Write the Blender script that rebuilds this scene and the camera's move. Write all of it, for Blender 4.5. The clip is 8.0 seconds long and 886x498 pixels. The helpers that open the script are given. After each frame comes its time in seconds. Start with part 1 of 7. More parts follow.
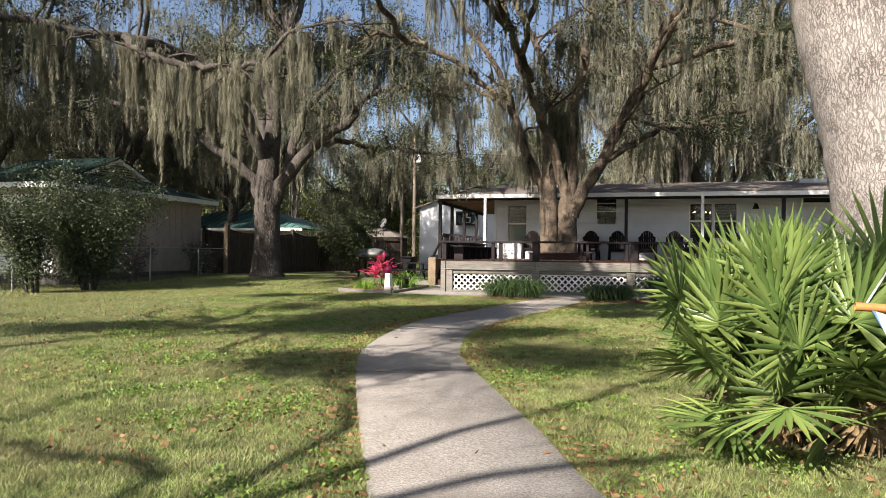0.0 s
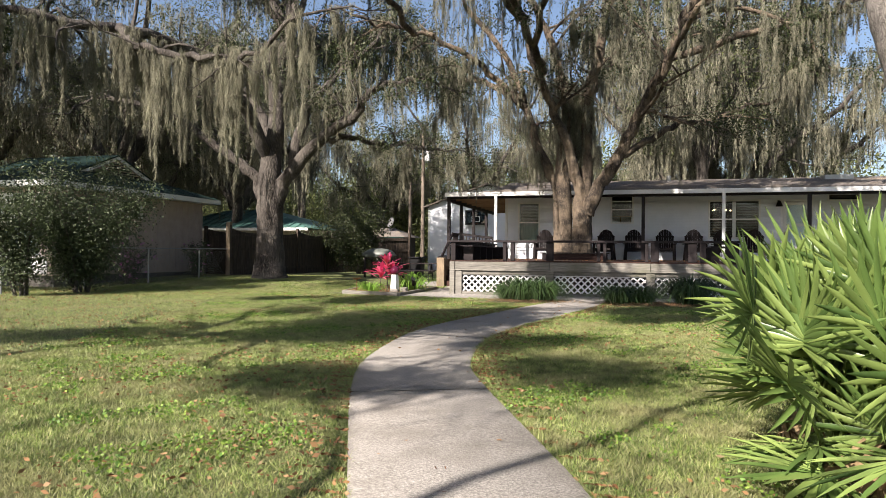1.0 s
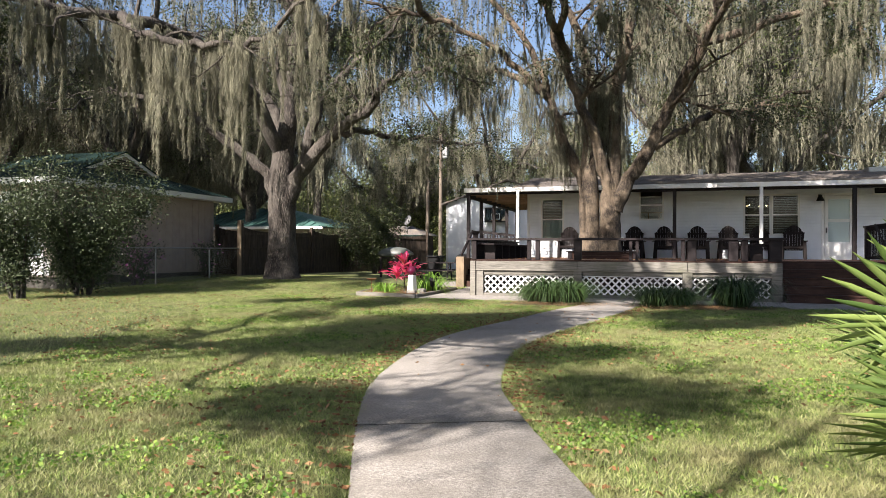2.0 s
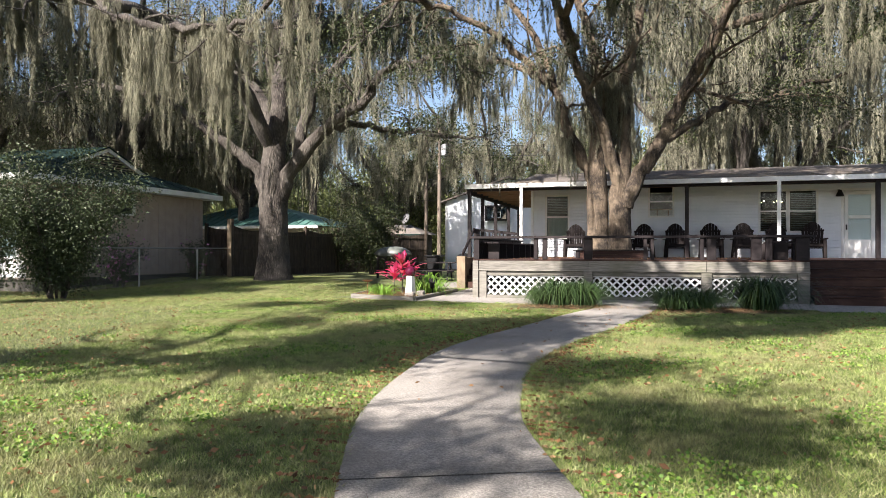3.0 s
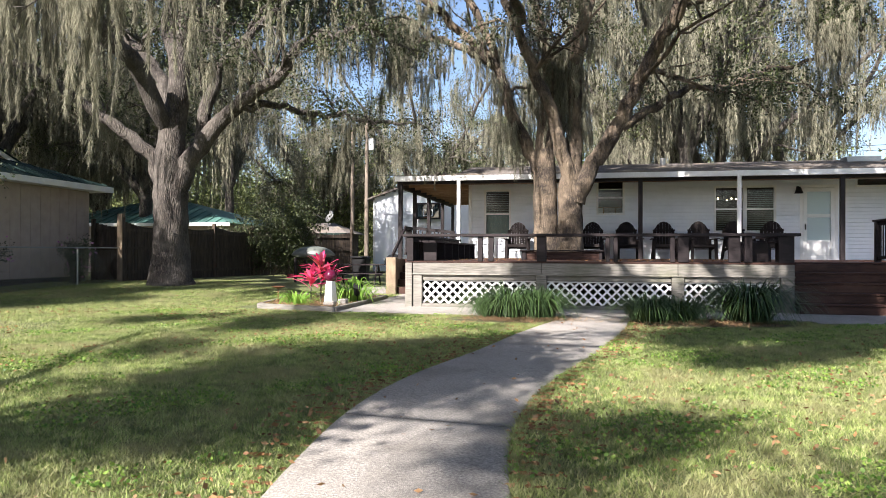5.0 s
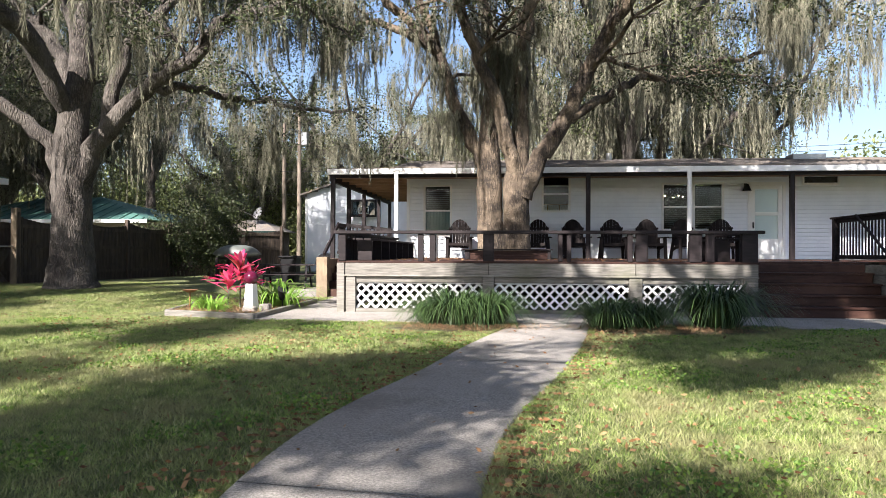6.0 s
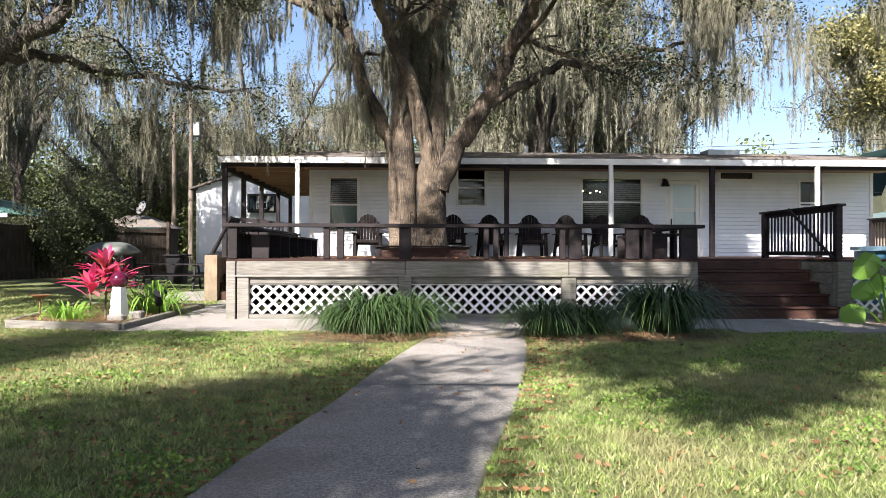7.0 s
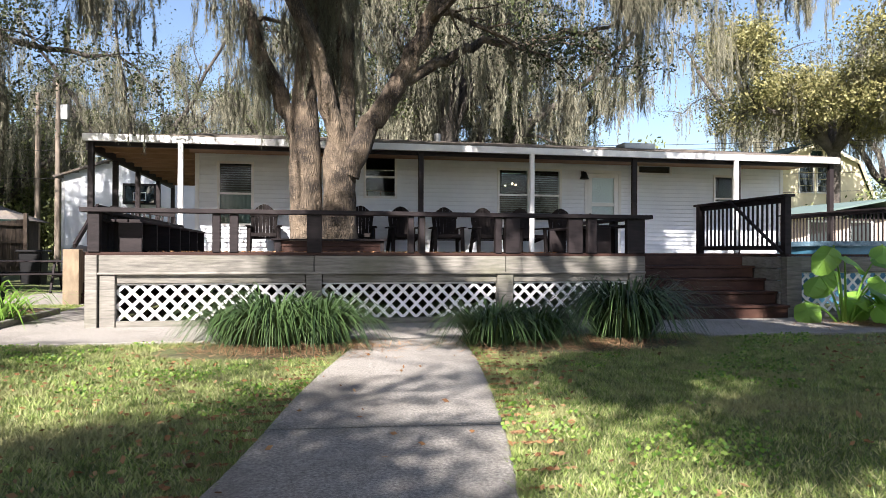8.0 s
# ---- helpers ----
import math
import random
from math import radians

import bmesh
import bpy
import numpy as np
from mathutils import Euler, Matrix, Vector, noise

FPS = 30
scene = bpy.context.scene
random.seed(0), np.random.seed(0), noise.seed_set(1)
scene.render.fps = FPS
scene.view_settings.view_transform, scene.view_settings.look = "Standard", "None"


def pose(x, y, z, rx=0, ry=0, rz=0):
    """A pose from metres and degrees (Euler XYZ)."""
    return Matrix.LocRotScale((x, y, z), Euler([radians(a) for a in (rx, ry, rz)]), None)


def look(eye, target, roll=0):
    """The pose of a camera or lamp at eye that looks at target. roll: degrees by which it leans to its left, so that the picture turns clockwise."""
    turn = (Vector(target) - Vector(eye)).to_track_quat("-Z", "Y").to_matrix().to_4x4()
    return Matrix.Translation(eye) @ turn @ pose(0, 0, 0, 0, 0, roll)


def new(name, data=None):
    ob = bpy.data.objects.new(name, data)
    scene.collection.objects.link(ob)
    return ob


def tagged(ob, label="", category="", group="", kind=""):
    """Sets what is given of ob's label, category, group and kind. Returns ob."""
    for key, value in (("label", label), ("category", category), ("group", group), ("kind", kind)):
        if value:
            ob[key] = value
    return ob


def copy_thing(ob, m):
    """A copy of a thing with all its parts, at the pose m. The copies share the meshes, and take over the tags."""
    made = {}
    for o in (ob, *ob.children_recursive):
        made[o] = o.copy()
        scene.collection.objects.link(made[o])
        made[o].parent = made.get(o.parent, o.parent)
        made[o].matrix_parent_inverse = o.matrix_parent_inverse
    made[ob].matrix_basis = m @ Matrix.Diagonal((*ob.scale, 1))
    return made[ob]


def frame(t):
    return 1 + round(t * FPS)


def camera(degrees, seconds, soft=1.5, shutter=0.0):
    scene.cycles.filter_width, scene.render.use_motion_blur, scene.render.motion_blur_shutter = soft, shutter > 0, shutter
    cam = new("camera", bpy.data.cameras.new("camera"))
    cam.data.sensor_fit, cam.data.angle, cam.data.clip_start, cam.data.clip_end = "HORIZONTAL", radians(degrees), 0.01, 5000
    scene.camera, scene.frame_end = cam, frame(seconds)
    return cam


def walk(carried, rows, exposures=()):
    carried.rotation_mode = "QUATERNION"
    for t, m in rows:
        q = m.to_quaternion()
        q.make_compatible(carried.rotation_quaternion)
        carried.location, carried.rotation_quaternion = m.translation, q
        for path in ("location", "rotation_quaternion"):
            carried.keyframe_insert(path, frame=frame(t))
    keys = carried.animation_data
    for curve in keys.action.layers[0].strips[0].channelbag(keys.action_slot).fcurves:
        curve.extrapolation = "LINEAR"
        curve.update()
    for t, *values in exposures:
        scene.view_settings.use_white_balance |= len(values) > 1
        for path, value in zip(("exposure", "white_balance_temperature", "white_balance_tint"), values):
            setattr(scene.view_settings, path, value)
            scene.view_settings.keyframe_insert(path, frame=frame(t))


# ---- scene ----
cam = camera(64.8, 8.0, soft=0.6)
PATH = [
    (0, (-0.365, -0.723, 1.372), (-0.876, 1.211, 1.386), 0.6),
    (0.5, (-0.499, -0.238, 1.373), (-1.027, 1.691, 1.387), 0.6),
    (1, (-0.624, 0.272, 1.374), (-1.16, 2.199, 1.388), 0.5),
    (1.5, (-0.809, 0.845, 1.389), (-1.393, 2.757, 1.399), 0.4),
    (3, (-1.437, 2.597, 1.38), (-2.016, 4.511, 1.388), 0.1),
    (3.5, (-1.642, 3.212, 1.369), (-2.202, 5.132, 1.38), 0.3),
    (4, (-1.86, 3.881, 1.357), (-2.355, 5.819, 1.37), 0.3),
    (5.5, (-2.389, 6.026, 1.369), (-2.695, 8.003, 1.38), 0.2),
    (6, (-2.517, 6.767, 1.355), (-2.716, 8.757, 1.366), 0.2),
    (6.5, (-2.641, 7.554, 1.331), (-2.703, 9.553, 1.342), 0.1),
    (7, (-2.798, 8.419, 1.306), (-2.72, 10.418, 1.316), 0.1),
    (7.5, (-2.921, 9.285, 1.261), (-2.71, 11.274, 1.269), 0.2),
    (8, (-3.051, 10.186, 1.218), (-2.672, 12.149, 1.226), 0.2),
]
walk(cam, [(t, look(eye, target, roll)) for t, eye, target, roll in PATH], exposures=((0, 1.38, 6750, 15), (2.5, 1.72, 6550, 15), (5.5, 1.93, 6350, 15), (8, 1.86, 6350, 15)))
# ---- world, sun, light ----
SUN_EL, SUN_AZ = radians(38), radians(205)
world = bpy.data.worlds.new("world")
scene.world = world
world.use_nodes = True
wn = world.node_tree
sky = wn.nodes.new("ShaderNodeTexSky")
sky.sky_type, sky.sun_disc = "NISHITA", False
sky.sun_elevation, sky.sun_rotation = SUN_EL, SUN_AZ
sky.air_density, sky.dust_density, sky.ozone_density = 1.0, 1.6, 1.6
wn.nodes["Background"].inputs["Strength"].default_value = 0.061
wn.links.new(sky.outputs[0], wn.nodes["Background"].inputs["Color"])
sun = new("sun", bpy.data.lights.new("sun", "SUN"))
sun.data.energy, sun.data.angle, sun.data.color = 5.0, radians(0.53), (1.0, 0.94, 0.85)
to_sun = Vector((math.sin(SUN_AZ) * math.cos(SUN_EL), math.cos(SUN_AZ) * math.cos(SUN_EL), math.sin(SUN_EL)))
sun.matrix_world = look(to_sun * 60, (0, 0, 0))

# ---- materials ----


def nodes_of(name):
    m = bpy.data.materials.new(name)
    m.use_nodes = True
    t = m.node_tree
    return m, t, t.nodes["Principled BSDF"]


def noise_node(t, scale, detail=4.0, stretch=None, rough=0.6):
    geo = t.nodes.new("ShaderNodeNewGeometry")
    n = t.nodes.new("ShaderNodeTexNoise")
    n.inputs["Scale"].default_value, n.inputs["Detail"].default_value, n.inputs["Roughness"].default_value = scale, detail, rough
    if stretch:
        mp = t.nodes.new("ShaderNodeMapping")
        mp.inputs["Scale"].default_value = stretch
        t.links.new(geo.outputs["Position"], mp.inputs["Vector"])
        t.links.new(mp.outputs[0], n.inputs["Vector"])
    else:
        t.links.new(geo.outputs["Position"], n.inputs["Vector"])
    return n


def ramp_node(t, source, stops):
    r = t.nodes.new("ShaderNodeValToRGB")
    e = r.color_ramp.elements
    while len(e) < len(stops):
        e.new(0.5)
    for k, (at, c) in enumerate(stops):
        e[k].position, e[k].color = at, (*c, 1)
    t.links.new(source, r.inputs[0])
    return r


def mixed(t, a, b, fac, mode="MIX"):
    m = t.nodes.new("ShaderNodeMix")
    m.data_type, m.blend_type = "RGBA", mode
    for sock, v in ((m.inputs["Factor"], fac), (m.inputs["A"], a), (m.inputs["B"], b)):
        if isinstance(v, (int, float)):
            sock.default_value = v
        elif isinstance(v, tuple):
            sock.default_value = (*v, 1)
        else:
            t.links.new(v, sock)
    return m.outputs["Result"]


def bumped(t, shader, height, strength, distance):
    b = t.nodes.new("ShaderNodeBump")
    b.inputs["Strength"].default_value, b.inputs["Distance"].default_value = strength, distance
    t.links.new(height, b.inputs["Height"])
    t.links.new(b.outputs[0], shader.inputs["Normal"])


def surf(name, dark, light, scale=6.0, rough=0.7, bump=0.3, depth=0.01, stretch=None, metal=0.0, stain=None, stain_scale=0.6, stain_amount=0.5, vary=0.0, fine=None):
    """A weathered surface: grain between two colours, stains at a larger scale, and relief."""
    m, t, s = nodes_of(name)
    n = noise_node(t, scale, 5, stretch)
    col = ramp_node(t, n.outputs["Fac"], [(0.3, dark), (0.7, light)]).outputs[0]
    if stain:
        big = noise_node(t, stain_scale, 4)
        mask = ramp_node(t, big.outputs["Fac"], [(0.48, (0, 0, 0)), (0.68, (stain_amount,) * 3)])
        col = mixed(t, col, stain, mask.outputs[0])
    if fine:
        grit = ramp_node(t, noise_node(t, fine, 3).outputs["Fac"], [(0.35, (0.62,) * 3), (0.65, (1.25,) * 3)])
        col = mixed(t, col, grit.outputs[0], 1.0, "MULTIPLY")
    if vary:
        info = t.nodes.new("ShaderNodeObjectInfo")
        r = ramp_node(t, info.outputs["Random"], [(0.0, (1 - vary,) * 3), (1.0, (1 + vary,) * 3)])
        col = mixed(t, col, r.outputs[0], 1.0, "MULTIPLY")
    t.links.new(col, s.inputs["Base Color"])
    s.inputs["Roughness"].default_value, s.inputs["Metallic"].default_value = rough, metal
    f = noise_node(t, fine or scale * 5, 4, stretch)
    bumped(t, s, f.outputs["Fac"], bump, depth)
    return m


def foliage(name, colours, clear=0.35, rough=0.55, gloss=0.4, clump=0.7, low=0.75, high=1.2, patch=None):
    """Leaves or blades: a colour for each one, and light that comes through."""
    m, t, s = nodes_of(name)
    geo = t.nodes.new("ShaderNodeNewGeometry")
    k = len(colours) - 1
    col = ramp_node(t, geo.outputs["Random Per Island"], [(i / k, c) for i, c in enumerate(colours)]).outputs[0]
    big = noise_node(t, clump, 3)
    tone = ramp_node(t, big.outputs["Fac"], [(0.3, (low, low, low * 0.95)), (0.7, (high, high, high * 0.93))])
    col = mixed(t, col, tone.outputs[0], 1.0, "MULTIPLY")
    if patch:
        spots = noise_node(t, 1.1, 5)
        mask = ramp_node(t, spots.outputs["Fac"], [(0.47, (0, 0, 0)), (0.66, (0.75,) * 3)])
        col = mixed(t, col, patch, mask.outputs[0])
    t.links.new(col, s.inputs["Base Color"])
    s.inputs["Roughness"].default_value, s.inputs["Specular IOR Level"].default_value = rough, gloss
    tr = t.nodes.new("ShaderNodeBsdfTranslucent")
    t.links.new(col, tr.inputs["Color"])
    mx = t.nodes.new("ShaderNodeMixShader")
    mx.inputs[0].default_value = clear
    t.links.new(s.outputs[0], mx.inputs[1])
    t.links.new(tr.outputs[0], mx.inputs[2])
    t.links.new(mx.outputs[0], t.nodes["Material Output"].inputs["Surface"])
    return m


def bark_material(name, dark, light, pale_patch, scale=9.0, patch_amount=0.6, relief=0.03, crack_edge=0.26):
    m, t, s = nodes_of(name)
    plates = t.nodes.new("ShaderNodeTexVoronoi")
    plates.feature = "DISTANCE_TO_EDGE"
    plates.inputs["Scale"].default_value = scale
    geo, mp = t.nodes.new("ShaderNodeNewGeometry"), t.nodes.new("ShaderNodeMapping")
    mp.inputs["Scale"].default_value = (1.7, 1.7, 0.36)
    warp = noise_node(t, scale * 0.8, 3)
    add = t.nodes.new("ShaderNodeVectorMath")
    add.operation = "MULTIPLY_ADD"
    add.inputs[1].default_value = (0.10, 0.10, 0.16)
    t.links.new(warp.outputs["Color"], add.inputs[0])
    t.links.new(geo.outputs["Position"], add.inputs[2])
    t.links.new(add.outputs[0], mp.inputs["Vector"])
    t.links.new(mp.outputs[0], plates.inputs["Vector"])
    crack = ramp_node(t, plates.outputs["Distance"], [(0.0, (0.0, 0.0, 0.0)), (crack_edge, (1, 1, 1))])
    grain = noise_node(t, scale * 3, 5)
    col = ramp_node(t, grain.outputs["Fac"], [(0.25, dark), (0.75, light)]).outputs[0]
    col = mixed(t, tuple(c * 0.7 for c in dark), col, crack.outputs[0])
    patch = noise_node(t, 1.7, 6)
    mask = ramp_node(t, patch.outputs["Fac"], [(0.42, (0, 0, 0)), (0.62, (patch_amount,) * 3)])
    col = mixed(t, col, pale_patch, mask.outputs[0])
    t.links.new(col, s.inputs["Base Color"])
    s.inputs["Roughness"].default_value = 0.95
    height = mixed(t, crack.outputs[0], grain.outputs["Fac"], 0.35)
    bumped(t, s, height, 0.9, relief)
    return m


def plain(name, colour, rough=0.5, metal=0.0, scale=30.0):
    return surf(name, tuple(c * 0.88 for c in colour), tuple(min(1, c * 1.1) for c in colour), scale, rough, 0.15, 0.002, metal=metal)


def glass_material(name, tint=(0.02, 0.03, 0.035)):
    m, t, s = nodes_of(name)
    s.inputs["Base Color"].default_value = (*tint, 1)
    s.inputs["Roughness"].default_value, s.inputs["Specular IOR Level"].default_value = 0.03, 0.9
    s.inputs["Coat Weight"].default_value, s.inputs["Coat Roughness"].default_value = 1.0, 0.02
    w = noise_node(t, 1.3, 2)
    bumped(t, s, w.outputs["Fac"], 0.06, 0.05)
    return m


M = {}
M["soil"] = surf("lawn_soil", (0.045, 0.042, 0.02), (0.12, 0.105, 0.05), 9, 0.95, 0.8, 0.03, stain=(0.10, 0.115, 0.035), stain_scale=0.35, stain_amount=0.8)
M["turf"] = surf("lawn_thatch", (0.05, 0.066, 0.02), (0.19, 0.215, 0.072), 34, 0.95, 1.0, 0.03, stain=(0.17, 0.158, 0.065), stain_scale=1.1, stain_amount=0.7, fine=110)
M["grass"] = foliage("grass_blades", [(0.07, 0.115, 0.026), (0.15, 0.22, 0.05), (0.27, 0.335, 0.10), (0.10, 0.165, 0.035), (0.42, 0.40, 0.22), (0.19, 0.265, 0.068), (0.34, 0.34, 0.17), (0.09, 0.15, 0.034)], 0.3, clump=6.0, low=0.4, high=1.45, patch=(0.28, 0.265, 0.13))
M["clover"] = foliage("lawn_weeds", [(0.05, 0.12, 0.02), (0.12, 0.23, 0.035), (0.27, 0.38, 0.08), (0.08, 0.17, 0.025)], 0.35)
M["litter"] = foliage("fallen_leaves", [(0.10, 0.05, 0.025), (0.22, 0.11, 0.05), (0.32, 0.2, 0.11), (0.15, 0.085, 0.05)], 0.15, 0.7, 0.2)
M["straw"] = foliage("pine_straw", [(0.17, 0.095, 0.055), (0.30, 0.175, 0.10), (0.42, 0.29, 0.18)], 0.1, 0.8, 0.2)
M["concrete"] = surf("old_concrete", (0.13, 0.12, 0.108), (0.40, 0.372, 0.335), 62, 0.95, 1.0, 0.008, stain=(0.14, 0.125, 0.105), stain_scale=1.3, stain_amount=0.65, vary=0.06, fine=160)
M["oak_bark"] = bark_material("oak_bark", (0.035, 0.029, 0.025), (0.15, 0.125, 0.105), (0.19, 0.17, 0.145), 11.0, 0.4, 0.06, 0.36)
# Its tan patches are lightened to carry some of the trunk's patchy sunlight.
M["oak_bark_warm"] = bark_material("deck_oak_bark", (0.03, 0.023, 0.017), (0.15, 0.112, 0.08), (0.34, 0.26, 0.18), 13.0, 0.5, 0.05, 0.36)
M["pale_bark"] = bark_material("pale_bark", (0.17, 0.152, 0.14), (0.36, 0.325, 0.30), (0.42, 0.385, 0.355), 20.0, 0.55, 0.022, 0.13)
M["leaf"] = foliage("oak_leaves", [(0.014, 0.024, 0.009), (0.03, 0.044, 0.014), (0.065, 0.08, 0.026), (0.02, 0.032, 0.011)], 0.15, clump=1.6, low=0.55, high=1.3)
# Next two are lighter than the near oaks: sunlight is put into their colour.
M["leaf_far_lit"] = foliage("sunlit_far_leaves", [(0.04, 0.06, 0.02), (0.11, 0.14, 0.05), (0.25, 0.275, 0.11), (0.06, 0.08, 0.028)], 0.25, clump=0.9, low=0.5, high=1.35)
M["leaf_olive_lit"] = foliage("sunlit_olive_leaves", [(0.07, 0.075, 0.026), (0.17, 0.165, 0.066), (0.31, 0.285, 0.13), (0.10, 0.10, 0.038)], 0.25, clump=0.6, low=0.5, high=1.3)
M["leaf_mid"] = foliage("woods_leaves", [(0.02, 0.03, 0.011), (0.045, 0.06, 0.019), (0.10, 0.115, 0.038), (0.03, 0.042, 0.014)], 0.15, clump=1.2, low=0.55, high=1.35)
M["moss"] = foliage("hanging_moss", [(0.12, 0.118, 0.094), (0.20, 0.195, 0.155), (0.32, 0.308, 0.243), (0.16, 0.156, 0.125)], 0.2, 0.95, 0.05, clump=1.3, low=0.5, high=1.28)
M["palm"] = foliage("palm_fronds", [(0.055, 0.105, 0.03), (0.11, 0.18, 0.048), (0.25, 0.33, 0.10), (0.08, 0.14, 0.038)], 0.3, 0.38, 0.5)
M["palm_dead"] = foliage("dead_palm_fronds", [(0.22, 0.15, 0.08), (0.36, 0.27, 0.16)], 0.2, 0.8, 0.2)
M["liriope"] = foliage("strap_leaves", [(0.009, 0.022, 0.009), (0.022, 0.044, 0.015), (0.07, 0.12, 0.04), (0.013, 0.03, 0.011), (0.042, 0.08, 0.025)], 0.15, 0.45, 0.35)
M["shrub"] = foliage("shrub_leaves", [(0.028, 0.04, 0.021), (0.055, 0.075, 0.038), (0.10, 0.13, 0.07)], 0.25, 0.5, 0.35)
M["ear"] = foliage("broad_leaves", [(0.13, 0.28, 0.04), (0.20, 0.38, 0.06), (0.28, 0.46, 0.09)], 0.45, 0.4, 0.5)
M["ti"] = foliage("red_leaves", [(0.45, 0.012, 0.085), (0.66, 0.03, 0.17), (0.74, 0.07, 0.23), (0.80, 0.16, 0.32), (0.42, 0.13, 0.07), (0.36, 0.03, 0.08)], 0.4, 0.35, 0.5)
M["bloom"] = foliage("pink_blooms", [(0.5, 0.12, 0.4), (0.65, 0.3, 0.6)], 0.3)
M["siding"] = surf("white_vinyl", (0.72, 0.755, 0.81), (0.79, 0.82, 0.86), 2.5, 0.45, 0.05, 0.002, stain=(0.60, 0.62, 0.64), stain_scale=0.5, stain_amount=0.35)
M["white"] = surf("white_paint", (0.72, 0.72, 0.71), (0.82, 0.82, 0.81), 8, 0.4, 0.06, 0.002, stain=(0.55, 0.53, 0.49), stain_scale=2.0, stain_amount=0.3)
M["tan_wall"] = surf("tan_panel_siding", (0.36, 0.29, 0.25), (0.44, 0.36, 0.31), 3, 0.8, 0.2, 0.004)
M["dark_wood"] = surf("dark_stained_wood", (0.010, 0.0078, 0.0085), (0.022, 0.0165, 0.0175), 7, 0.6, 0.35, 0.004, stretch=(0.6, 1, 3), stain=(0.034, 0.027, 0.027), stain_scale=1.6, stain_amount=0.45, vary=0.15)
M["red_wood"] = surf("red_brown_deck_boards", (0.022, 0.011, 0.009), (0.05, 0.024, 0.018), 8, 0.55, 0.4, 0.004, stretch=(0.4, 1, 3), stain=(0.10, 0.055, 0.04), stain_scale=1.3, stain_amount=0.5, vary=0.15)
M["grey_wood"] = surf("weathered_timber", (0.088, 0.082, 0.072), (0.225, 0.212, 0.185), 9, 0.85, 0.5, 0.005, stretch=(0.35, 1, 4), stain=(0.10, 0.10, 0.065), stain_scale=1.7, stain_amount=0.7, vary=0.14)
M["tan_wood"] = surf("tan_timber", (0.24, 0.15, 0.075), (0.42, 0.28, 0.15), 5, 0.8, 0.4, 0.005, stretch=(1, 1, 0.4), stain=(0.2, 0.16, 0.1), stain_scale=1.4, stain_amount=0.5)
M["old_post"] = surf("weathered_brown_timber", (0.13, 0.095, 0.06), (0.27, 0.205, 0.135), 7, 0.85, 0.4, 0.005, stretch=(1, 1, 0.4), stain=(0.12, 0.10, 0.07), stain_scale=1.4, stain_amount=0.6)
M["fence_wood"] = surf("old_fence_wood", (0.03, 0.022, 0.017), (0.085, 0.062, 0.045), 5, 0.9, 0.5, 0.006, stretch=(2, 2, 0.4), vary=0.2)
M["ceiling_wood"] = surf("porch_ceiling_wood", (0.20, 0.115, 0.06), (0.34, 0.21, 0.12), 4, 0.7, 0.3, 0.003, stretch=(0.4, 2, 2))
M["shingle"] = surf("roof_shingle", (0.085, 0.075, 0.068), (0.18, 0.16, 0.145), 12, 0.95, 0.7, 0.008, stain=(0.24, 0.19, 0.13), stain_scale=0.9, stain_amount=0.6, vary=0.1)
M["green_roof"] = surf("green_metal_roof", (0.006, 0.015, 0.0135), (0.011, 0.027, 0.023), 3, 0.75, 0.05, 0.002)
M["teal_roof"] = surf("blue_green_metal_roof", (0.045, 0.12, 0.10), (0.085, 0.18, 0.155), 3, 0.5, 0.05, 0.002)
M["dish"] = plain("grey_dish", (0.16, 0.16, 0.165), 0.6)
M["plastic"] = surf("brown_black_plastic", (0.010, 0.008, 0.008), (0.019, 0.015, 0.015), 10, 0.75, 0.12, 0.002, stain=(0.03, 0.026, 0.024), stain_scale=2.5, stain_amount=0.5)
M["black"] = plain("black_paint", (0.012, 0.012, 0.013), 0.45)
M["plastic"].node_tree.nodes["Principled BSDF"].inputs["Specular IOR Level"].default_value = 0.1
for dark_paint in ("dark_wood", "red_wood", "black"):
    M[dark_paint].node_tree.nodes["Principled BSDF"].inputs["Specular IOR Level"].default_value = 0.2
M["green_roof"].node_tree.nodes["Principled BSDF"].inputs["Specular IOR Level"].default_value = 0.12
M["glass"] = glass_material("window_glass")
M["glass_pale"] = glass_material("curtained_glass", (0.16, 0.22, 0.22))
M["blind"] = plain("window_blind", (0.13, 0.15, 0.155), 0.6)
M["galv"] = plain("galvanised_steel", (0.34, 0.35, 0.35), 0.45, 0.8)
M["pole"] = surf("grey_brown_pole", (0.11, 0.09, 0.07), (0.22, 0.18, 0.14), 7, 0.9, 0.4, 0.005, stretch=(1, 1, 0.3), stain=(0.10, 0.085, 0.07), stain_scale=1.0, stain_amount=0.5)
M["pool_blue"] = plain("pool_blue", (0.07, 0.20, 0.30), 0.35)
M["pool_wall"] = surf("pool_rim", (0.05, 0.11, 0.17), (0.22, 0.34, 0.42), 14, 0.4, 0.1, 0.002)
M["foundation"] = surf("dark_foundation", (0.05, 0.045, 0.04), (0.11, 0.10, 0.09), 5, 0.9, 0.5, 0.01)
M["grey_green"] = plain("grey_green_hull", (0.09, 0.10, 0.09), 0.5)
M["yellow_wall"] = surf("cream_siding", (0.74, 0.68, 0.48), (0.82, 0.76, 0.56), 3, 0.7, 0.1, 0.003)
M["rust"] = plain("rusty_metal", (0.22, 0.10, 0.05), 0.8, 0.3)

# ---- helpers for meshes ----


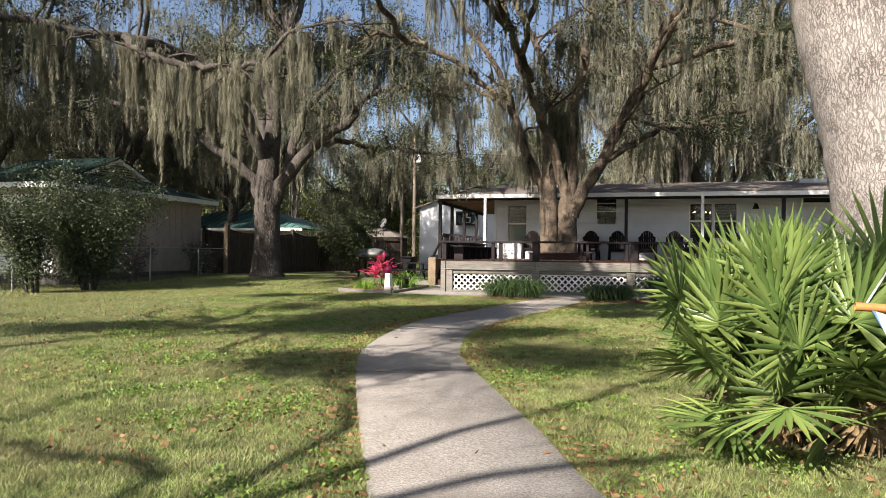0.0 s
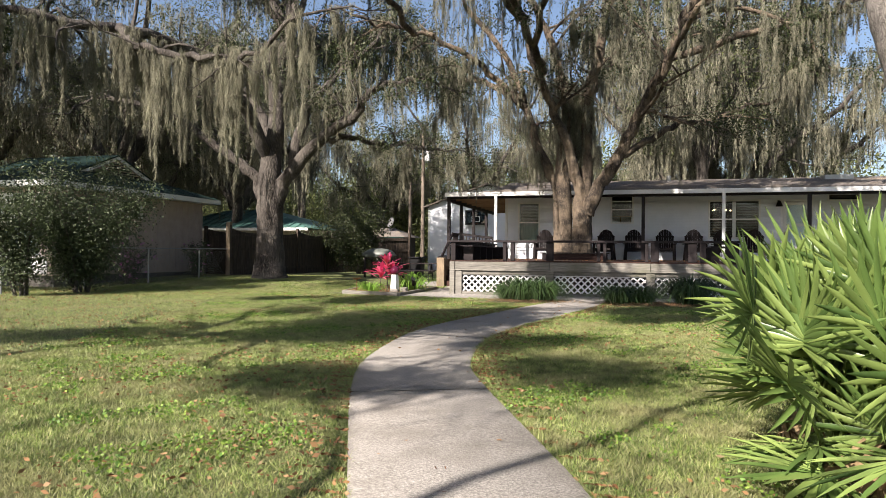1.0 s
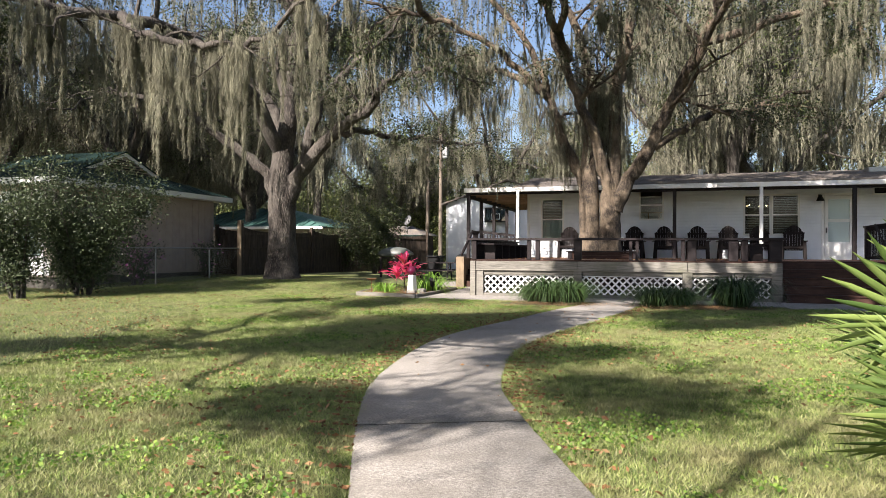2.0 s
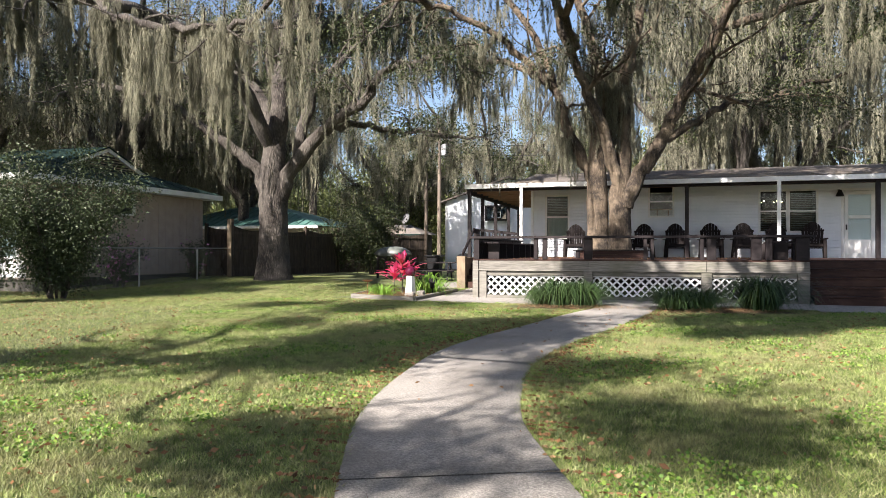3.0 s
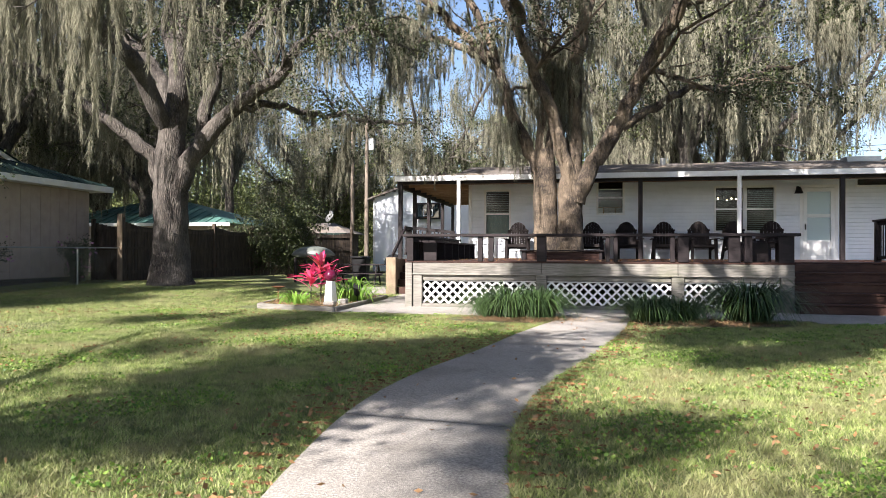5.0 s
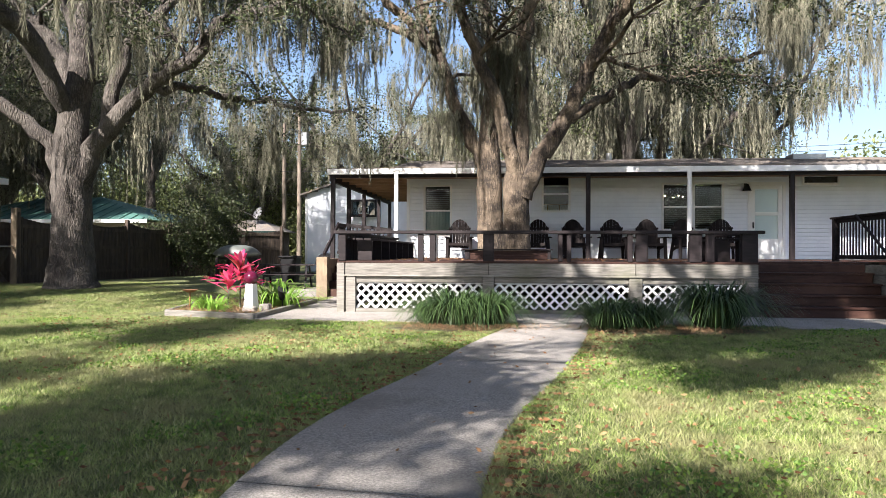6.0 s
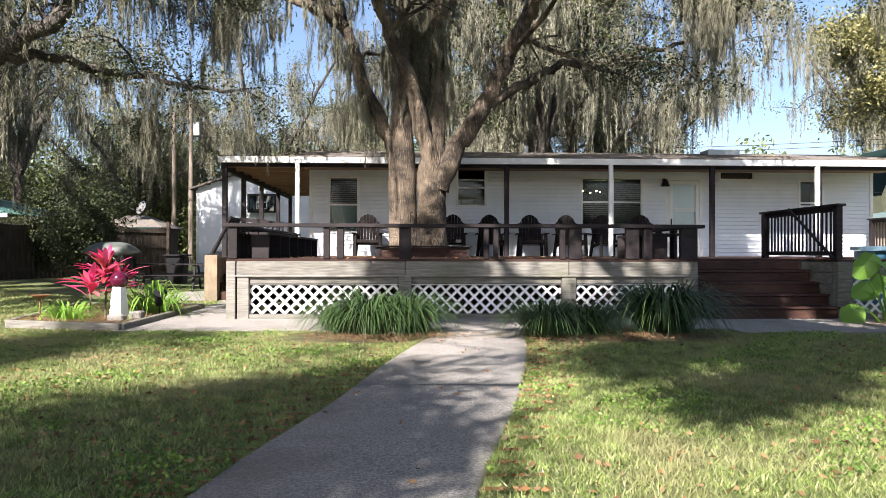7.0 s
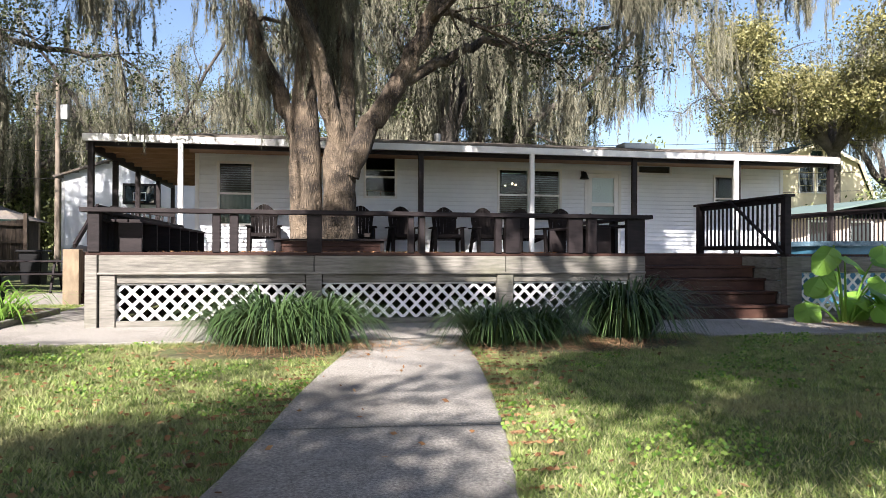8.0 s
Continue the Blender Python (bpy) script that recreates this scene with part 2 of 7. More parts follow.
def mesh_of(name, verts, faces):
    me = bpy.data.meshes.new(name)
    verts = np.asarray(verts, np.float32)
    faces = np.asarray(faces, np.int32)
    k = faces.shape[1]
    me.vertices.add(len(verts))
    me.vertices.foreach_set("co", verts.ravel())
    me.loops.add(faces.size)
    me.loops.foreach_set("vertex_index", faces.ravel())
    me.polygons.add(len(faces))
    me.polygons.foreach_set("loop_start", np.arange(0, faces.size, k, dtype=np.int32))
    me.polygons.foreach_set("loop_total", np.full(len(faces), k, np.int32))
    me.update(calc_edges=True)
    return me


def under(ob, parent):
    """Hangs ob, whose mesh is in world places, below a thing that stands upright and unscaled."""
    ob.parent = parent
    if parent.type == "EMPTY":
        ob.matrix_parent_inverse = Matrix.Translation(parent.location).inverted()
    return ob


def part(name, shape, material, parent=None, label="", smooth=False, local=False):
    """One mesh object from a bmesh or a mesh, under a thing or a part."""
    if isinstance(shape, bmesh.types.BMesh):
        me = bpy.data.meshes.new(name)
        shape.to_mesh(me)
        shape.free()
    else:
        me = shape
    if material and not me.materials:
        me.materials.append(M[material])
    if smooth:
        me.polygons.foreach_set("use_smooth", [True] * len(me.polygons))
    ob = new(name, me)
    if parent is not None:
        if local:
            ob.parent = parent
        else:
            under(ob, parent)
    return tagged(ob, label)


def thing(name, at, label, category, group="", kind=""):
    ob = new(name)
    ob.location = at
    ob.empty_display_size = 0.2
    return tagged(ob, label, category, group, kind)


def add_box(bm, x0, x1, y0, y1, z0, z1, m=None):
    v = [bm.verts.new((x, y, z)) for z in (z0, z1) for y in (y0, y1) for x in (x0, x1)]
    for f in ((0, 2, 3, 1), (4, 5, 7, 6), (0, 1, 5, 4), (1, 3, 7, 5), (3, 2, 6, 7), (2, 0, 4, 6)):
        bm.faces.new([v[i] for i in f])
    if m is not None:
        bmesh.ops.transform(bm, matrix=m, verts=v)
    return v


def box(x0, x1, y0, y1, z0, z1, bevel=0.006, m=None):
    bm = bmesh.new()
    add_box(bm, x0, x1, y0, y1, z0, z1, m)
    if bevel:
        bmesh.ops.bevel(bm, geom=bm.edges[:], offset=bevel, segments=1, affect="EDGES", clamp_overlap=True)
    return bm


def beam(a, b, w, d, bevel=0.004, up=(0, 0, 1)):
    """A bar of w by d from a to b."""
    a, b = Vector(a), Vector(b)
    way = (b - a).normalized()
    side = way.cross(Vector(up))
    if side.length < 1e-4:
        side = Vector((1, 0, 0))
    side.normalize()
    top = side.cross(way)
    m = Matrix((side, way, top)).transposed().to_4x4()
    m.translation = a
    return box(-w / 2, w / 2, 0, (b - a).length, -d / 2, d / 2, bevel, m)


def curve_points(ctrl, n):
    """Points along a smooth line through the given ones."""
    c = np.asarray(ctrl, float)
    c = np.vstack([2 * c[0] - c[1], c, 2 * c[-1] - c[-2]])
    k = len(c) - 3
    out = []
    for u in np.linspace(0, k, n):
        i = min(int(u), k - 1)
        f = u - i
        p0, p1, p2, p3 = c[i:i + 4]
        out.append(0.5 * (2 * p1 + (p2 - p0) * f + (2 * p0 - 5 * p1 + 4 * p2 - p3) * f * f + (3 * p1 - p0 - 3 * p2 + p3) * f ** 3))
    return np.array(out)


def tube(points, radii, sides=8, rough=0.0, rng=None, base=0):
    """Rings along a line: verts and quads, numbered from base."""
    p = np.asarray(points, float)
    r = np.asarray(radii, float)
    way = np.gradient(p, axis=0)
    way /= np.linalg.norm(way, axis=1, keepdims=True) + 1e-9
    ref = np.array([1.0, 0.2, 0.1]) if abs(way[0][0]) < 0.8 else np.array([0.1, 1.0, 0.2])
    a = np.linspace(0, 2 * np.pi, sides, endpoint=False)
    verts = []
    side = np.cross(way[0], ref)
    for i in range(len(p)):
        side = side - way[i] * side.dot(way[i])
        side /= np.linalg.norm(side) + 1e-9
        other = np.cross(way[i], side)
        rr = r[i] * (1 + (rng.normal(0, rough, sides) if rough else 0))
        verts.append(p[i] + np.outer(np.cos(a) * rr, side) + np.outer(np.sin(a) * rr, other))
    n = len(p)
    i, j = np.meshgrid(np.arange(n - 1), np.arange(sides), indexing="ij")
    k = (j + 1) % sides
    quads = np.stack([i * sides + j, i * sides + k, (i + 1) * sides + k, (i + 1) * sides + j], -1).reshape(-1, 4)
    return np.vstack(verts), quads + base


def tubes_mesh(name, rods):
    """One mesh of several (points, radii, sides, rough, rng)."""
    V, Q, at = [], [], 0
    for rod in rods:
        v, q = tube(*rod[:2], sides=rod[2] if len(rod) > 2 else 8, rough=rod[3] if len(rod) > 3 else 0.0, rng=rod[4] if len(rod) > 4 else None, base=at)
        V.append(v)
        Q.append(q)
        at += len(v)
    return mesh_of(name, np.vstack(V), np.vstack(Q))


def leaves_mesh(name, at, rng, size=0.11, wide=0.5, flat=0.0):
    """A pointed leaf of two triangles at each place, turned at random."""
    n = len(at)
    a = rng.normal(size=(n, 3))
    a[:, 2] *= 1 - flat
    a /= np.linalg.norm(a, axis=1, keepdims=True) + 1e-9
    b = np.cross(a, rng.normal(size=(n, 3)))
    b /= np.linalg.norm(b, axis=1, keepdims=True) + 1e-9
    s = (size * rng.uniform(0.65, 1.35, n))[:, None]
    v = np.stack([at - a * s * 0.5, at + b * s * wide * 0.5, at + a * s * 0.5, at - b * s * wide * 0.5], 1).reshape(-1, 3)
    return mesh_of(name, v, np.arange(4 * n).reshape(-1, 4))


def strands_mesh(name, at, length, rng, width=0.012, spread=0.08, per=120, lean=0.04):
    """Hanging beards: each one a tapering, lumpy column of many short wisps, one below the other."""
    n = len(at)
    m = n * per
    c, L = np.repeat(at, per, 0), np.repeat(length, per)
    down = rng.random(m) ** 0.95
    own = rng.uniform(0.08, 0.24, m) * (0.55 + 0.25 * np.minimum(L, 2.0))
    phase = np.repeat(rng.uniform(0, 6.28, (n, 3)), per, 0)
    thick = spread * np.repeat(rng.uniform(0.6, 1.4, n), per)
    swing = np.repeat(rng.normal(size=(n, 2)) * lean, per, 0)
    fall = L * down
    girth = thick * (1 - 0.82 * down) * (0.8 + 0.35 * np.sin(fall * 6.0 + phase[:, 0]))
    p = c.copy()
    p[:, :2] += rng.normal(size=(m, 2)) * girth[:, None] + swing * fall[:, None]
    p[:, 0] += 0.035 * np.sin(fall * 2.6 + phase[:, 1]) * np.minimum(1, fall * 2)
    p[:, 1] += 0.035 * np.sin(fall * 2.2 + phase[:, 2]) * np.minimum(1, fall * 2)
    p[:, 2] += rng.normal(size=m) * spread * 0.5 - fall
    w = (width * rng.uniform(0.5, 1.5, m))[:, None]
    yaw = rng.uniform(0, np.pi, m)
    side = np.stack([np.cos(yaw), np.sin(yaw), 0.4 * rng.normal(size=m)], 1)
    tip = p + np.stack([rng.normal(0, 0.24, m) * own, rng.normal(0, 0.24, m) * own, -own], 1)
    V = np.stack([p - side * w * 0.5, p + side * w * 0.5, tip], 1)
    return mesh_of(name, V.reshape(-1, 3), np.arange(3 * m).reshape(-1, 3))


def smooth_step(a):
    a = np.clip(a, 0, 1)
    return a * a * (3 - 2 * a)


def ground_at(x, y):
    """The lawn's height: a gentle rise towards the house, and a little more beside the old oak."""
    x, y = np.asarray(x, float), np.asarray(y, float)
    rise = np.clip(0.04 + 0.0115 * np.maximum(y, -8), -0.1, 0.2)
    return rise + 0.2 * smooth_step((y - 18) / 7) * smooth_step((-8 - x) / 4)

# ---- ground, pavement ----


def spread_axis(lo, hi, fine_lo, fine_hi, step, n):
    a = np.linspace(0, 1, n)[1:] ** 3
    return np.concatenate([(fine_lo - (fine_lo - lo) * a)[::-1], np.arange(fine_lo, fine_hi + 1e-6, step), fine_hi + (hi - fine_hi) * a])


gx, gy = spread_axis(-2500, 2500, -30, 30, 0.5, 22), spread_axis(-2500, 2500, -15, 60, 0.5, 22)
GX, GY = np.meshgrid(gx, gy)
GZ = ground_at(GX, GY) + 0.012 * np.sin(GX * 1.7 + 0.6 * GY) * np.cos(GY * 1.3)
ni, nj = len(gy), len(gx)
I, J = np.meshgrid(np.arange(ni - 1), np.arange(nj - 1), indexing="ij")
quads = np.stack([I * nj + J, I * nj + J + 1, (I + 1) * nj + J + 1, (I + 1) * nj + J], -1).reshape(-1, 4)
ground = part("ground", mesh_of("ground", np.stack([GX, GY, GZ - 0.012], -1).reshape(-1, 3), quads), "turf", smooth=True)
tagged(ground, "patchy winter lawn of green and straw-coloured grass", "lawn", kind="structure")

PATH_L = curve_points([(1.6, -4.6), (0.55, -2.2), (-0.6, 0.2), (-1.69, 2.77), (-2.25, 4.07), (-3.2, 6.35), (-3.66, 7.8), (-3.9, 9.6), (-3.93, 10.8), (-3.78, 12.0), (-3.40, 13.6), (-3.12, 15.2), (-2.8, 16.7), (-2.42, 18.22)], 105)
PATH_R = curve_points([(2.8, -4.0), (1.75, -1.6), (0.65, 0.8), (-0.49, 3.15), (-1.0, 4.43), (-2.04, 6.85), (-2.42, 7.95), (-2.64, 9.5), (-2.64, 10.6), (-2.5, 11.7), (-2.06, 13.5), (-1.74, 15.1), (-1.47, 16.7), (-1.28, 18.22)], 105)
walkway = thing("pavement", (-2.5, 10, 0.1), "curved walk of worn broom-finished concrete slabs", "footpath", kind="structure")


def slab_from(left, right, thick=0.12, lift=0.022):
    """A slab between two edges, with a crisp lip over the grass."""
    l, r = np.asarray(left), np.asarray(right)
    n = len(l)
    rows = []
    for a, b in zip(l, r):
        for f in (0.0, 0.012, 0.988, 1.0):
            p = a + (b - a) * f
            z = ground_at(p[0], p[1]) + lift - (0.014 if f in (0.0, 1.0) else 0)
            rows.append((p[0], p[1], z))
    top = np.array(rows)
    low = top.copy()
    low[:, 2] -= thick
    v = np.vstack([top, low])
    q = []
    for i in range(n - 1):
        for k in range(3):
            a = i * 4 + k
            q.append((a, a + 1, a + 5, a + 4))
        q.append((i * 4, i * 4 + 4, n * 4 + i * 4 + 4, n * 4 + i * 4))
        q.append((i * 4 + 3, n * 4 + i * 4 + 3, n * 4 + i * 4 + 7, i * 4 + 7))
    for i in (0, n - 1):
        for k in range(3):
            a = i * 4 + k
            q.append((a, a + 1, n * 4 + a + 1, n * 4 + a))
    return mesh_of("slab", v, q)


JOINTS = [int(np.argmin(np.abs(PATH_L[:, 1] - y))) for y in (-4.6, -1.2, 2.5, 6.2, 10.2, 14.2, 18.22)]
for a, b in zip(JOINTS[:-1], JOINTS[1:]):
    la, ra = PATH_L[a:b + 1].copy(), PATH_R[a:b + 1].copy()
    for e in (la, ra):
        e[-1] = e[-1] + (e[-2] - e[-1]) * 0.07
    part("slab", slab_from(la, ra), "concrete", walkway)

front_walk = thing("pavement", (-1, 19, 0.2), "stained concrete walk along the foot of the wooden deck", "footpath", kind="structure")
for x0, x1, y0, y1 in ((-7.0, -4.3, 18.28, 20.9), (-4.285, -1.3, 18.24, 20.9), (-1.285, 1.7, 18.26, 20.9), (1.715, 4.7, 17.88, 20.9), (-7.0, -5.9, 20.915, 24.2), (-12.4, -5.9, 24.215, 27.6), (-12.4, -5.9, 27.615, 33.0)):
    part("slab", box(x0, x1, y0, y1, 0.05, 0.222, 0.008), "concrete", front_walk)

# ---- the white house ----
WALL_Y, FASCIA_Y, DECK_Y, DECK_Z = 28.456, 26.627, 19.884, 1.2
OPENINGS = {"window_1": (-5.28, -4.43, 1.88, 3.46), "window_2": (-1.62, -0.78, 2.63, 3.71), "window_3": (1.98, 3.77, 2.06, 3.48),
            "door_1": (4.49, 5.53, 1.2, 3.48), "vent": (6.04, 7.07, 3.43, 3.70), "window_4": (8.41, 9.02, 2.66, 3.43)}
window_glass, tt, ss = nodes_of("clear_pane")
tr, gl = tt.nodes.new("ShaderNodeBsdfTransparent"), tt.nodes.new("ShaderNodeBsdfGlossy")
tr.inputs[0].default_value, gl.inputs["Roughness"].default_value = (0.90, 0.94, 0.93, 1), 0.02
fr, mx = tt.nodes.new("ShaderNodeFresnel"), tt.nodes.new("ShaderNodeMixShader")
fr.inputs["IOR"].default_value = 1.36
tt.links.new(fr.outputs[0], mx.inputs[0])
tt.links.new(tr.outputs[0], mx.inputs[1])
tt.links.new(gl.outputs[0], mx.inputs[2])
tt.links.new(mx.outputs[0], tt.nodes["Material Output"].inputs["Surface"])
bumped(tt, gl, noise_node(tt, 1.6, 2).outputs["Fac"], 0.05, 0.05)
M["pane"] = window_glass
bulb, tb, sb = nodes_of("lit_bulb")
sb.inputs["Emission Color"].default_value, sb.inputs["Emission Strength"].default_value = (1.0, 0.72, 0.38, 1), 5.0
M["bulb"] = bulb
# Teal tint stands in for sky and trees reflected in the lower sash.
M["curtain"] = plain("reflection_tint_curtain", (0.13, 0.20, 0.20), 0.8)
M["interior"] = plain("room_wall", (0.045, 0.04, 0.036), 0.9, 0.0, 2.0)

house = thing("house", (2.4, 28.5, 1.0), "long white vinyl-sided single-storey house with a shingle roof", "house")


def in_opening(x, z):
    return any(a < x < b and c < z < d for a, b, c, d in OPENINGS.values())


X0, X1, WALL_TOP = -5.83, 10.64, 3.73
xs = sorted({X0, X1, *(v for o in OPENINGS.values() for v in o[:2])})
zs = sorted({0.9, WALL_TOP, *(v for o in OPENINGS.values() for v in o[2:])})
bm = bmesh.new()
for a, b in zip(xs[:-1], xs[1:]):
    for c, d in zip(zs[:-1], zs[1:]):
        if not in_opening((a + b) / 2, (c + d) / 2):
            add_box(bm, a, b, WALL_Y + 0.015, WALL_Y + 0.14, c, d)
part("front_wall", bm, "siding", house)
bm = bmesh.new()
add_box(bm, X0, X0 + 0.12, WALL_Y + 0.145, 32.8, 0.3, WALL_TOP)
add_box(bm, X1 - 0.12, X1, WALL_Y + 0.145, 32.8, 0.3, WALL_TOP)
add_box(bm, X0 + 0.125, X1 - 0.125, 32.68, 32.8, 0.3, WALL_TOP)
part("outer_wall", bm, "siding", house)
bm = bmesh.new()
add_box(bm, X0 + 0.13, X1 - 0.13, 31.5, 31.6, 1.1, 3.7)
add_box(bm, X0 + 0.13, X1 - 0.13, 28.7, 31.49, 1.1, 1.15)
add_box(bm, X0 + 0.13, X1 - 0.13, 28.7, 31.49, 3.72, 3.76)
for wx in (-3.2, 0.6, 4.2, 7.6):
    add_box(bm, wx, wx + 0.08, 28.7, 31.49, 1.16, 3.71)
part("room", bm, "interior", house)

# lapped courses, cut at the openings
COURSE = 0.113
z = 1.2
while z < WALL_TOP - 0.03:
    top = min(z + COURSE, WALL_TOP)
    mid = (z + top) / 2
    cuts = [X0 + 0.1]
    for a, b, c, d in sorted(OPENINGS.values()):
        if c < mid < d:
            cuts += [a, b]
    cuts.append(X1 - 0.1)
    for a, b in zip(cuts[::2], cuts[1::2]):
        bm = bmesh.new()
        v = [bm.verts.new(p) for x in (a, b) for p in ((x, WALL_Y - 0.020, z + 0.011), (x, WALL_Y - 0.018, z + 0.024), (x, WALL_Y + 0.006, top), (x, WALL_Y + 0.014, z + 0.011))]
        for k in range(4):
            bm.faces.new((v[k], v[(k + 1) % 4], v[4 + (k + 1) % 4], v[4 + k]))
        bm.faces.new(v[3::-1])
        bm.faces.new(v[4:])
        part("siding_board", bm, "siding", house)
    z += COURSE
for x in (X0, X1 - 0.1):
    part("corner_trim", box(x, x + 0.1, WALL_Y - 0.03, WALL_Y + 0.014, 1.2, WALL_TOP), "white", house)


def framed(x0, x1, z0, z1, y=WALL_Y, w=0.06, proud=0.04):
    bm = bmesh.new()
    for a, b, c, d in ((x0, x0 + w, z0, z1), (x1 - w, x1, z0, z1), (x0 + w, x1 - w, z0, z0 + w), (x0 + w, x1 - w, z1 - w, z1)):
        add_box(bm, a, b, y - proud, y + 0.06, c, d)
    return bm


def sash_window(name, x0, x1, z0, z1, label, blinds=(), curtain=None, mid=0.5):
    win = part(name, framed(x0 - 0.02, x1 + 0.02, z0 - 0.02, z1 + 0.02), "white", house, label)
    zm = z0 + (z1 - z0) * mid
    part("meeting_rail", box(x0 + 0.03, x1 - 0.03, WALL_Y - 0.025, WALL_Y + 0.02, zm - 0.025, zm + 0.025), "white", win)
    for c, d in ((z0 + 0.03, zm - 0.02), (zm + 0.02, z1 - 0.03)):
        pane = part("pane", box(x0 + 0.03, x1 - 0.03, WALL_Y - 0.002, WALL_Y + 0.004, c, d, 0), "pane", win)
        pane.visible_shadow = False
    for c, d in blinds:
        z = c
        while z < d:
            part("blind_slat", box(x0 + 0.05, x1 - 0.05, 0, 0.03, -0.0015, 0.0015, 0, pose(0, WALL_Y + 0.05, z, 34)), "blind", win)
            z += 0.06
    if curtain:
        bm = bmesh.new()
        n = 24
        v = [[bm.verts.new((x0 + 0.04 + (x1 - x0 - 0.08) * k / n, WALL_Y + 0.12 + 0.018 * math.sin(k * 2.1), zz)) for k in range(n + 1)] for zz in curtain]
        for k in range(n):
            bm.faces.new((v[0][k], v[0][k + 1], v[1][k + 1], v[1][k]))
        part("curtain", bm, "curtain", win, "sheer curtain tinted like the reflection in the lower sash", True)
    return win


sash_window("window", -5.28, -4.43, 1.88, 3.46, "white sash window with a half-drawn blind", [(2.72, 3.42)], (1.9, 2.7), 0.5)
sash_window("window", -1.62, -0.78, 2.63, 3.71, "white sash kitchen window with a dark room behind")
sash_window("window", 1.98, 2.86, 2.06, 3.48, "white sash window with lowered slatted blinds", [(2.1, 2.72)], None)
sash_window("window", 2.89, 3.77, 2.06, 3.48, "white sash window with lowered slatted blinds", [(2.1, 3.4)], None)
sash_window("window", 8.41, 9.02, 2.66, 3.43, "small white window", (), None, 0.15)
shelf = part("wall_cupboard", box(-1.75, -0.5, 31.15, 31.48, 2.45, 3.05), "tan_wood", house, "pale kitchen cupboard behind the window")
for k in range(3):
    part("cupboard_door", box(-1.72 + 0.41 * k, -1.34 + 0.41 * k, 31.12, 31.148, 2.48, 3.02), "white", shelf)
lamp = part("pendant_lamp", tubes_mesh("pendant_lamp", [(np.array([(2.5, 29.9, 3.7), (2.5, 29.9, 3.2)]), [0.012, 0.012], 6)] + [(np.array([(2.5 + 0.3 * math.cos(a), 29.9 + 0.3 * math.sin(a), 3.16), (2.5 + 0.3 * math.cos(a + 0.8), 29.9 + 0.3 * math.sin(a + 0.8), 3.16)]), [0.012, 0.012], 5) for a in np.arange(0, 6.2, 0.785)]), "black", house, "ring-shaped black chandelier")
for k in range(6):
    a = k * 1.047
    bm = bmesh.new()
    bmesh.ops.create_icosphere(bm, subdivisions=2, radius=0.026, matrix=pose(2.5 + 0.42 * math.cos(a), 29.9 + 0.42 * math.sin(a), 3.19))
    part("bulb", bm, "bulb", lamp, "lit warm bulb")

door = part("door", framed(4.47, 5.55, 1.2, 3.5, w=0.085, proud=0.03), "white", house, "white storm door with two glass panes")
leaf_door = part("door_leaf", framed(4.565, 5.455, 1.22, 3.405, WALL_Y - 0.005, 0.11, 0.02), "white", door)
part("mid_rail", box(4.68, 5.34, WALL_Y - 0.024, WALL_Y + 0.03, 2.50, 2.60), "white", door)
part("kick_panel", box(4.68, 5.34, WALL_Y - 0.018, WALL_Y + 0.03, 1.33, 1.80), "white", door)
for c, d in ((1.81, 2.49), (2.61, 3.28)):
    part("door_pane", box(4.68, 5.34, WALL_Y - 0.006, WALL_Y, c, d, 0), "pane", door)
bm = bmesh.new()
add_box(bm, 4.66, 5.36, WALL_Y + 0.06, WALL_Y + 0.1, 1.25, 3.38)
part("inner_door", bm, "siding", door)
part("door_handle", box(4.60, 4.63, WALL_Y - 0.085, WALL_Y - 0.03, 2.12, 2.30), "black", door, "black lever handle")
lantern = thing("wall_lamp", (4.33, WALL_Y, 3.35), "black wall lantern beside the white door", "lamp")
part("bracket", box(4.36, 4.44, WALL_Y - 0.05, WALL_Y - 0.014, 3.28, 3.46), "black", lantern)
bm = bmesh.new()
bmesh.ops.create_cone(bm, cap_ends=True, segments=14, radius1=0.13, radius2=0.05, depth=0.2, matrix=pose(4.40, WALL_Y - 0.16, 3.33))
part("shade", bm, "black", lantern)
vent = part("vent_window", framed(6.02, 7.09, 3.41, 3.71), "white", house, "long low dark window under the eave")
part("pane", box(6.07, 7.04, WALL_Y, WALL_Y + 0.01, 3.45, 3.67, 0), "glass", vent)

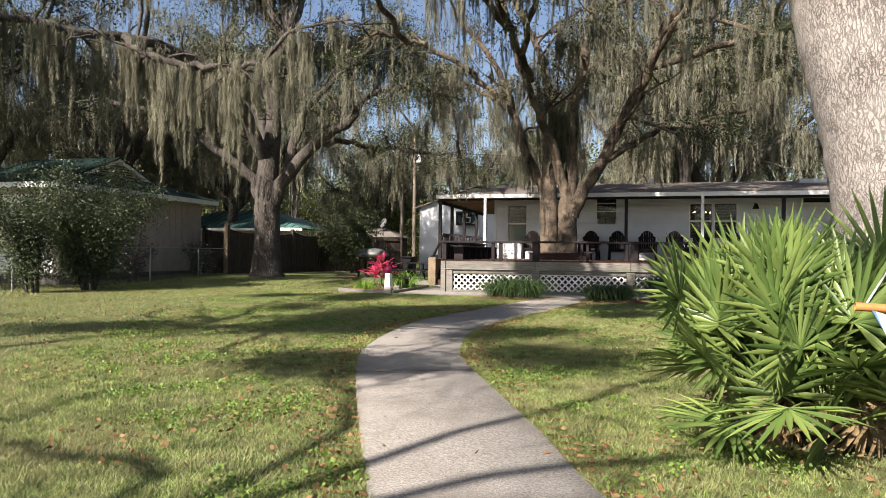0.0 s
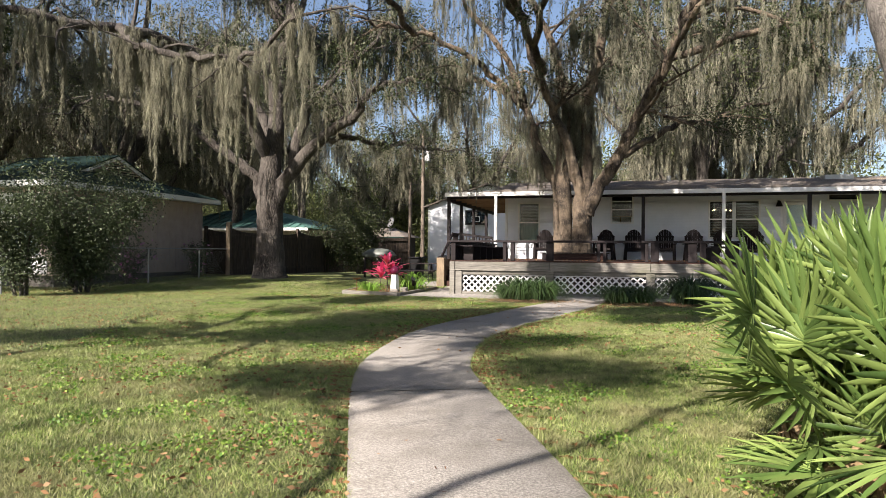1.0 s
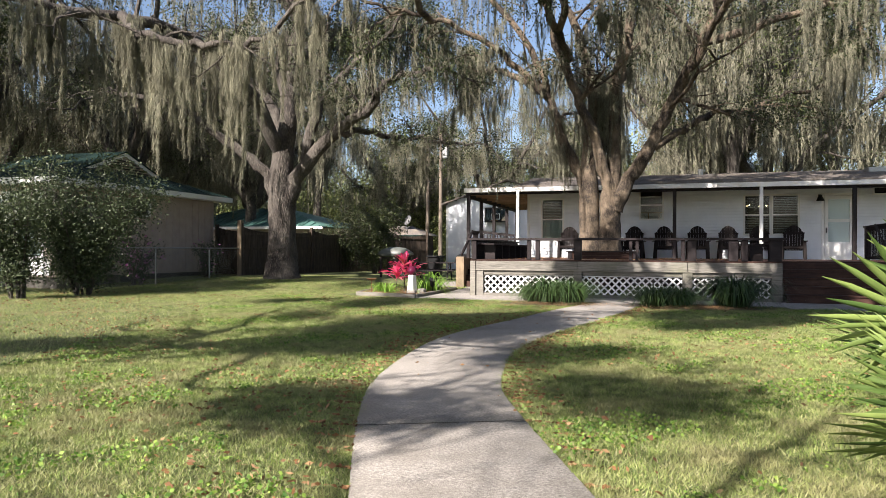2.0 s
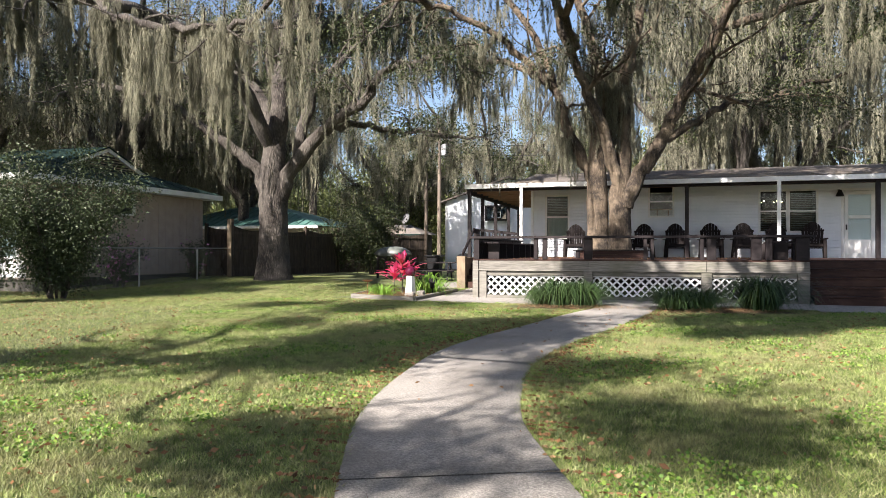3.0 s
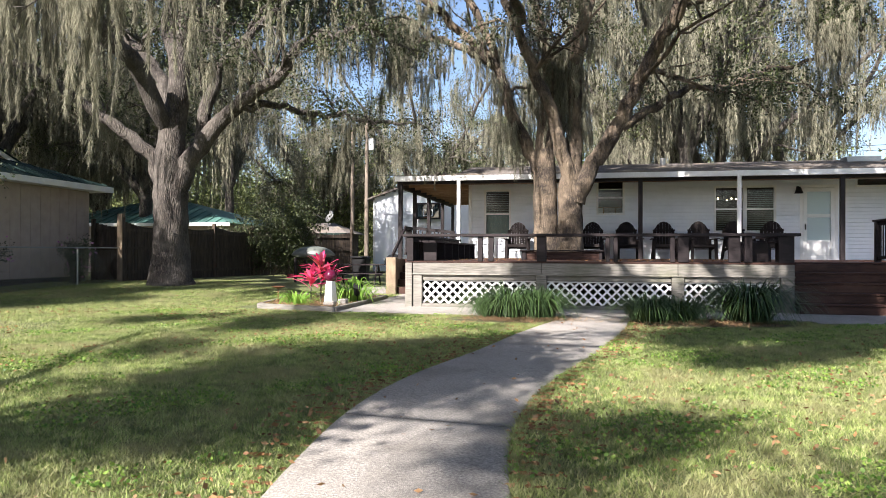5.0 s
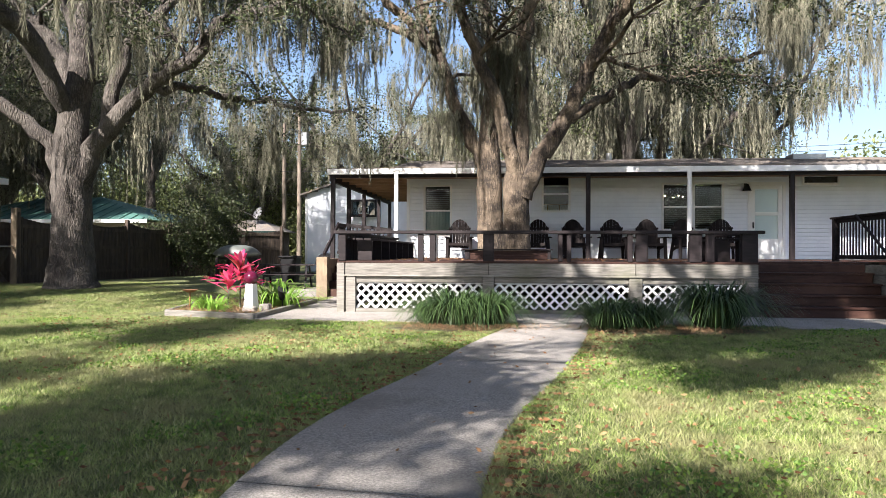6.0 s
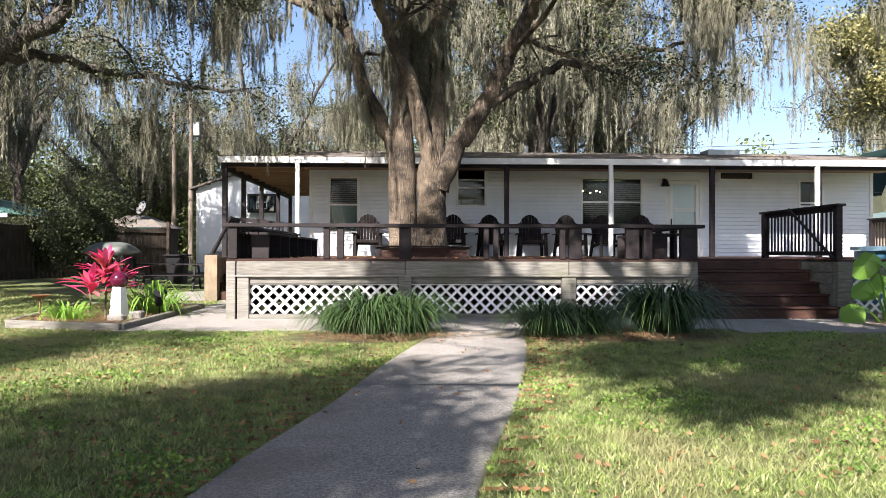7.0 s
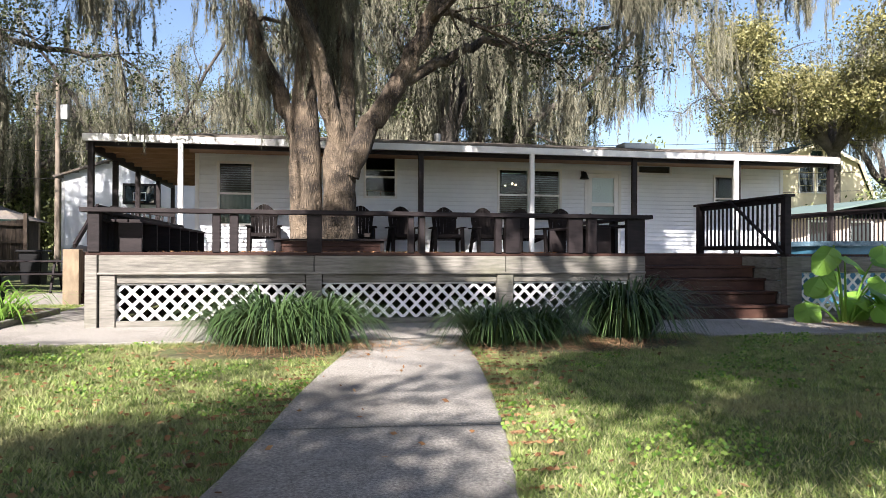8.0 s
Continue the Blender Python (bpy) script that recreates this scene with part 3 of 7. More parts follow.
# roof: shingled slope over house and porch, and a lower flat roof over the side porch
RL, RR = -6.0, 10.85
bm = bmesh.new()
prof = [(26.50, 3.77), (30.6, 4.50), (33.3, 4.0), (33.3, 3.92), (30.6, 4.40), (26.60, 3.70)]
ends = []
for x in (RL, RR):
    ends.append([bm.verts.new((x, y, zz)) for y, zz in prof])
for k in range(6):
    bm.faces.new((ends[0][k], ends[0][(k + 1) % 6], ends[1][(k + 1) % 6], ends[1][k]))
bm.faces.new(ends[0][::-1])
bm.faces.new(ends[1])
roof = part("roof", bm, "shingle", house, "weathered grey-brown shingle roof")
rng = np.random.default_rng(4)
for k in range(17):
    y0, y1 = 26.48 + k * 0.243, 26.48 + k * 0.243 + 0.30
    x = RL - 0.02
    while x < RR - 0.1:
        x2 = min(x + rng.uniform(0.75, 1.15), RR)
        za, zb = 3.772 + (y0 - 26.5) * 0.178, 3.772 + (y1 - 26.5) * 0.178
        bm = bmesh.new()
        v = [bm.verts.new(p) for p in ((x, y0, za + 0.001), (x2 - 0.006, y0, za + 0.001), (x2 - 0.006, y1, zb), (x, y1, zb), (x, y0, za + 0.014), (x2 - 0.006, y0, za + 0.014), (x2 - 0.006, y1, zb + 0.003), (x, y1, zb + 0.003))]
        for f in ((4, 5, 6, 7), (0, 1, 5, 4), (1, 2, 6, 5), (3, 0, 4, 7)):
            bm.faces.new([v[i] for i in f])
        part("shingle", bm, "shingle", roof)
        x = x2
part("gutter", box(-7.85, 10.85, 26.42, 26.5, 3.60, 3.755), "white", house, "white metal fascia along the porch roof")
part("fascia_board", box(-7.83, 10.83, 26.51, 26.62, 3.60, 3.765), "dark_wood", house)
part("flue_pipe", tubes_mesh("flue_pipe", [(np.array([(0.6, 30.0, 4.3), (0.6, 30.0, 4.62)]), [0.09, 0.09], 12)]), "galv", house)
part("roof_vent", box(6.2, 7.2, 29.6, 30.2, 4.33, 4.5), "galv", house)
part("soffit", box(-5.98, 10.8, 26.63, 28.42, 3.66, 3.69, 0), "ceiling_wood", house)
porch_roof = part("side_porch_roof", box(-7.85, -6.02, 26.51, 36.4, 3.70, 3.79), "shingle", house, "flat roof over the side porch")
for k in range(11):
    y = 26.8 + k * 0.92
    part("rafter", box(-7.8, -5.86, y, y + 0.05, 3.52, 3.695), "ceiling_wood", house, "bare timber rafter")
part("side_ceiling", box(-7.84, -5.86, 26.64, 36.35, 3.696, 3.699, 0), "ceiling_wood", house)
part("side_beam", box(-7.83, -7.72, 26.63, 36.4, 3.42, 3.6), "dark_wood", house)
part("front_beam", box(-7.7, 10.7, 26.63, 26.72, 3.52, 3.655), "dark_wood", house)
for k, x in enumerate((-7.72, -0.42, 5.05, 7.95, 10.72)):
    part("porch_post", box(x - 0.06, x + 0.06, 26.57, 26.69, 1.2 if x > -7 else 0.25, 3.6), "dark_wood", house, "dark stained porch post")
for y in (28.6, 30.9, 33.6, 36.0):
    part("porch_post", box(-7.78, -7.66, y - 0.06, y + 0.06, 0.25, 3.42), "dark_wood", house, "dark stained porch post")
for x in (-5.83, 2.29, 7.80):
    spout = part("downpipe", box(x - 0.055, x + 0.055, 26.41, 26.50, 1.45 if x < 0 else 1.22, 3.62, 0.012), "white", house, "white square downpipe")
    if x < -5:
        part("elbow", beam((-5.83, 26.455, 1.5), (-6.3, 26.455, 1.28), 0.1, 0.09), "white", house)

# ---- deck ----
deck = thing("deck", (-2, 21, 0.2), "raised deck of grey timber with white lattice skirting", "deck", kind="structure")
y = DECK_Y - 0.03
while y < 28.40:
    segs = [(-5.86, 1.92), (1.93, 10.8)] if y > 21.05 else [(-5.86, 1.92)]
    for a, b in segs:
        if 21.05 < y < 24.9 and a > 0:
            b = 4.42
        part("deck_board", box(a, b, y, y + 0.138, DECK_Z - 0.038, DECK_Z, 0.004), "red_wood", deck)
    y += 0.144
part("under_frame", box(-5.7, 1.7, 20.4, 28.3, 0.9, 1.155, 0), "foundation", deck)
part("back_skirt", box(-5.75, 10.7, 28.30, 28.40, 0.1, 1.15, 0), "foundation", deck)
for a, b in ((-5.70, -2.975), (-2.965, -0.275), (-0.265, 1.89)):
    part("fascia_board", box(a, b, DECK_Y - 0.035, DECK_Y + 0.005, 0.925, 1.158), "grey_wood", deck, "weathered grey fascia board")
part("fascia_trim", box(-5.72, 1.9, DECK_Y - 0.052, DECK_Y - 0.036, 0.905, 0.935), "grey_wood", deck)
for a, b in ((-5.5, -3.085), (-2.86, -0.39), (-0.145, 1.64)):
    part("beam", box(a, b, DECK_Y + 0.01, DECK_Y + 0.05, 0.79, 0.92), "grey_wood", deck)
    part("bottom_rail", box(a, b, DECK_Y - 0.01, DECK_Y + 0.04, 0.2, 0.30), "grey_wood", deck)
part("corner_post", box(-5.86, -5.715, DECK_Y - 0.06, DECK_Y + 0.09, 0.2, 1.16), "grey_wood", deck)
for a, b in ((-5.69, -5.505), (-3.08, -2.865), (-0.386, -0.15), (1.645, 1.89)):
    part("post", box(a, b, DECK_Y - 0.03, DECK_Y + 0.1, 0.2, 0.903 if b < 1.8 else 1.16), "grey_wood", deck)
part("side_skirt", box(-5.84, -5.80, DECK_Y + 0.1, 28.4, 0.25, 1.155), "grey_wood", deck)


def lattice(x0, x1, z0, z1, y, parent, w=0.042, pitch=0.187):
    """Crossed diagonal slats trimmed to a panel."""
    hgt = z1 - z0
    for sign in (1, -1):
        k = -int(hgt / pitch) - 2
        while x0 + k * pitch < x1 + hgt + pitch:
            s = x0 + k * pitch
            # slat centre line runs from (s, z0) upward by 45 degrees, clipped to the panel
            a = max(0.0, (x0 - s) if sign > 0 else (s - x1))
            b = min(hgt, (x1 - s) if sign > 0 else (s - x0))
            if b - a > 0.03:
                yy = y + (0.007 if sign < 0 else 0.0)
                part("lattice_slat", beam((s + sign * a, yy, z0 + a), (s + sign * b, yy, z0 + b), 0.006, w, 0, up=(-sign, 0, 1)), "white", parent)
            k += 1


for a, b in ((-5.5, -3.085), (-2.86, -0.39), (-0.145, 1.64)):
    pan = part("lattice_panel", box(a, b, DECK_Y + 0.052, DECK_Y + 0.07, 0.765, 0.79), "white", deck, "white plastic lattice")
    lattice(a, b, 0.30, 0.768, DECK_Y + 0.06, pan)

# rail bench along the front, with board legs, and benches down both sides
bench = thing("rail_bench", (-2, 20, 1.2), "low dark-stained bench rail along the deck's front edge", "railing")
part("rail_cap", box(-5.92, 1.99, DECK_Y - 0.09, DECK_Y + 0.10, 1.715, 1.775), "dark_wood", bench)
for a, b in ((-5.83, -5.69), (-4.30, -4.20), (-4.08, -3.97), (-3.07, -2.87), (-1.68, -1.60), (-1.52, -1.44), (-0.42, -0.33), (-0.27, -0.06), (0.68, 0.90), (0.98, 1.12), (1.60, 1.88)):
    part("leg_board", box(a, b, DECK_Y - 0.05, DECK_Y + 0.05, DECK_Z, 1.715), "dark_wood", bench)
for name, xa, xb, ye in (("side_bench", -5.80, -5.25, 26.2), ("side_bench", 1.20, 1.86, 22.4)):
    sb_ = thing(name, ((xa + xb) / 2, 23, 1.2), "dark-stained built-in deck bench with a boarded back", "bench")
    outer = xa if xa < 0 else xb
    part("back_cap", box(outer - 0.09, outer + 0.09, DECK_Y + 0.11, ye, 1.715, 1.772), "dark_wood", sb_)
    y = DECK_Y + 0.14
    while y < ye - 0.2:
        part("back_board", box(outer - 0.03, outer + 0.03, y, y + 0.22, DECK_Z, 1.714), "dark_wood", sb_)
        y += 0.27 if xa < 0 else 0.75
    for k in range(3):
        s0 = xa + (xb - xa) * (0.12 + 0.29 * k)
        part("seat_board", box(s0, s0 + (xb - xa) * 0.26, DECK_Y + 0.3, ye, 1.60, 1.64), "dark_wood", sb_)
    y = DECK_Y + 0.3
    inner = xb if xa < 0 else xa
    while y < ye:
        part("seat_leg", box(min(inner, inner - 0.3 * np.sign(inner - outer)), max(inner, inner - 0.3 * np.sign(inner - outer)), y, y + 0.05, DECK_Z, 1.6), "dark_wood", sb_)
        y += 0.95

# planter bench round the oak
pb = thing("tree_planter", (-2.65, 24.6, 1.2), "low square red-brown timber planter round the oak", "planter")
for k in range(4):
    m = pose(-2.65, 24.6, 0, 0, 0, 90 * k)
    for zz in (1.2, 1.31):
        part("plank", box(-0.98, 0.98, -1.0, -0.96, zz, zz + 0.105, 0.005, m), "red_wood", pb)
    part("cap", box(-1.05, 1.05, -1.08, -0.82, 1.42, 1.455, 0.005, m), "dark_wood", pb)
    part("corner_block", box(-1.02, -0.9, -1.03, -0.955, 1.2, 1.42, 0.005, m), "dark_wood", pb)
part("earth", box(-3.6, -1.7, 23.65, 25.55, 1.2, 1.36, 0.02), "soil", pb)

# front stairs
stairs = thing("stairs", (3.05, 20.4, 0.2), "five wide red-brown wooden steps up to the deck", "stairs", kind="structure")
for k in range(5):
    y0, zt = 19.72 + 0.29 * k, 0.222 + 0.1957 * (k + 1)
    if k < 4:
        for j in range(2):
            part("tread", box(1.93, 4.22, y0 - 0.03 + 0.155 * j, y0 + 0.12 + 0.155 * j, zt - 0.038, zt), "red_wood", stairs)
    part("riser", box(1.95, 4.2, y0, y0 + 0.025, zt - 0.195, zt - 0.04), "red_wood", stairs)
part("carriage", box(1.97, 4.18, 21.1, 21.2, 0.2, 1.15, 0), "foundation", stairs)
cheek = thing("stair_cheek", (4.3, 20.4, 0.2), "weathered grey plank wall beside the steps", "wall")
for k in range(5):
    part("plank", box(4.235, 4.275, 19.95, 21.3, 0.22 + 0.188 * k, 0.22 + 0.188 * k + 0.182), "grey_wood", cheek)
part("post", box(4.24, 4.5, 19.80, 19.94, 0.2, 1.16), "grey_wood", cheek)
pool_deck = thing("deck", (7.5, 21, 0.2), "timber deck beside the pool with white lattice below", "deck", kind="structure")
part("fascia_board", box(4.51, 10.8, DECK_Y - 0.035, DECK_Y + 0.005, 0.92, 1.158), "grey_wood", pool_deck)
part("bottom_rail", box(4.51, 10.8, DECK_Y - 0.01, DECK_Y + 0.04, 0.2, 0.3), "grey_wood", pool_deck)
for a in (6.4, 8.6, 10.6):
    part("post", box(a, a + 0.2, DECK_Y - 0.03, DECK_Y + 0.1, 0.2, 0.92), "grey_wood", pool_deck)
for a, b in ((4.51, 6.4), (6.6, 8.6)):
    pan = part("lattice_panel", box(a, b, DECK_Y + 0.052, DECK_Y + 0.07, 0.90, 0.92), "white", pool_deck)
    lattice(a, b, 0.30, 0.90, DECK_Y + 0.06, pan)
y = DECK_Y - 0.03
while y < 20.5:
    part("deck_board", box(4.3, 10.8, y, y + 0.138, DECK_Z - 0.038, DECK_Z, 0.004), "red_wood", pool_deck)
    y += 0.144
pool = thing("pool", (8.6, 23.4, 0.3), "round above-ground pool with a blue rim and liner", "pool")


def ring_band(r0, r1, z0, z1, seg=48):
    bm = bmesh.new()
    loops = []
    for r, zz in ((r0, z0), (r1, z0), (r1, z1), (r0, z1)):
        loops.append([bm.verts.new((8.6 + r * math.cos(a), 23.4 + r * math.sin(a), zz)) for a in np.linspace(0, 2 * np.pi, seg, endpoint=False)])
    for k in range(4):
        for i in range(seg):
            bm.faces.new((loops[k][i], loops[k][(i + 1) % seg], loops[(k + 1) % 4][(i + 1) % seg], loops[(k + 1) % 4][i]))
    return bm


part("pool_wall", ring_band(1.44, 1.50, 0.2, 1.36), "pool_blue", pool)
part("rim", ring_band(1.40, 1.58, 1.365, 1.46), "pool_wall", pool, "dark blue plastic rim")
water = bmesh.new()
bmesh.ops.create_circle(water, cap_ends=True, segments=48, radius=1.435, matrix=pose(8.6, 23.4, 1.25))
part("water", water, "pool_blue", pool)


def railing(name, a, b, zt, label, gap=0.125, post_a=True, post_b=True):
    """Dark balustrade from a to b: posts, rails and square pickets."""
    ob = thing(name, (*((np.array(a) + np.array(b)) / 2), DECK_Z), label, "railing")
    a, b = Vector((*a, 0)), Vector((*b, 0))
    L, way = (b - a).length, (b - a).normalized()
    ang = math.degrees(math.atan2(way.y, way.x))
    m = pose(a.x, a.y, 0, 0, 0, ang)
    part("cap_rail", box(-0.12, L + 0.12, -0.075, 0.075, zt - 0.04, zt, 0.004, m), "dark_wood", ob)
    part("top_rail", box(0, L, -0.02, 0.02, zt - 0.13, zt - 0.042, 0.004, m), "dark_wood", ob)
    part("foot_rail", box(0, L, -0.02, 0.02, DECK_Z + 0.06, DECK_Z + 0.14, 0.004, m), "dark_wood", ob)
    for on, s in ((post_a, 0.0), (post_b, L)):
        if on:
            part("post", box(s - 0.055, s + 0.055, -0.055, 0.055, DECK_Z - 0.2, zt - 0.042, 0.005, m), "dark_wood", ob)
    s = gap
    while s < L - 0.07:
        part("picket", box(s - 0.02, s + 0.02, -0.042, -0.021, DECK_Z + 0.08, zt - 0.05, 0.002, m), "dark_wood", ob)
        s += gap
    return ob


railing("railing", (4.33, 19.95), (4.33, 22.4), 2.14, "dark-stained balustrade beside the steps")
railing("railing", (10.4, 21.5), (10.25, 27.9), 2.3, "dark-stained balustrade behind the pool")
hr = thing("handrail", (4.2, 20.6, 1.2), "slanting dark wooden handrail of the steps", "handrail")
part("bar", beam((4.22, 21.3, 2.13), (4.22, 19.9, 1.22), 0.035, 0.05), "dark_wood", hr)

# ---- chairs ----


def build_chair():
    ch = thing("adirondack_chair", (-4.08, 27.35, 1.2), "dark brown plastic slat-back garden chair on the deck", "chair", "chairs along the house wall")
    for k in range(5):
        y0 = -0.33 + 0.125 * k
        part("seat_slat", box(-0.27, 0.27, y0, y0 + 0.115, 0.425 - 0.03 * k, 0.447 - 0.03 * k, 0.006, None), "plastic", ch, local=True)
    tops = (0.94, 1.075, 1.14, 1.162, 1.14, 1.075, 0.94)
    for k, t in enumerate(tops):
        xa = (k - 3) * 0.079
        xb = (k - 3) * 0.092
        bm = bmesh.new()
        pts = [(xa - 0.0375, 0.22, 0.34), (xa + 0.0375, 0.22, 0.34), (xb + 0.0435, 0.44, t - (0.0, 0.026, 0.052, 0.10)[max(0, k - 3)] + (0.0, 0.012, 0.03, 0.05)[max(0, 3 - k)]), (xb, 0.445, t + 0.004), (xb - 0.0435, 0.44, t - (0.0, 0.026, 0.052, 0.10)[max(0, 3 - k)] + (0.0, 0.012, 0.03, 0.05)[max(0, k - 3)])]
        f = [bm.verts.new(p) for p in pts]
        r = [bm.verts.new((p[0], p[1] + 0.022, p[2] - 0.006)) for p in pts]
        bm.faces.new(f)
        bm.faces.new(r[::-1])
        for i in range(5):
            bm.faces.new((f[(i + 1) % 5], f[i], r[i], r[(i + 1) % 5]))
        part("back_slat", bm, "plastic", ch, local=True)
    part("back_brace", box(-0.33, 0.33, 0.385, 0.42, 0.86, 0.92, 0.006), "plastic", ch, local=True)
    part("seat_frame", box(-0.29, 0.29, -0.36, -0.33, 0.36, 0.45, 0.01), "plastic", ch, local=True)
    for s in (-1, 1):
        part("armrest", box(s * 0.36 - 0.065, s * 0.36 + 0.065, -0.42, 0.36, 0.60, 0.63, 0.012), "plastic", ch, local=True)
        part("front_leg", beam((s * 0.345, -0.36, 0), (s * 0.33, -0.32, 0.6), 0.09, 0.06, 0.008), "plastic", ch, local=True)
        part("rear_leg", beam((s * 0.34, 0.42, 0), (s * 0.30, 0.26, 0.6), 0.08, 0.06, 0.008), "plastic", ch, local=True)
        part("side_rail", beam((s * 0.31, -0.34, 0.40), (s * 0.31, 0.32, 0.28), 0.03, 0.09, 0.006), "plastic", ch, local=True)
    return ch


chair = build_chair()
for x, y, a in ((-1.82, 27.3, -6), (-0.72, 27.35, 4), (0.36, 27.35, -2), (1.42, 27.35, 3), (2.45, 27.3, 8), (3.38, 27.2, -10)):
    copy_thing(chair, pose(x, y, 1.2, 0, 0, a))
chair.matrix_basis = pose(-4.09, 27.35, 1.2, 0, 0, 3)

# ---- trees ----


class Wood:
    """Collects the limbs of one tree, and the places where leaves and moss hang."""

    def __init__(self, seed):
        self.rng = np.random.default_rng(seed)
        self.rods, self.twigs, self.hooks = [], [], []

    def limb(self, ctrl, r0, r1, n=22, sides=12, rough=0.05, kids=1.0, kid_len=2.6, start=0.35, wander=0.06, power=0.9):
        rng = self.rng
        p = curve_points(ctrl, n)
        p[1:-1] += rng.normal(0, wander, (n - 2, 3))
        f = np.linspace(0, 1, n)
        r = r0 + (r1 - r0) * f ** power
        self.rods.append((p, r, sides, rough, rng))
        seg = np.linalg.norm(np.diff(p, axis=0), axis=1).sum()
        for _ in range(int(seg * kids * (1 - start) + rng.random())):
            u = rng.uniform(start, 1)
            i = min(int(u * (n - 1)), n - 2)
            way = p[i + 1] - p[i]
            self.branch(p[i], way / (np.linalg.norm(way) + 1e-9), r[i] * 0.42, kid_len * rng.uniform(0.55, 1.2))
        self.branch(p[-1], (p[-1] - p[-2]) / (np.linalg.norm(p[-1] - p[-2]) + 1e-9), r1 * 0.8, kid_len * 0.8)
        for i in range(int(n * 0.35), n):
            self.hooks.append(p[i] - (0, 0, r[i] * 0.8))
        return p, r

    def branch(self, at, way, r, length, depth=0):
        rng = self.rng
        turn = rng.normal(size=3)
        turn[2] = turn[2] * 0.5 + 0.25
        d = way * 0.6 + turn * 0.8
        d /= np.linalg.norm(d) + 1e-9
        r = max(r, 0.012)
        n = 6 if depth == 0 else 4
        pts = [at]
        for k in range(n - 1):
            d = d + rng.normal(0, 0.22, 3) + np.array([0, 0, -0.05 * k])
            d /= np.linalg.norm(d)
            pts.append(pts[-1] + d * length / (n - 1))
        pts = np.array(pts)
        self.rods.append((pts, np.linspace(r, r * 0.35, n), 6 if depth == 0 else 4))
        if depth == 0:
            for k in range(5):
                i = rng.integers(1, n)
                self.branch(pts[i], d, r * 0.4, length * rng.uniform(0.35, 0.6), 1)
            self.hooks += list(pts[1:])
        else:
            self.twigs += list(pts[1:])
            self.hooks += list(pts[1::2])

    def clear(self, keep):
        """Takes away leaves and moss wherever keep says no."""
        self.twigs = [p for p in self.twigs if keep(p)]
        self.hooks = [p for p in self.hooks if keep(p)]

    def leaves(self, count, size, spread=0.3):
        t = np.array(self.twigs)
        at = t[self.rng.integers(0, len(t), count)] + self.rng.normal(0, spread, (count, 3)) * (1, 1, 0.7)
        return leaves_mesh("crown", at, self.rng, size)

    def moss(self, clumps, longest, width=0.012, per=120, spread=0.08, low=None):
        """Beards in bunches, with bare limb between the bunches."""
        rng = self.rng
        h = np.array(self.hooks)
        b = max(1, clumps // 6)
        bunch = h[rng.integers(0, len(h), b)]
        grown = longest * rng.beta(1.6, 2.6, b) + 0.25
        k = rng.integers(0, b, clumps)
        at = bunch[k] + rng.normal(0, 0.24, (clumps, 3)) * (1, 1, 0.25)
        L = grown[k] * rng.uniform(0.35, 1.15, clumps)
        if low is not None:
            L = np.minimum(L, np.maximum(at[:, 2] - low * rng.uniform(0.9, 1.15, clumps), 0.15))
        return strands_mesh("moss", at, L, rng, width, spread, per)


def finish_tree(wood, name, at, label, bark, leaves, leaf_size, moss, longest, leaf_mat="leaf", low=None, width=0.012, per=120, spread=0.3, moss_spread=0.05):
    ob = thing(name, at, label, "tree")
    part("trunk", tubes_mesh("trunk", wood.rods), bark, ob, "", True)
    part("crown", wood.leaves(leaves, leaf_size, spread), leaf_mat, ob, "small dark evergreen leaves")
    if moss:
        part("moss", wood.moss(moss, longest, width, per, moss_spread, low), "moss", ob, "long grey-green hanging moss")
    return ob


# Crowns are thinned or filled by where their shade lands, to lay long sun streaks on the lawn.
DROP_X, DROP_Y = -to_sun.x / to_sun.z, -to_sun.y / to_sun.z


# Ground ellipses to be left sunny or shaded: x, y and half-widths.
SUN_PATCHES = ((0.7, 12.8, 1.6, 0.85), (1.8, 15.4, 1.6, 0.6), (-1.1, 14.6, 0.9, 0.35), (-2.2, 16.2, 0.9, 0.5), (-3.5, 7.9, 1.0, 1.0), (-3.2, 10.2, 1.0, 0.55), (-0.3, 10.2, 0.9, 0.45), (0.6, 4.6, 2.8, 3.2), (3.6, 10.0, 1.6, 2.6))
SHADE_PATCHES = ((-4.5, 13.3, 2.2, 2.0), (-5.4, 15.8, 2.2, 1.2), (0.8, 16.4, 1.8, 0.5))


def casts_shade(p):
    """True where crowns keep leaves and moss: streaky clumps picked by where their shade lands, thinner over the west
    lawn.
    """
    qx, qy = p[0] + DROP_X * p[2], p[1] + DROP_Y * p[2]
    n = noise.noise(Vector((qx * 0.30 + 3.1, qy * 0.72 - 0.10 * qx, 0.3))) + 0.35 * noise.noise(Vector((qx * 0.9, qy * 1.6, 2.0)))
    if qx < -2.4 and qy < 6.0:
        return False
    if any(((qx - a) / c) ** 2 + ((qy - b) / d) ** 2 < 1 for a, b, c, d in SUN_PATCHES):
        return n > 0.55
    if any(((qx - a) / c) ** 2 + ((qy - b) / d) ** 2 < 1 for a, b, c, d in SHADE_PATCHES):
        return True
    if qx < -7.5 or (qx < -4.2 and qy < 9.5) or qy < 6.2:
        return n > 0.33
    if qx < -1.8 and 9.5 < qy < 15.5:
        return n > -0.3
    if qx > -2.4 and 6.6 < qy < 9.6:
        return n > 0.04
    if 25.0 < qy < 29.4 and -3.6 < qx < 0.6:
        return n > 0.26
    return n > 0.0


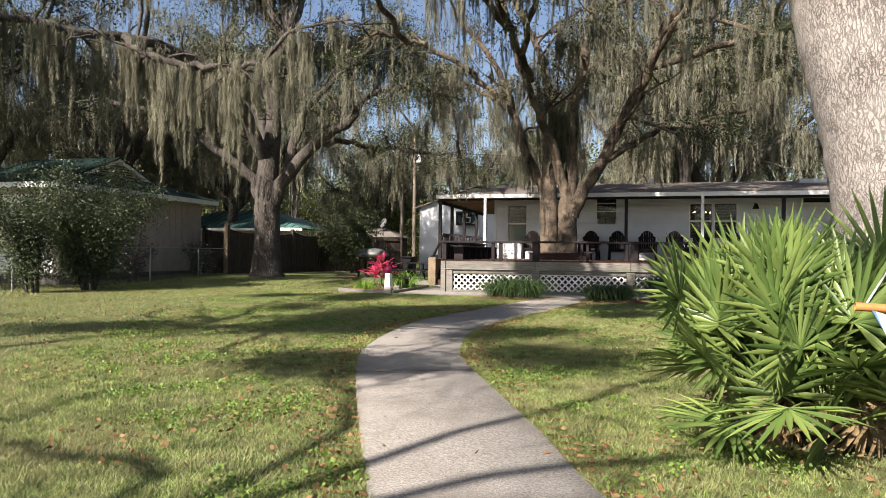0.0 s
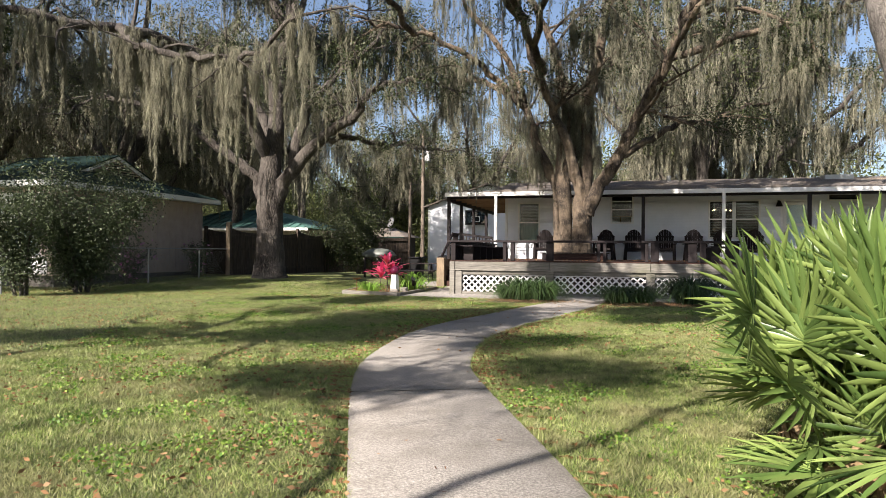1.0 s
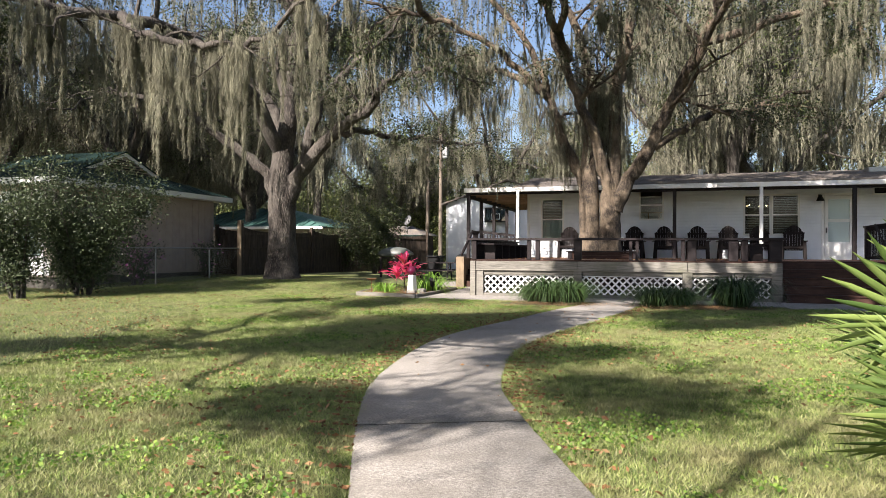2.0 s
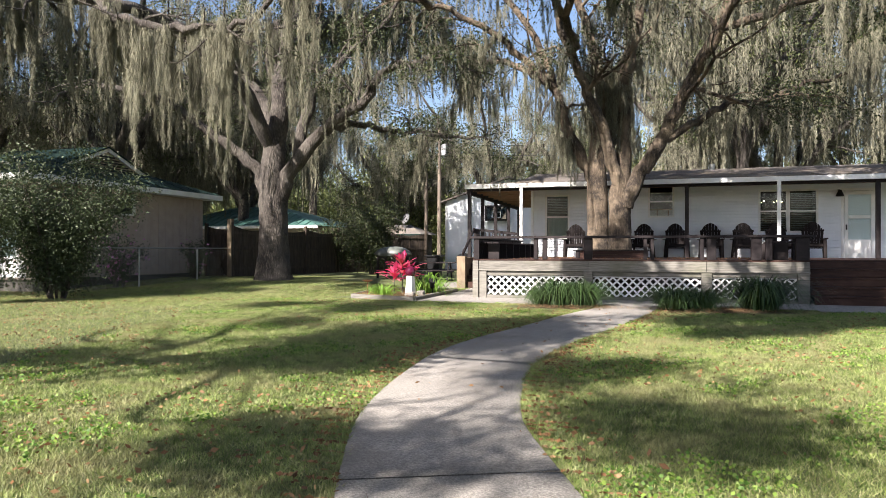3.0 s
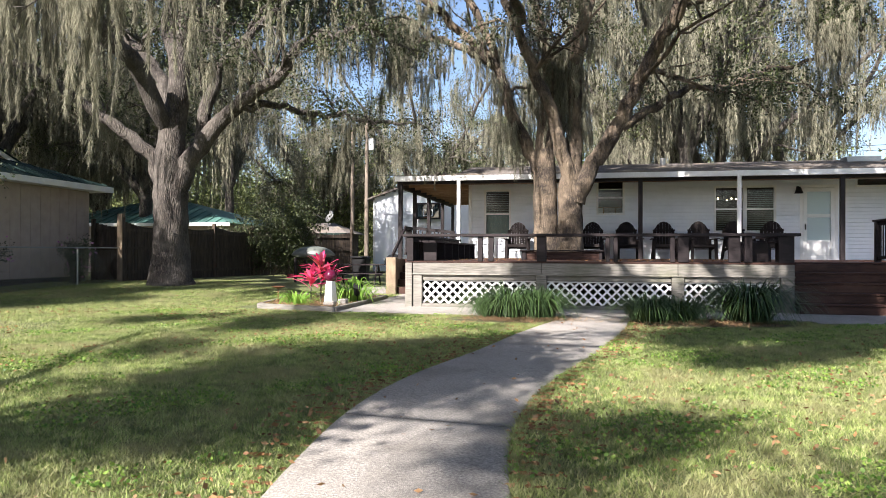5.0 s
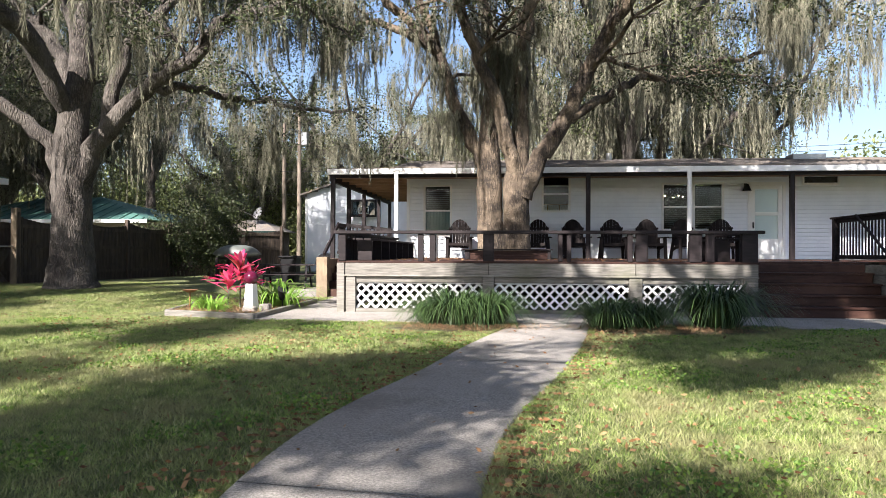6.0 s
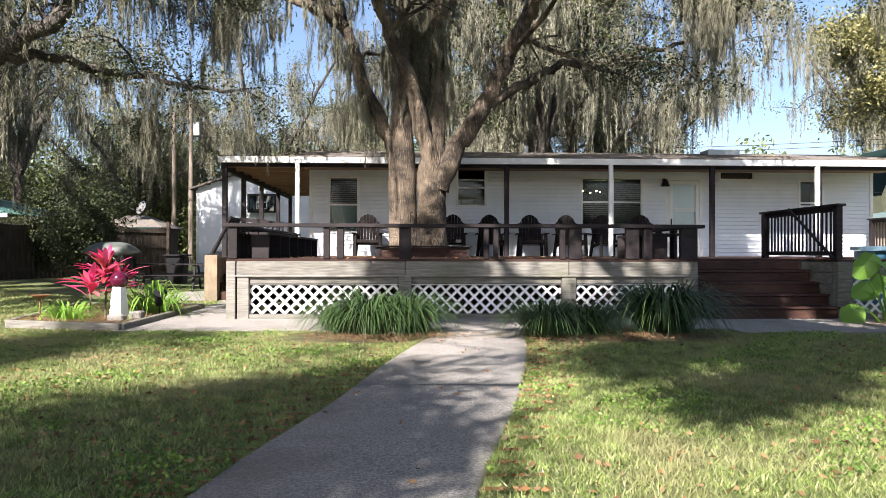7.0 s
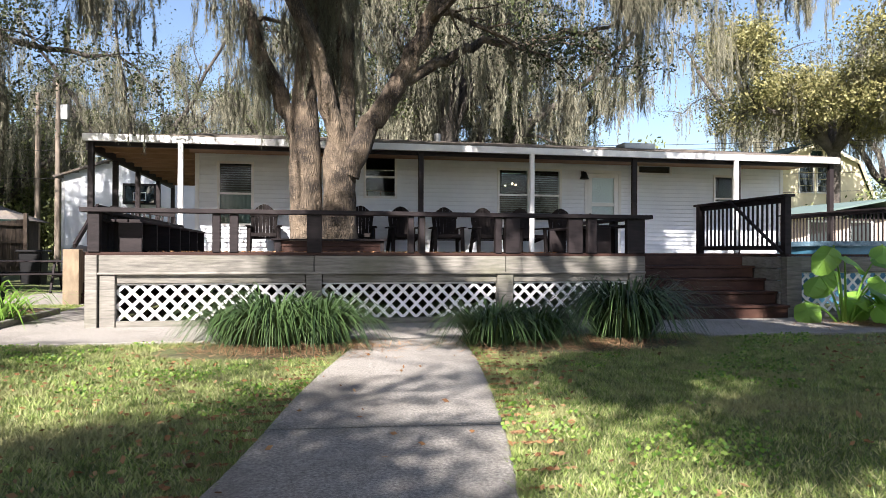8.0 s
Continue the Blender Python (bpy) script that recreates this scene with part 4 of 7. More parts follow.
# the big oak that grows through the deck: two stems joined low, great limbs rising from both
w = Wood(11)


def stem(wood, ctrl, radii, n=34, sides=20, rough=0.03):
    """A bole that runs on into its leading limb, its girth given at even steps."""
    wood.rods.append((curve_points(ctrl, n), np.interp(np.linspace(0, 1, n), np.linspace(0, 1, len(radii)), radii), sides, rough, wood.rng))


stem(w, [(-3.02, 24.6, 0.3), (-3.04, 24.6, 1.3), (-3.10, 24.6, 2.2), (-3.12, 24.6, 3.3), (-3.14, 24.65, 4.2), (-3.10, 24.75, 5.2), (-3.02, 24.85, 6.4), (-3.25, 24.95, 7.6), (-3.5, 25.0, 8.7)], [0.46, 0.38, 0.325, 0.31, 0.26, 0.20, 0.17, 0.15, 0.12])
stem(w, [(-2.42, 24.45, 0.3), (-2.44, 24.45, 1.3), (-2.43, 24.45, 2.3), (-2.44, 24.48, 3.1), (-2.36, 24.6, 4.0), (-2.33, 24.75, 4.8), (-2.33, 24.85, 5.7), (-2.32, 24.95, 6.6), (-2.2, 25.1, 7.6)], [0.46, 0.36, 0.33, 0.33, 0.24, 0.21, 0.205, 0.195, 0.17])
w.limb([(-3.14, 24.6, 3.3), (-3.36, 24.62, 3.85), (-3.66, 24.66, 4.45), (-3.92, 24.7, 5.05), (-4.16, 24.78, 5.75), (-4.4, 24.85, 6.4), (-4.8, 24.95, 7.6), (-5.6, 25.1, 9.0), (-6.8, 25.4, 10.5)], 0.20, 0.09, kids=0.9, kid_len=3.0, start=0.5, wander=0.035)
w.limb([(-2.46, 24.4, 2.9), (-2.52, 24.3, 3.6), (-2.72, 24.2, 4.4), (-2.98, 24.1, 5.2), (-3.24, 24.05, 5.9), (-3.6, 24.0, 6.8), (-4.1, 23.8, 8.1), (-4.7, 23.3, 10.4)], 0.22, 0.10, kids=0.9, kid_len=3.0, start=0.5, wander=0.035)
w.limb([(-2.32, 24.95, 6.6), (-2.05, 25.2, 8.0), (-1.75, 25.5, 9.8), (-1.5, 25.8, 11.8)], 0.19, 0.12, kids=0.9, kid_len=3.0, start=0.4, wander=0.035)
w.limb([(-3.02, 24.85, 6.3), (-3.3, 25.0, 7.8), (-3.8, 25.1, 9.4), (-4.6, 25.2, 11.0)], 0.16, 0.10, kids=0.9, kid_len=3.0, start=0.4, wander=0.035)
w.limb([(-2.28, 24.4, 2.75), (-2.02, 24.4, 3.45), (-1.62, 24.38, 4.05), (-1.2, 24.32, 4.75), (-0.72, 24.25, 5.75), (-0.3, 24.2, 6.6), (0.3, 24.1, 7.85), (0.75, 24.0, 9.0), (1.6, 23.7, 10.2)], 0.25, 0.13, n=28, kids=1.0, kid_len=3.0, start=0.45, wander=0.03)
w.limb([(-2.8, 24.8, 4.6), (-2.7, 25.6, 6.2), (-2.3, 26.8, 8.0), (-1.5, 28.6, 9.4)], 0.2, 0.08, kids=1.0, kid_len=2.8)
w.limb([(-1.1, 24.3, 4.7), (0.3, 25.0, 5.6), (2.2, 26.0, 6.2), (4.5, 27.0, 7.0)], 0.13, 0.05, sides=8, kids=1.2, kid_len=2.4)
w.limb([(0.4, 24.0, 7.8), (3.2, 24.8, 8.7), (5.2, 25.4, 9.2), (6.4, 25.8, 9.8)], 0.13, 0.05, sides=8, kids=1.4, kid_len=2.8)
w.limb([(-4.5, 24.85, 6.6), (-6.2, 24.2, 8.2), (-8.2, 23.4, 9.1), (-10.2, 22.6, 9.6)], 0.13, 0.05, sides=8, kids=1.3, kid_len=2.6)
w.limb([(-3.7, 23.9, 7.5), (-4.2, 22.0, 8.8), (-4.4, 19.8, 9.6), (-4.0, 17.5, 10.2)], 0.14, 0.05, sides=8, kids=1.3, kid_len=2.6)
w.limb([(-0.2, 24.1, 6.6), (0.8, 22.6, 8.4), (1.8, 20.8, 9.4), (2.4, 18.8, 10.0)], 0.13, 0.05, sides=8, kids=1.3, kid_len=2.6)
w.limb([(-4.5, 24.85, 6.6), (-6.3, 26.8, 8.0), (-7.8, 29.0, 8.7), (-9.0, 31.2, 9.2)], 0.14, 0.05, sides=8, kids=1.7, kid_len=2.8)
w.limb([(0.75, 24.0, 9.0), (2.6, 24.3, 9.4), (4.2, 24.7, 8.6), (5.3, 25.0, 7.4)], 0.10, 0.03, 14, 8, kids=2.6, kid_len=1.3, start=0.55)
w.limb([(0.75, 24.0, 9.0), (4.0, 23.6, 10.6), (7.4, 24.2, 9.8), (9.6, 25.0, 8.0)], 0.12, 0.03, 16, 8, kids=2.2, kid_len=1.4, start=0.6)
# High forward limbs added to put the porch wall and gutter in shade.
for ctrl in ([(-4.2, 22.0, 8.8), (-5.8, 19.4, 10.4), (-7.4, 17.2, 11.2)], [(-3.9, 22.9, 8.2), (-2.6, 19.8, 10.4), (-1.9, 16.9, 11.3)], [(-8.2, 23.4, 9.1), (-9.0, 20.2, 10.6), (-9.2, 17.6, 11.3)], [(-4.4, 19.8, 9.6), (-4.6, 17.6, 10.9), (-4.8, 16.2, 11.6)], [(1.8, 20.8, 9.4), (0.6, 18.4, 10.8), (0.2, 17.0, 11.4)]):
    w.limb(ctrl, 0.12, 0.05, 14, 8, kids=2.3, kid_len=2.5, start=0.3)
w.clear(lambda p: p[2] > 4.6 + 0.25 * abs(p[0] + 2.4) * (p[0] < -2.4) and not (p[1] < 24.9 and -5.2 < p[0] < 1.2 and p[2] < 6.9 + 0.25 * (24 - p[1])) and (p[1] > 23.5 or casts_shade(p)))
for pts in [rod[0] for rod in w.rods[:16] if len(rod[0]) > 12]:
    w.hooks += [p - (0, 0, 0.1) for p in pts if p[2] > 4.9] * 5
finish_tree(w, "oak_tree", (-2.65, 24.6, 0.25), "huge multi-stemmed oak growing through the deck, hung with moss", "oak_bark_warm", 66000, 0.085, 2300, 2.5, low=3.9, per=270, width=0.009)

# the old oak on the lawn, with a long limb reaching out over the grass
w = Wood(23)
stem(w, [(-14.15, 24.2, 0.1), (-14.15, 24.2, 0.6), (-14.15, 24.2, 1.2), (-14.15, 24.2, 2.2), (-14.18, 24.22, 3.2), (-14.22, 24.25, 4.2), (-14.15, 24.3, 5.2), (-13.98, 24.3, 6.2), (-14.05, 24.35, 7.2), (-14.4, 24.4, 8.2), (-14.3, 24.7, 9.6)], [0.84, 0.62, 0.53, 0.49, 0.485, 0.42, 0.36, 0.31, 0.27, 0.22, 0.15], 40, 24, 0.035)
w.limb([(-14.05, 24.35, 7.2), (-13.9, 24.5, 8.6), (-13.6, 24.7, 10.0), (-13.4, 25, 11.8)], 0.24, 0.13, kids=1.0, kid_len=3.0)
w.limb([(-13.98, 24.15, 2.9), (-13.62, 24.1, 3.85), (-12.95, 24.05, 4.68), (-12.15, 24.0, 5.42), (-11.35, 23.9, 6.0), (-10.5, 23.8, 6.38), (-10.12, 23.8, 7.05), (-9.45, 23.8, 7.4), (-7.8, 23.8, 7.6)], 0.30, 0.09, n=28, kids=1.1, kid_len=2.8, wander=0.04)
w.limb([(-13.95, 24.3, 3.4), (-13.38, 24.4, 4.7), (-13.05, 24.5, 6.05), (-12.8, 24.6, 7.0), (-12.1, 24.8, 7.75), (-11.55, 25.0, 8.4), (-10.4, 25.6, 9.6)], 0.23, 0.09, kids=1.1, kid_len=2.8, wander=0.04)
w.limb([(-14.35, 24.2, 3.2), (-14.85, 24.15, 4.3), (-15.65, 24.05, 4.98), (-16.45, 23.9, 5.5), (-17.6, 23.6, 6.45), (-18.9, 23.3, 7.05), (-20.8, 23.0, 7.4)], 0.23, 0.09, kids=1.1, kid_len=2.8, wander=0.04)
w.limb([(-14.3, 24.1, 5.2), (-14.6, 22.6, 6.9), (-14.9, 20.4, 7.8), (-15.2, 18.0, 8.0), (-16.0, 16.0, 7.7), (-17.5, 14.4, 7.9)], 0.28, 0.09, kids=1.1, kid_len=2.6)
w.limb([(-15.3, 17.4, 7.9), (-14.0, 16.4, 7.1), (-12.4, 16.0, 6.55), (-11.0, 15.9, 6.3), (-10.0, 15.8, 6.4), (-8.6, 15.8, 7.2)], 0.13, 0.05, sides=8, kids=1.5, kid_len=2.2)
w.limb([(-11.9, 23.9, 5.7), (-10.6, 24.8, 5.6), (-9.2, 25.4, 5.5), (-7.6, 26.0, 5.3)], 0.13, 0.05, sides=8, kids=1.4, kid_len=2.2)
w.limb([(-13.6, 24.5, 8.6), (-13.2, 26.6, 10.0), (-12.4, 28.8, 11.0), (-11.4, 31.5, 11.6), (-10.6, 33.2, 11.8)], 0.2, 0.08, kids=1.6, kid_len=2.8)
w.limb([(-13.8, 24.5, 8.2), (-14.6, 26.8, 9.8), (-14.8, 29.6, 10.8), (-14.0, 33.0, 11.6)], 0.2, 0.08, kids=1.6, kid_len=2.8)
w.limb([(-14.2, 24.3, 5.6), (-15.4, 24.9, 7.4), (-17.2, 25.6, 8.8), (-19.4, 26.4, 9.8)], 0.22, 0.08, kids=1.1, kid_len=2.8)
# Dense limb added to shade the garage front.
w.limb([(-13.6, 24.5, 8.6), (-13.8, 27.0, 10.2), (-13.9, 29.6, 11.0), (-13.2, 31.8, 11.4), (-11.8, 33.6, 11.2)], 0.2, 0.07, kids=4.2, kid_len=2.6)
# Upper crown added above the view, also to shade the garage.
for tip in ((-16.6, 26.2, 16.2), (-14.6, 25.2, 16.8), (-18.6, 26.6, 15.8), (-12.6, 26.4, 15.6), (-16.0, 23.6, 17.0)):
    w.limb([(-13.6, 24.6, 9.4), ((-13.6 + tip[0]) / 2, (24.8 + tip[1]) / 2, 12.8), tip], 0.16, 0.06, 14, 8, kids=5.0, kid_len=2.6, start=0.45)
w.clear(lambda p: not (p[1] < 24.6 and -16 < p[0] < -11.5 and p[2] < 6.5 and p[1] > 20) and not (p[1] < 20.5 and p[2] < 8.2))
finish_tree(w, "oak_tree", (-14.2, 24.2, 0.35), "broad old live oak on the lawn, draped in grey moss", "oak_bark", 130000, 0.085, 1700, 2.7, low=3.5, per=270, width=0.009)
# dense moss on the limb over the lawn
hooks = np.vstack([curve_points([(-15.3, 17.4, 7.9), (-14.0, 16.4, 7.1), (-12.4, 16.0, 6.55), (-11.0, 15.9, 6.3), (-10.0, 15.8, 6.4), (-8.6, 15.8, 7.2)], 40), curve_points([(-14.9, 20.4, 7.8), (-15.2, 18.0, 8.0), (-16.0, 16.0, 7.7), (-17.5, 14.4, 7.9)], 30)])
rg = np.random.default_rng(5)
at = hooks[rg.integers(0, len(hooks), 60)][rg.integers(0, 60, 230)] + rg.normal(0, 0.2, (230, 3)) * (1, 1, 0.6)
lawn_oak = bpy.data.objects["oak_tree.001"]
part("moss", strands_mesh("moss", at, 0.4 + 3.2 * rg.beta(1.2, 2.8, 230), rg, 0.007, 0.055, 1000), "moss", lawn_oak, "long pale sunlit moss on the reaching limb")

# the pale tree beside the palm, and a shade tree behind the start of the walk
w = Wood(31)
w.rods.append((curve_points([(2.5, 7.1, -0.1), (2.4, 7.1, 0.6), (2.3, 7.1, 1.6), (2.12, 7.1, 2.8), (1.84, 7.1, 4.0), (1.55, 7.0, 5.6)], 60), np.interp(np.linspace(0, 1, 60), [0, 0.1, 0.3, 0.7, 1], [0.85, 0.66, 0.60, 0.62, 0.52]), 40, 0.014, w.rng))
w.limb([(1.7, 7.0, 5.2), (1.0, 6.6, 6.8), (-0.2, 6.0, 8.2), (-1.8, 5.2, 9.2), (-4.0, 4.2, 9.8)], 0.36, 0.1, kids=0.8, kid_len=2.8)
w.limb([(1.7, 7.0, 5.2), (2.4, 7.6, 7.0), (3.4, 8.6, 8.6), (4.8, 10.0, 10.0)], 0.36, 0.1, kids=0.9, kid_len=2.8)
w.limb([(1.6, 7.0, 5.4), (1.4, 5.2, 7.4), (1.6, 3.0, 8.8), (2.0, 0.4, 9.6)], 0.3, 0.1, kids=0.2, kid_len=1.8)
# Limbs added above the view, aimed so their shade dapples deck and lawn.
for tip, lift in (((-2.5, 11.5), 11.5), ((0.5, 13.5), 11.2), ((3.4, 14.0), 11.0), ((-4.5, 8.0), 11.0), ((-7.6, 9.0), 11.4), ((-7.0, 12.2), 11.6), ((-4.6, 14.0), 11.8), ((-1.5, 15.5), 11.6), ((-5.5, 4.5), 10.8), ((-0.5, 9.5), 11.8), ((-7.6, 5.6), 11.2), ((-3.4, 2.2), 11.0)):
    w.limb([(1.6, 7.0, 5.4), ((1.6 * 2 + tip[0]) / 3, (7 * 2 + tip[1]) / 3, 7.6), ((1.6 + 2 * tip[0]) / 3, (7 + 2 * tip[1]) / 3, 9.4), (*tip, lift)], 0.22, 0.07, kids=1.0, kid_len=2.6)
w.clear(casts_shade)
finish_tree(w, "oak_tree", (2.5, 7.1, 0.1), "thick pale grey oak trunk beside the fan palm", "pale_bark", 130000, 0.16, 520, 1.6, low=9.0, spread=0.24)


def shade_tree(seed, x, y, height, reach, bole=0.32, thick=1.0):
    w = Wood(seed)
    g = float(ground_at(x, y))
    w.rods.append((curve_points([(x, y, g - 0.1), (x, y, g + 1.2), (x + 0.1, y, height * bole)], 14), np.interp(np.linspace(0, 1, 14), [0, 0.2, 1], [0.55 * thick, 0.36 * thick, 0.27 * thick]), 14, 0.03, w.rng))
    n = 6
    for k in range(n):
        a = k * 2 * np.pi / n + w.rng.uniform(-0.4, 0.4)
        c, s = np.cos(a), np.sin(a)
        q = reach * w.rng.uniform(0.75, 1.1)
        hh = height * w.rng.uniform(0.75, 1.0)
        w.limb([(x + 0.1, y, height * (bole - 0.04)), (x + c * q * 0.3, y + s * q * 0.3, height * (0.35 + 0.5 * bole)), (x + c * q * 0.65, y + s * q * 0.65, hh * 0.75), (x + c * q, y + s * q, hh)], 0.24 * thick, 0.07 * thick, 14, 8, kids=1.0, kid_len=2.8)
    return w


# Four oaks added out of view, placed only for the shade they throw.
for seed, x, y, h, q, bole, lv, ms, girth, lab in ((41, -10.4, 2.0, 12.0, 4.6, 0.55, 44000, 260, 0.4, "unseen moss-hung live oak added to shade the lawn"), (42, -6.4, -6.2, 13.0, 5.6, 0.58, 14000, 60, 0.3, "unseen slender live oak added to streak the walk with shade"), (43, -24.6, 14.2, 13.5, 7.2, 0.35, 80000, 900, 0.75, "unseen live oak added to shade the neighbouring house"), (44, -27.0, 8.6, 13.0, 6.8, 0.4, 60000, 300, 0.75, "unseen live oak added to shade the neighbouring house")):
    w = shade_tree(seed, x, y, h, q, bole, girth)
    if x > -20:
        w.clear(casts_shade)
    finish_tree(w, "oak_tree", (x, y, float(ground_at(x, y))), lab, "oak_bark", lv, 0.13, ms, 1.8)

# the tall oak beyond the pool
w = shade_tree(54, 33.0, 53.0, 18.0, 8.6, 0.5, 1.5)
w.clear(lambda p: p[2] > 10.2)
finish_tree(w, "oak_tree", (33.0, 53.0, 0.2), "tall sunlit oak beyond the pool, hung with tan moss", "oak_bark", 60000, 0.24, 1100, 3.6, "leaf_olive_lit", 8.8, 0.03, 90, 0.75, 0.10)

# woods behind the houses: three kinds, repeated
kinds = []
for seed, h, q, lv, ms in ((51, 15.0, 6.5, 28000, 330), (52, 18.0, 6.0, 28000, 260), (53, 12.0, 6.5, 26000, 330)):
    wd = shade_tree(seed, 0.0, 0.0, h, q)
    kinds.append((wd, lv, ms, h))
protos = []
for k, (wd, lv, ms, h) in enumerate(kinds):
    ob = thing("oak_tree", (0, 0, 0), "tall moss-draped oak in the woods behind the houses", "tree", "trees of the woods")
    part("trunk", tubes_mesh("trunk", wd.rods), "oak_bark", ob, "", True, True)
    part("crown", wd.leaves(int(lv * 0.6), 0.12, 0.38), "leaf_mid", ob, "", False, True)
    part("moss", wd.moss(int(ms * 3.6), 4.2, 0.024, 90, 0.075, 2.2), "moss", ob, "", False, True)
    protos.append(ob)
rg = np.random.default_rng(77)
spots = []
for row, (yy, step) in enumerate(((41, 10.5), (52, 12.0))):
    for x in np.arange(-52, 58, step):
        spots.append((x + rg.uniform(-2, 2) + row * 3, yy + rg.uniform(-2.5, 2.5)))
spots = [(x, y) for x, y in spots if not (-15 < x < -5 and y < 47) and not (-21 < x < -12 and y < 58) and not (13 < x < 22 and y < 70) and not (13 < x < 46 and y < 66) and not (-16 < x < -3 and y > 44)]
spots = [(x, y) for x, y in spots if not 20 < math.degrees(math.atan2(x + 3, y - 10)) < 38]
spots += [(-23, 36), (-27, 31), (-30, 25), (-26, 41), (-34, 18), (2.5, 38.5), (4.6, 41.5), (9.5, 47), (3.4, 47), (-23, 60), (-13.5, 57), (-7.5, 61), (-10, 67), (-22.5, 64), (2.5, 58), (-29, 36), (-34, 29), (-39, 23), (-31, 43), (-37, 38), (-44, 31)]
used = [False] * 3
for n, (x, y) in enumerate(spots):
    k = n % 3
    s = rg.uniform(0.85, 1.12)
    m = pose(x, y, float(ground_at(x, y)), 0, 0, rg.uniform(0, 360)) @ Matrix.Scale(s, 4)
    if not used[k]:
        protos[k].matrix_basis = m
        used[k] = True
    else:
        c = copy_thing(protos[k], pose(x, y, float(ground_at(x, y)), 0, 0, rg.uniform(0, 360)))
        c.scale = (s, s, s)

for x, y, s, a in ((47, 77, 1.75, 40), (60, 76, 1.7, 200)):
    c = copy_thing(protos[0], pose(x, y, 0.2, 0, 0, a))
    c.scale = (s, s, s)

# understorey and far treeline
rg = np.random.default_rng(9)


def bushes(count, x0, x1, y0, y1, top, per, size, name, label, mat):
    """A tangle of shrubs and saplings: leaves gathered in uneven clumps."""
    cx, cy = rg.uniform(x0, x1, count), rg.uniform(y0, y1, count)
    hz = top * rg.uniform(0.35, 1.0, count)
    c = np.repeat(np.stack([cx, cy, hz], 1), per, 0)
    d = rg.normal(size=(count * per, 3))
    d /= np.linalg.norm(d, axis=1, keepdims=True)
    r = rg.random(count * per)[:, None] ** 0.45
    rad = np.stack([0.25 * c[:, 2] + 0.6, 0.25 * c[:, 2] + 0.6, 0.5 * c[:, 2]], 1)
    at = np.stack([c[:, 0], c[:, 1], 0.5 * c[:, 2] + 0.2], 1) + d * r * rad + rg.normal(0, 0.15, (count * per, 3))
    ob = part(name, leaves_mesh(name, at, rg, size), mat)
    return tagged(ob, label, "shrubs", kind="stuff")


bushes(110, -62, 62, 62, 84, 12.0, 1500, 0.42, "far_woods", "dense sunlit woods beyond the houses", "leaf_far_lit")
bushes(40, -48, -17, 60, 74, 15.0, 1500, 0.32, "far_woods", "tall sunlit woods behind the poles", "leaf_far_lit")
bushes(26, -24, 2, 60, 74, 13.0, 1500, 0.32, "far_woods", "tall green woods beyond the garage", "leaf_far_lit")
# Unseen treeline, added to block the bright horizon mirrored in the windows.
bushes(90, -110, 110, -100, -70, 16.0, 900, 0.5, "far_woods", "dark unseen woods added for the panes to reflect", "leaf_mid")
bushes(46, -52, -8, 57, 66, 7.5, 1300, 0.24, "thicket", "green thicket behind the fence", "leaf_far_lit")
bushes(30, 12, 50, 46, 58, 6.0, 1200, 0.26, "thicket", "green thicket behind the pool", "leaf_far_lit")

# ---- fan palm, shrubs, garden plants ----


def frond_mesh(seed, blades=18, length=0.62, droop=0.25):
    """One fan: folded pointed blades spread from the end of a stalk that lies along +y."""
    rng = np.random.default_rng(seed)
    V, Q = [], []
    for k in range(blades):
        a = (k / (blades - 1) - 0.5) * radians(rng.uniform(215, 235))
        L = length * (0.72 + 0.28 * math.cos(a * 0.75)) * rng.uniform(0.9, 1.06)
        lift = rng.normal(0, 0.06)
        d = np.array([math.sin(a), math.cos(a), lift])
        s = np.array([math.cos(a), -math.sin(a), 0.0])
        base = len(V)
        for f, wd in ((0.0, 0.006), (0.4, 0.021), (0.75, 0.015), (1.0, 0.0012)):
            c = d * L * f + np.array([0, 0, -droop * L * f * f * rng.uniform(0.5, 1.1)])
            V += [c - s * wd + (0, 0, 0.012 * (f < 1)), c, c + s * wd + (0, 0, 0.012 * (f < 1))]
        for j in range(3):
            o = base + 3 * j
            Q += [(o, o + 1, o + 4, o + 3), (o + 1, o + 2, o + 5, o + 4)]
    return mesh_of("frond", V, Q)


palm = thing("fan_palm", (1.0, 4.75, 0.09), "bushy bright green fan palm with a few dead fronds", "palm")
fans = [frond_mesh(60 + k, 21 + k % 4, 0.50 + 0.03 * k, 0.03 + 0.03 * k) for k in range(6)]
for f in fans:
    f.materials.append(M["palm"])
dead = frond_mesh(80, 14, 0.42, 1.1)
dead.materials.append(M["palm_dead"])
rg = np.random.default_rng(12)
stalks = []
PALM = [(0.48, 4.75), (0.95, 4.6), (0.6, 5.25), (1.35, 5.0), (0.95, 5.4), (1.5, 5.5)]
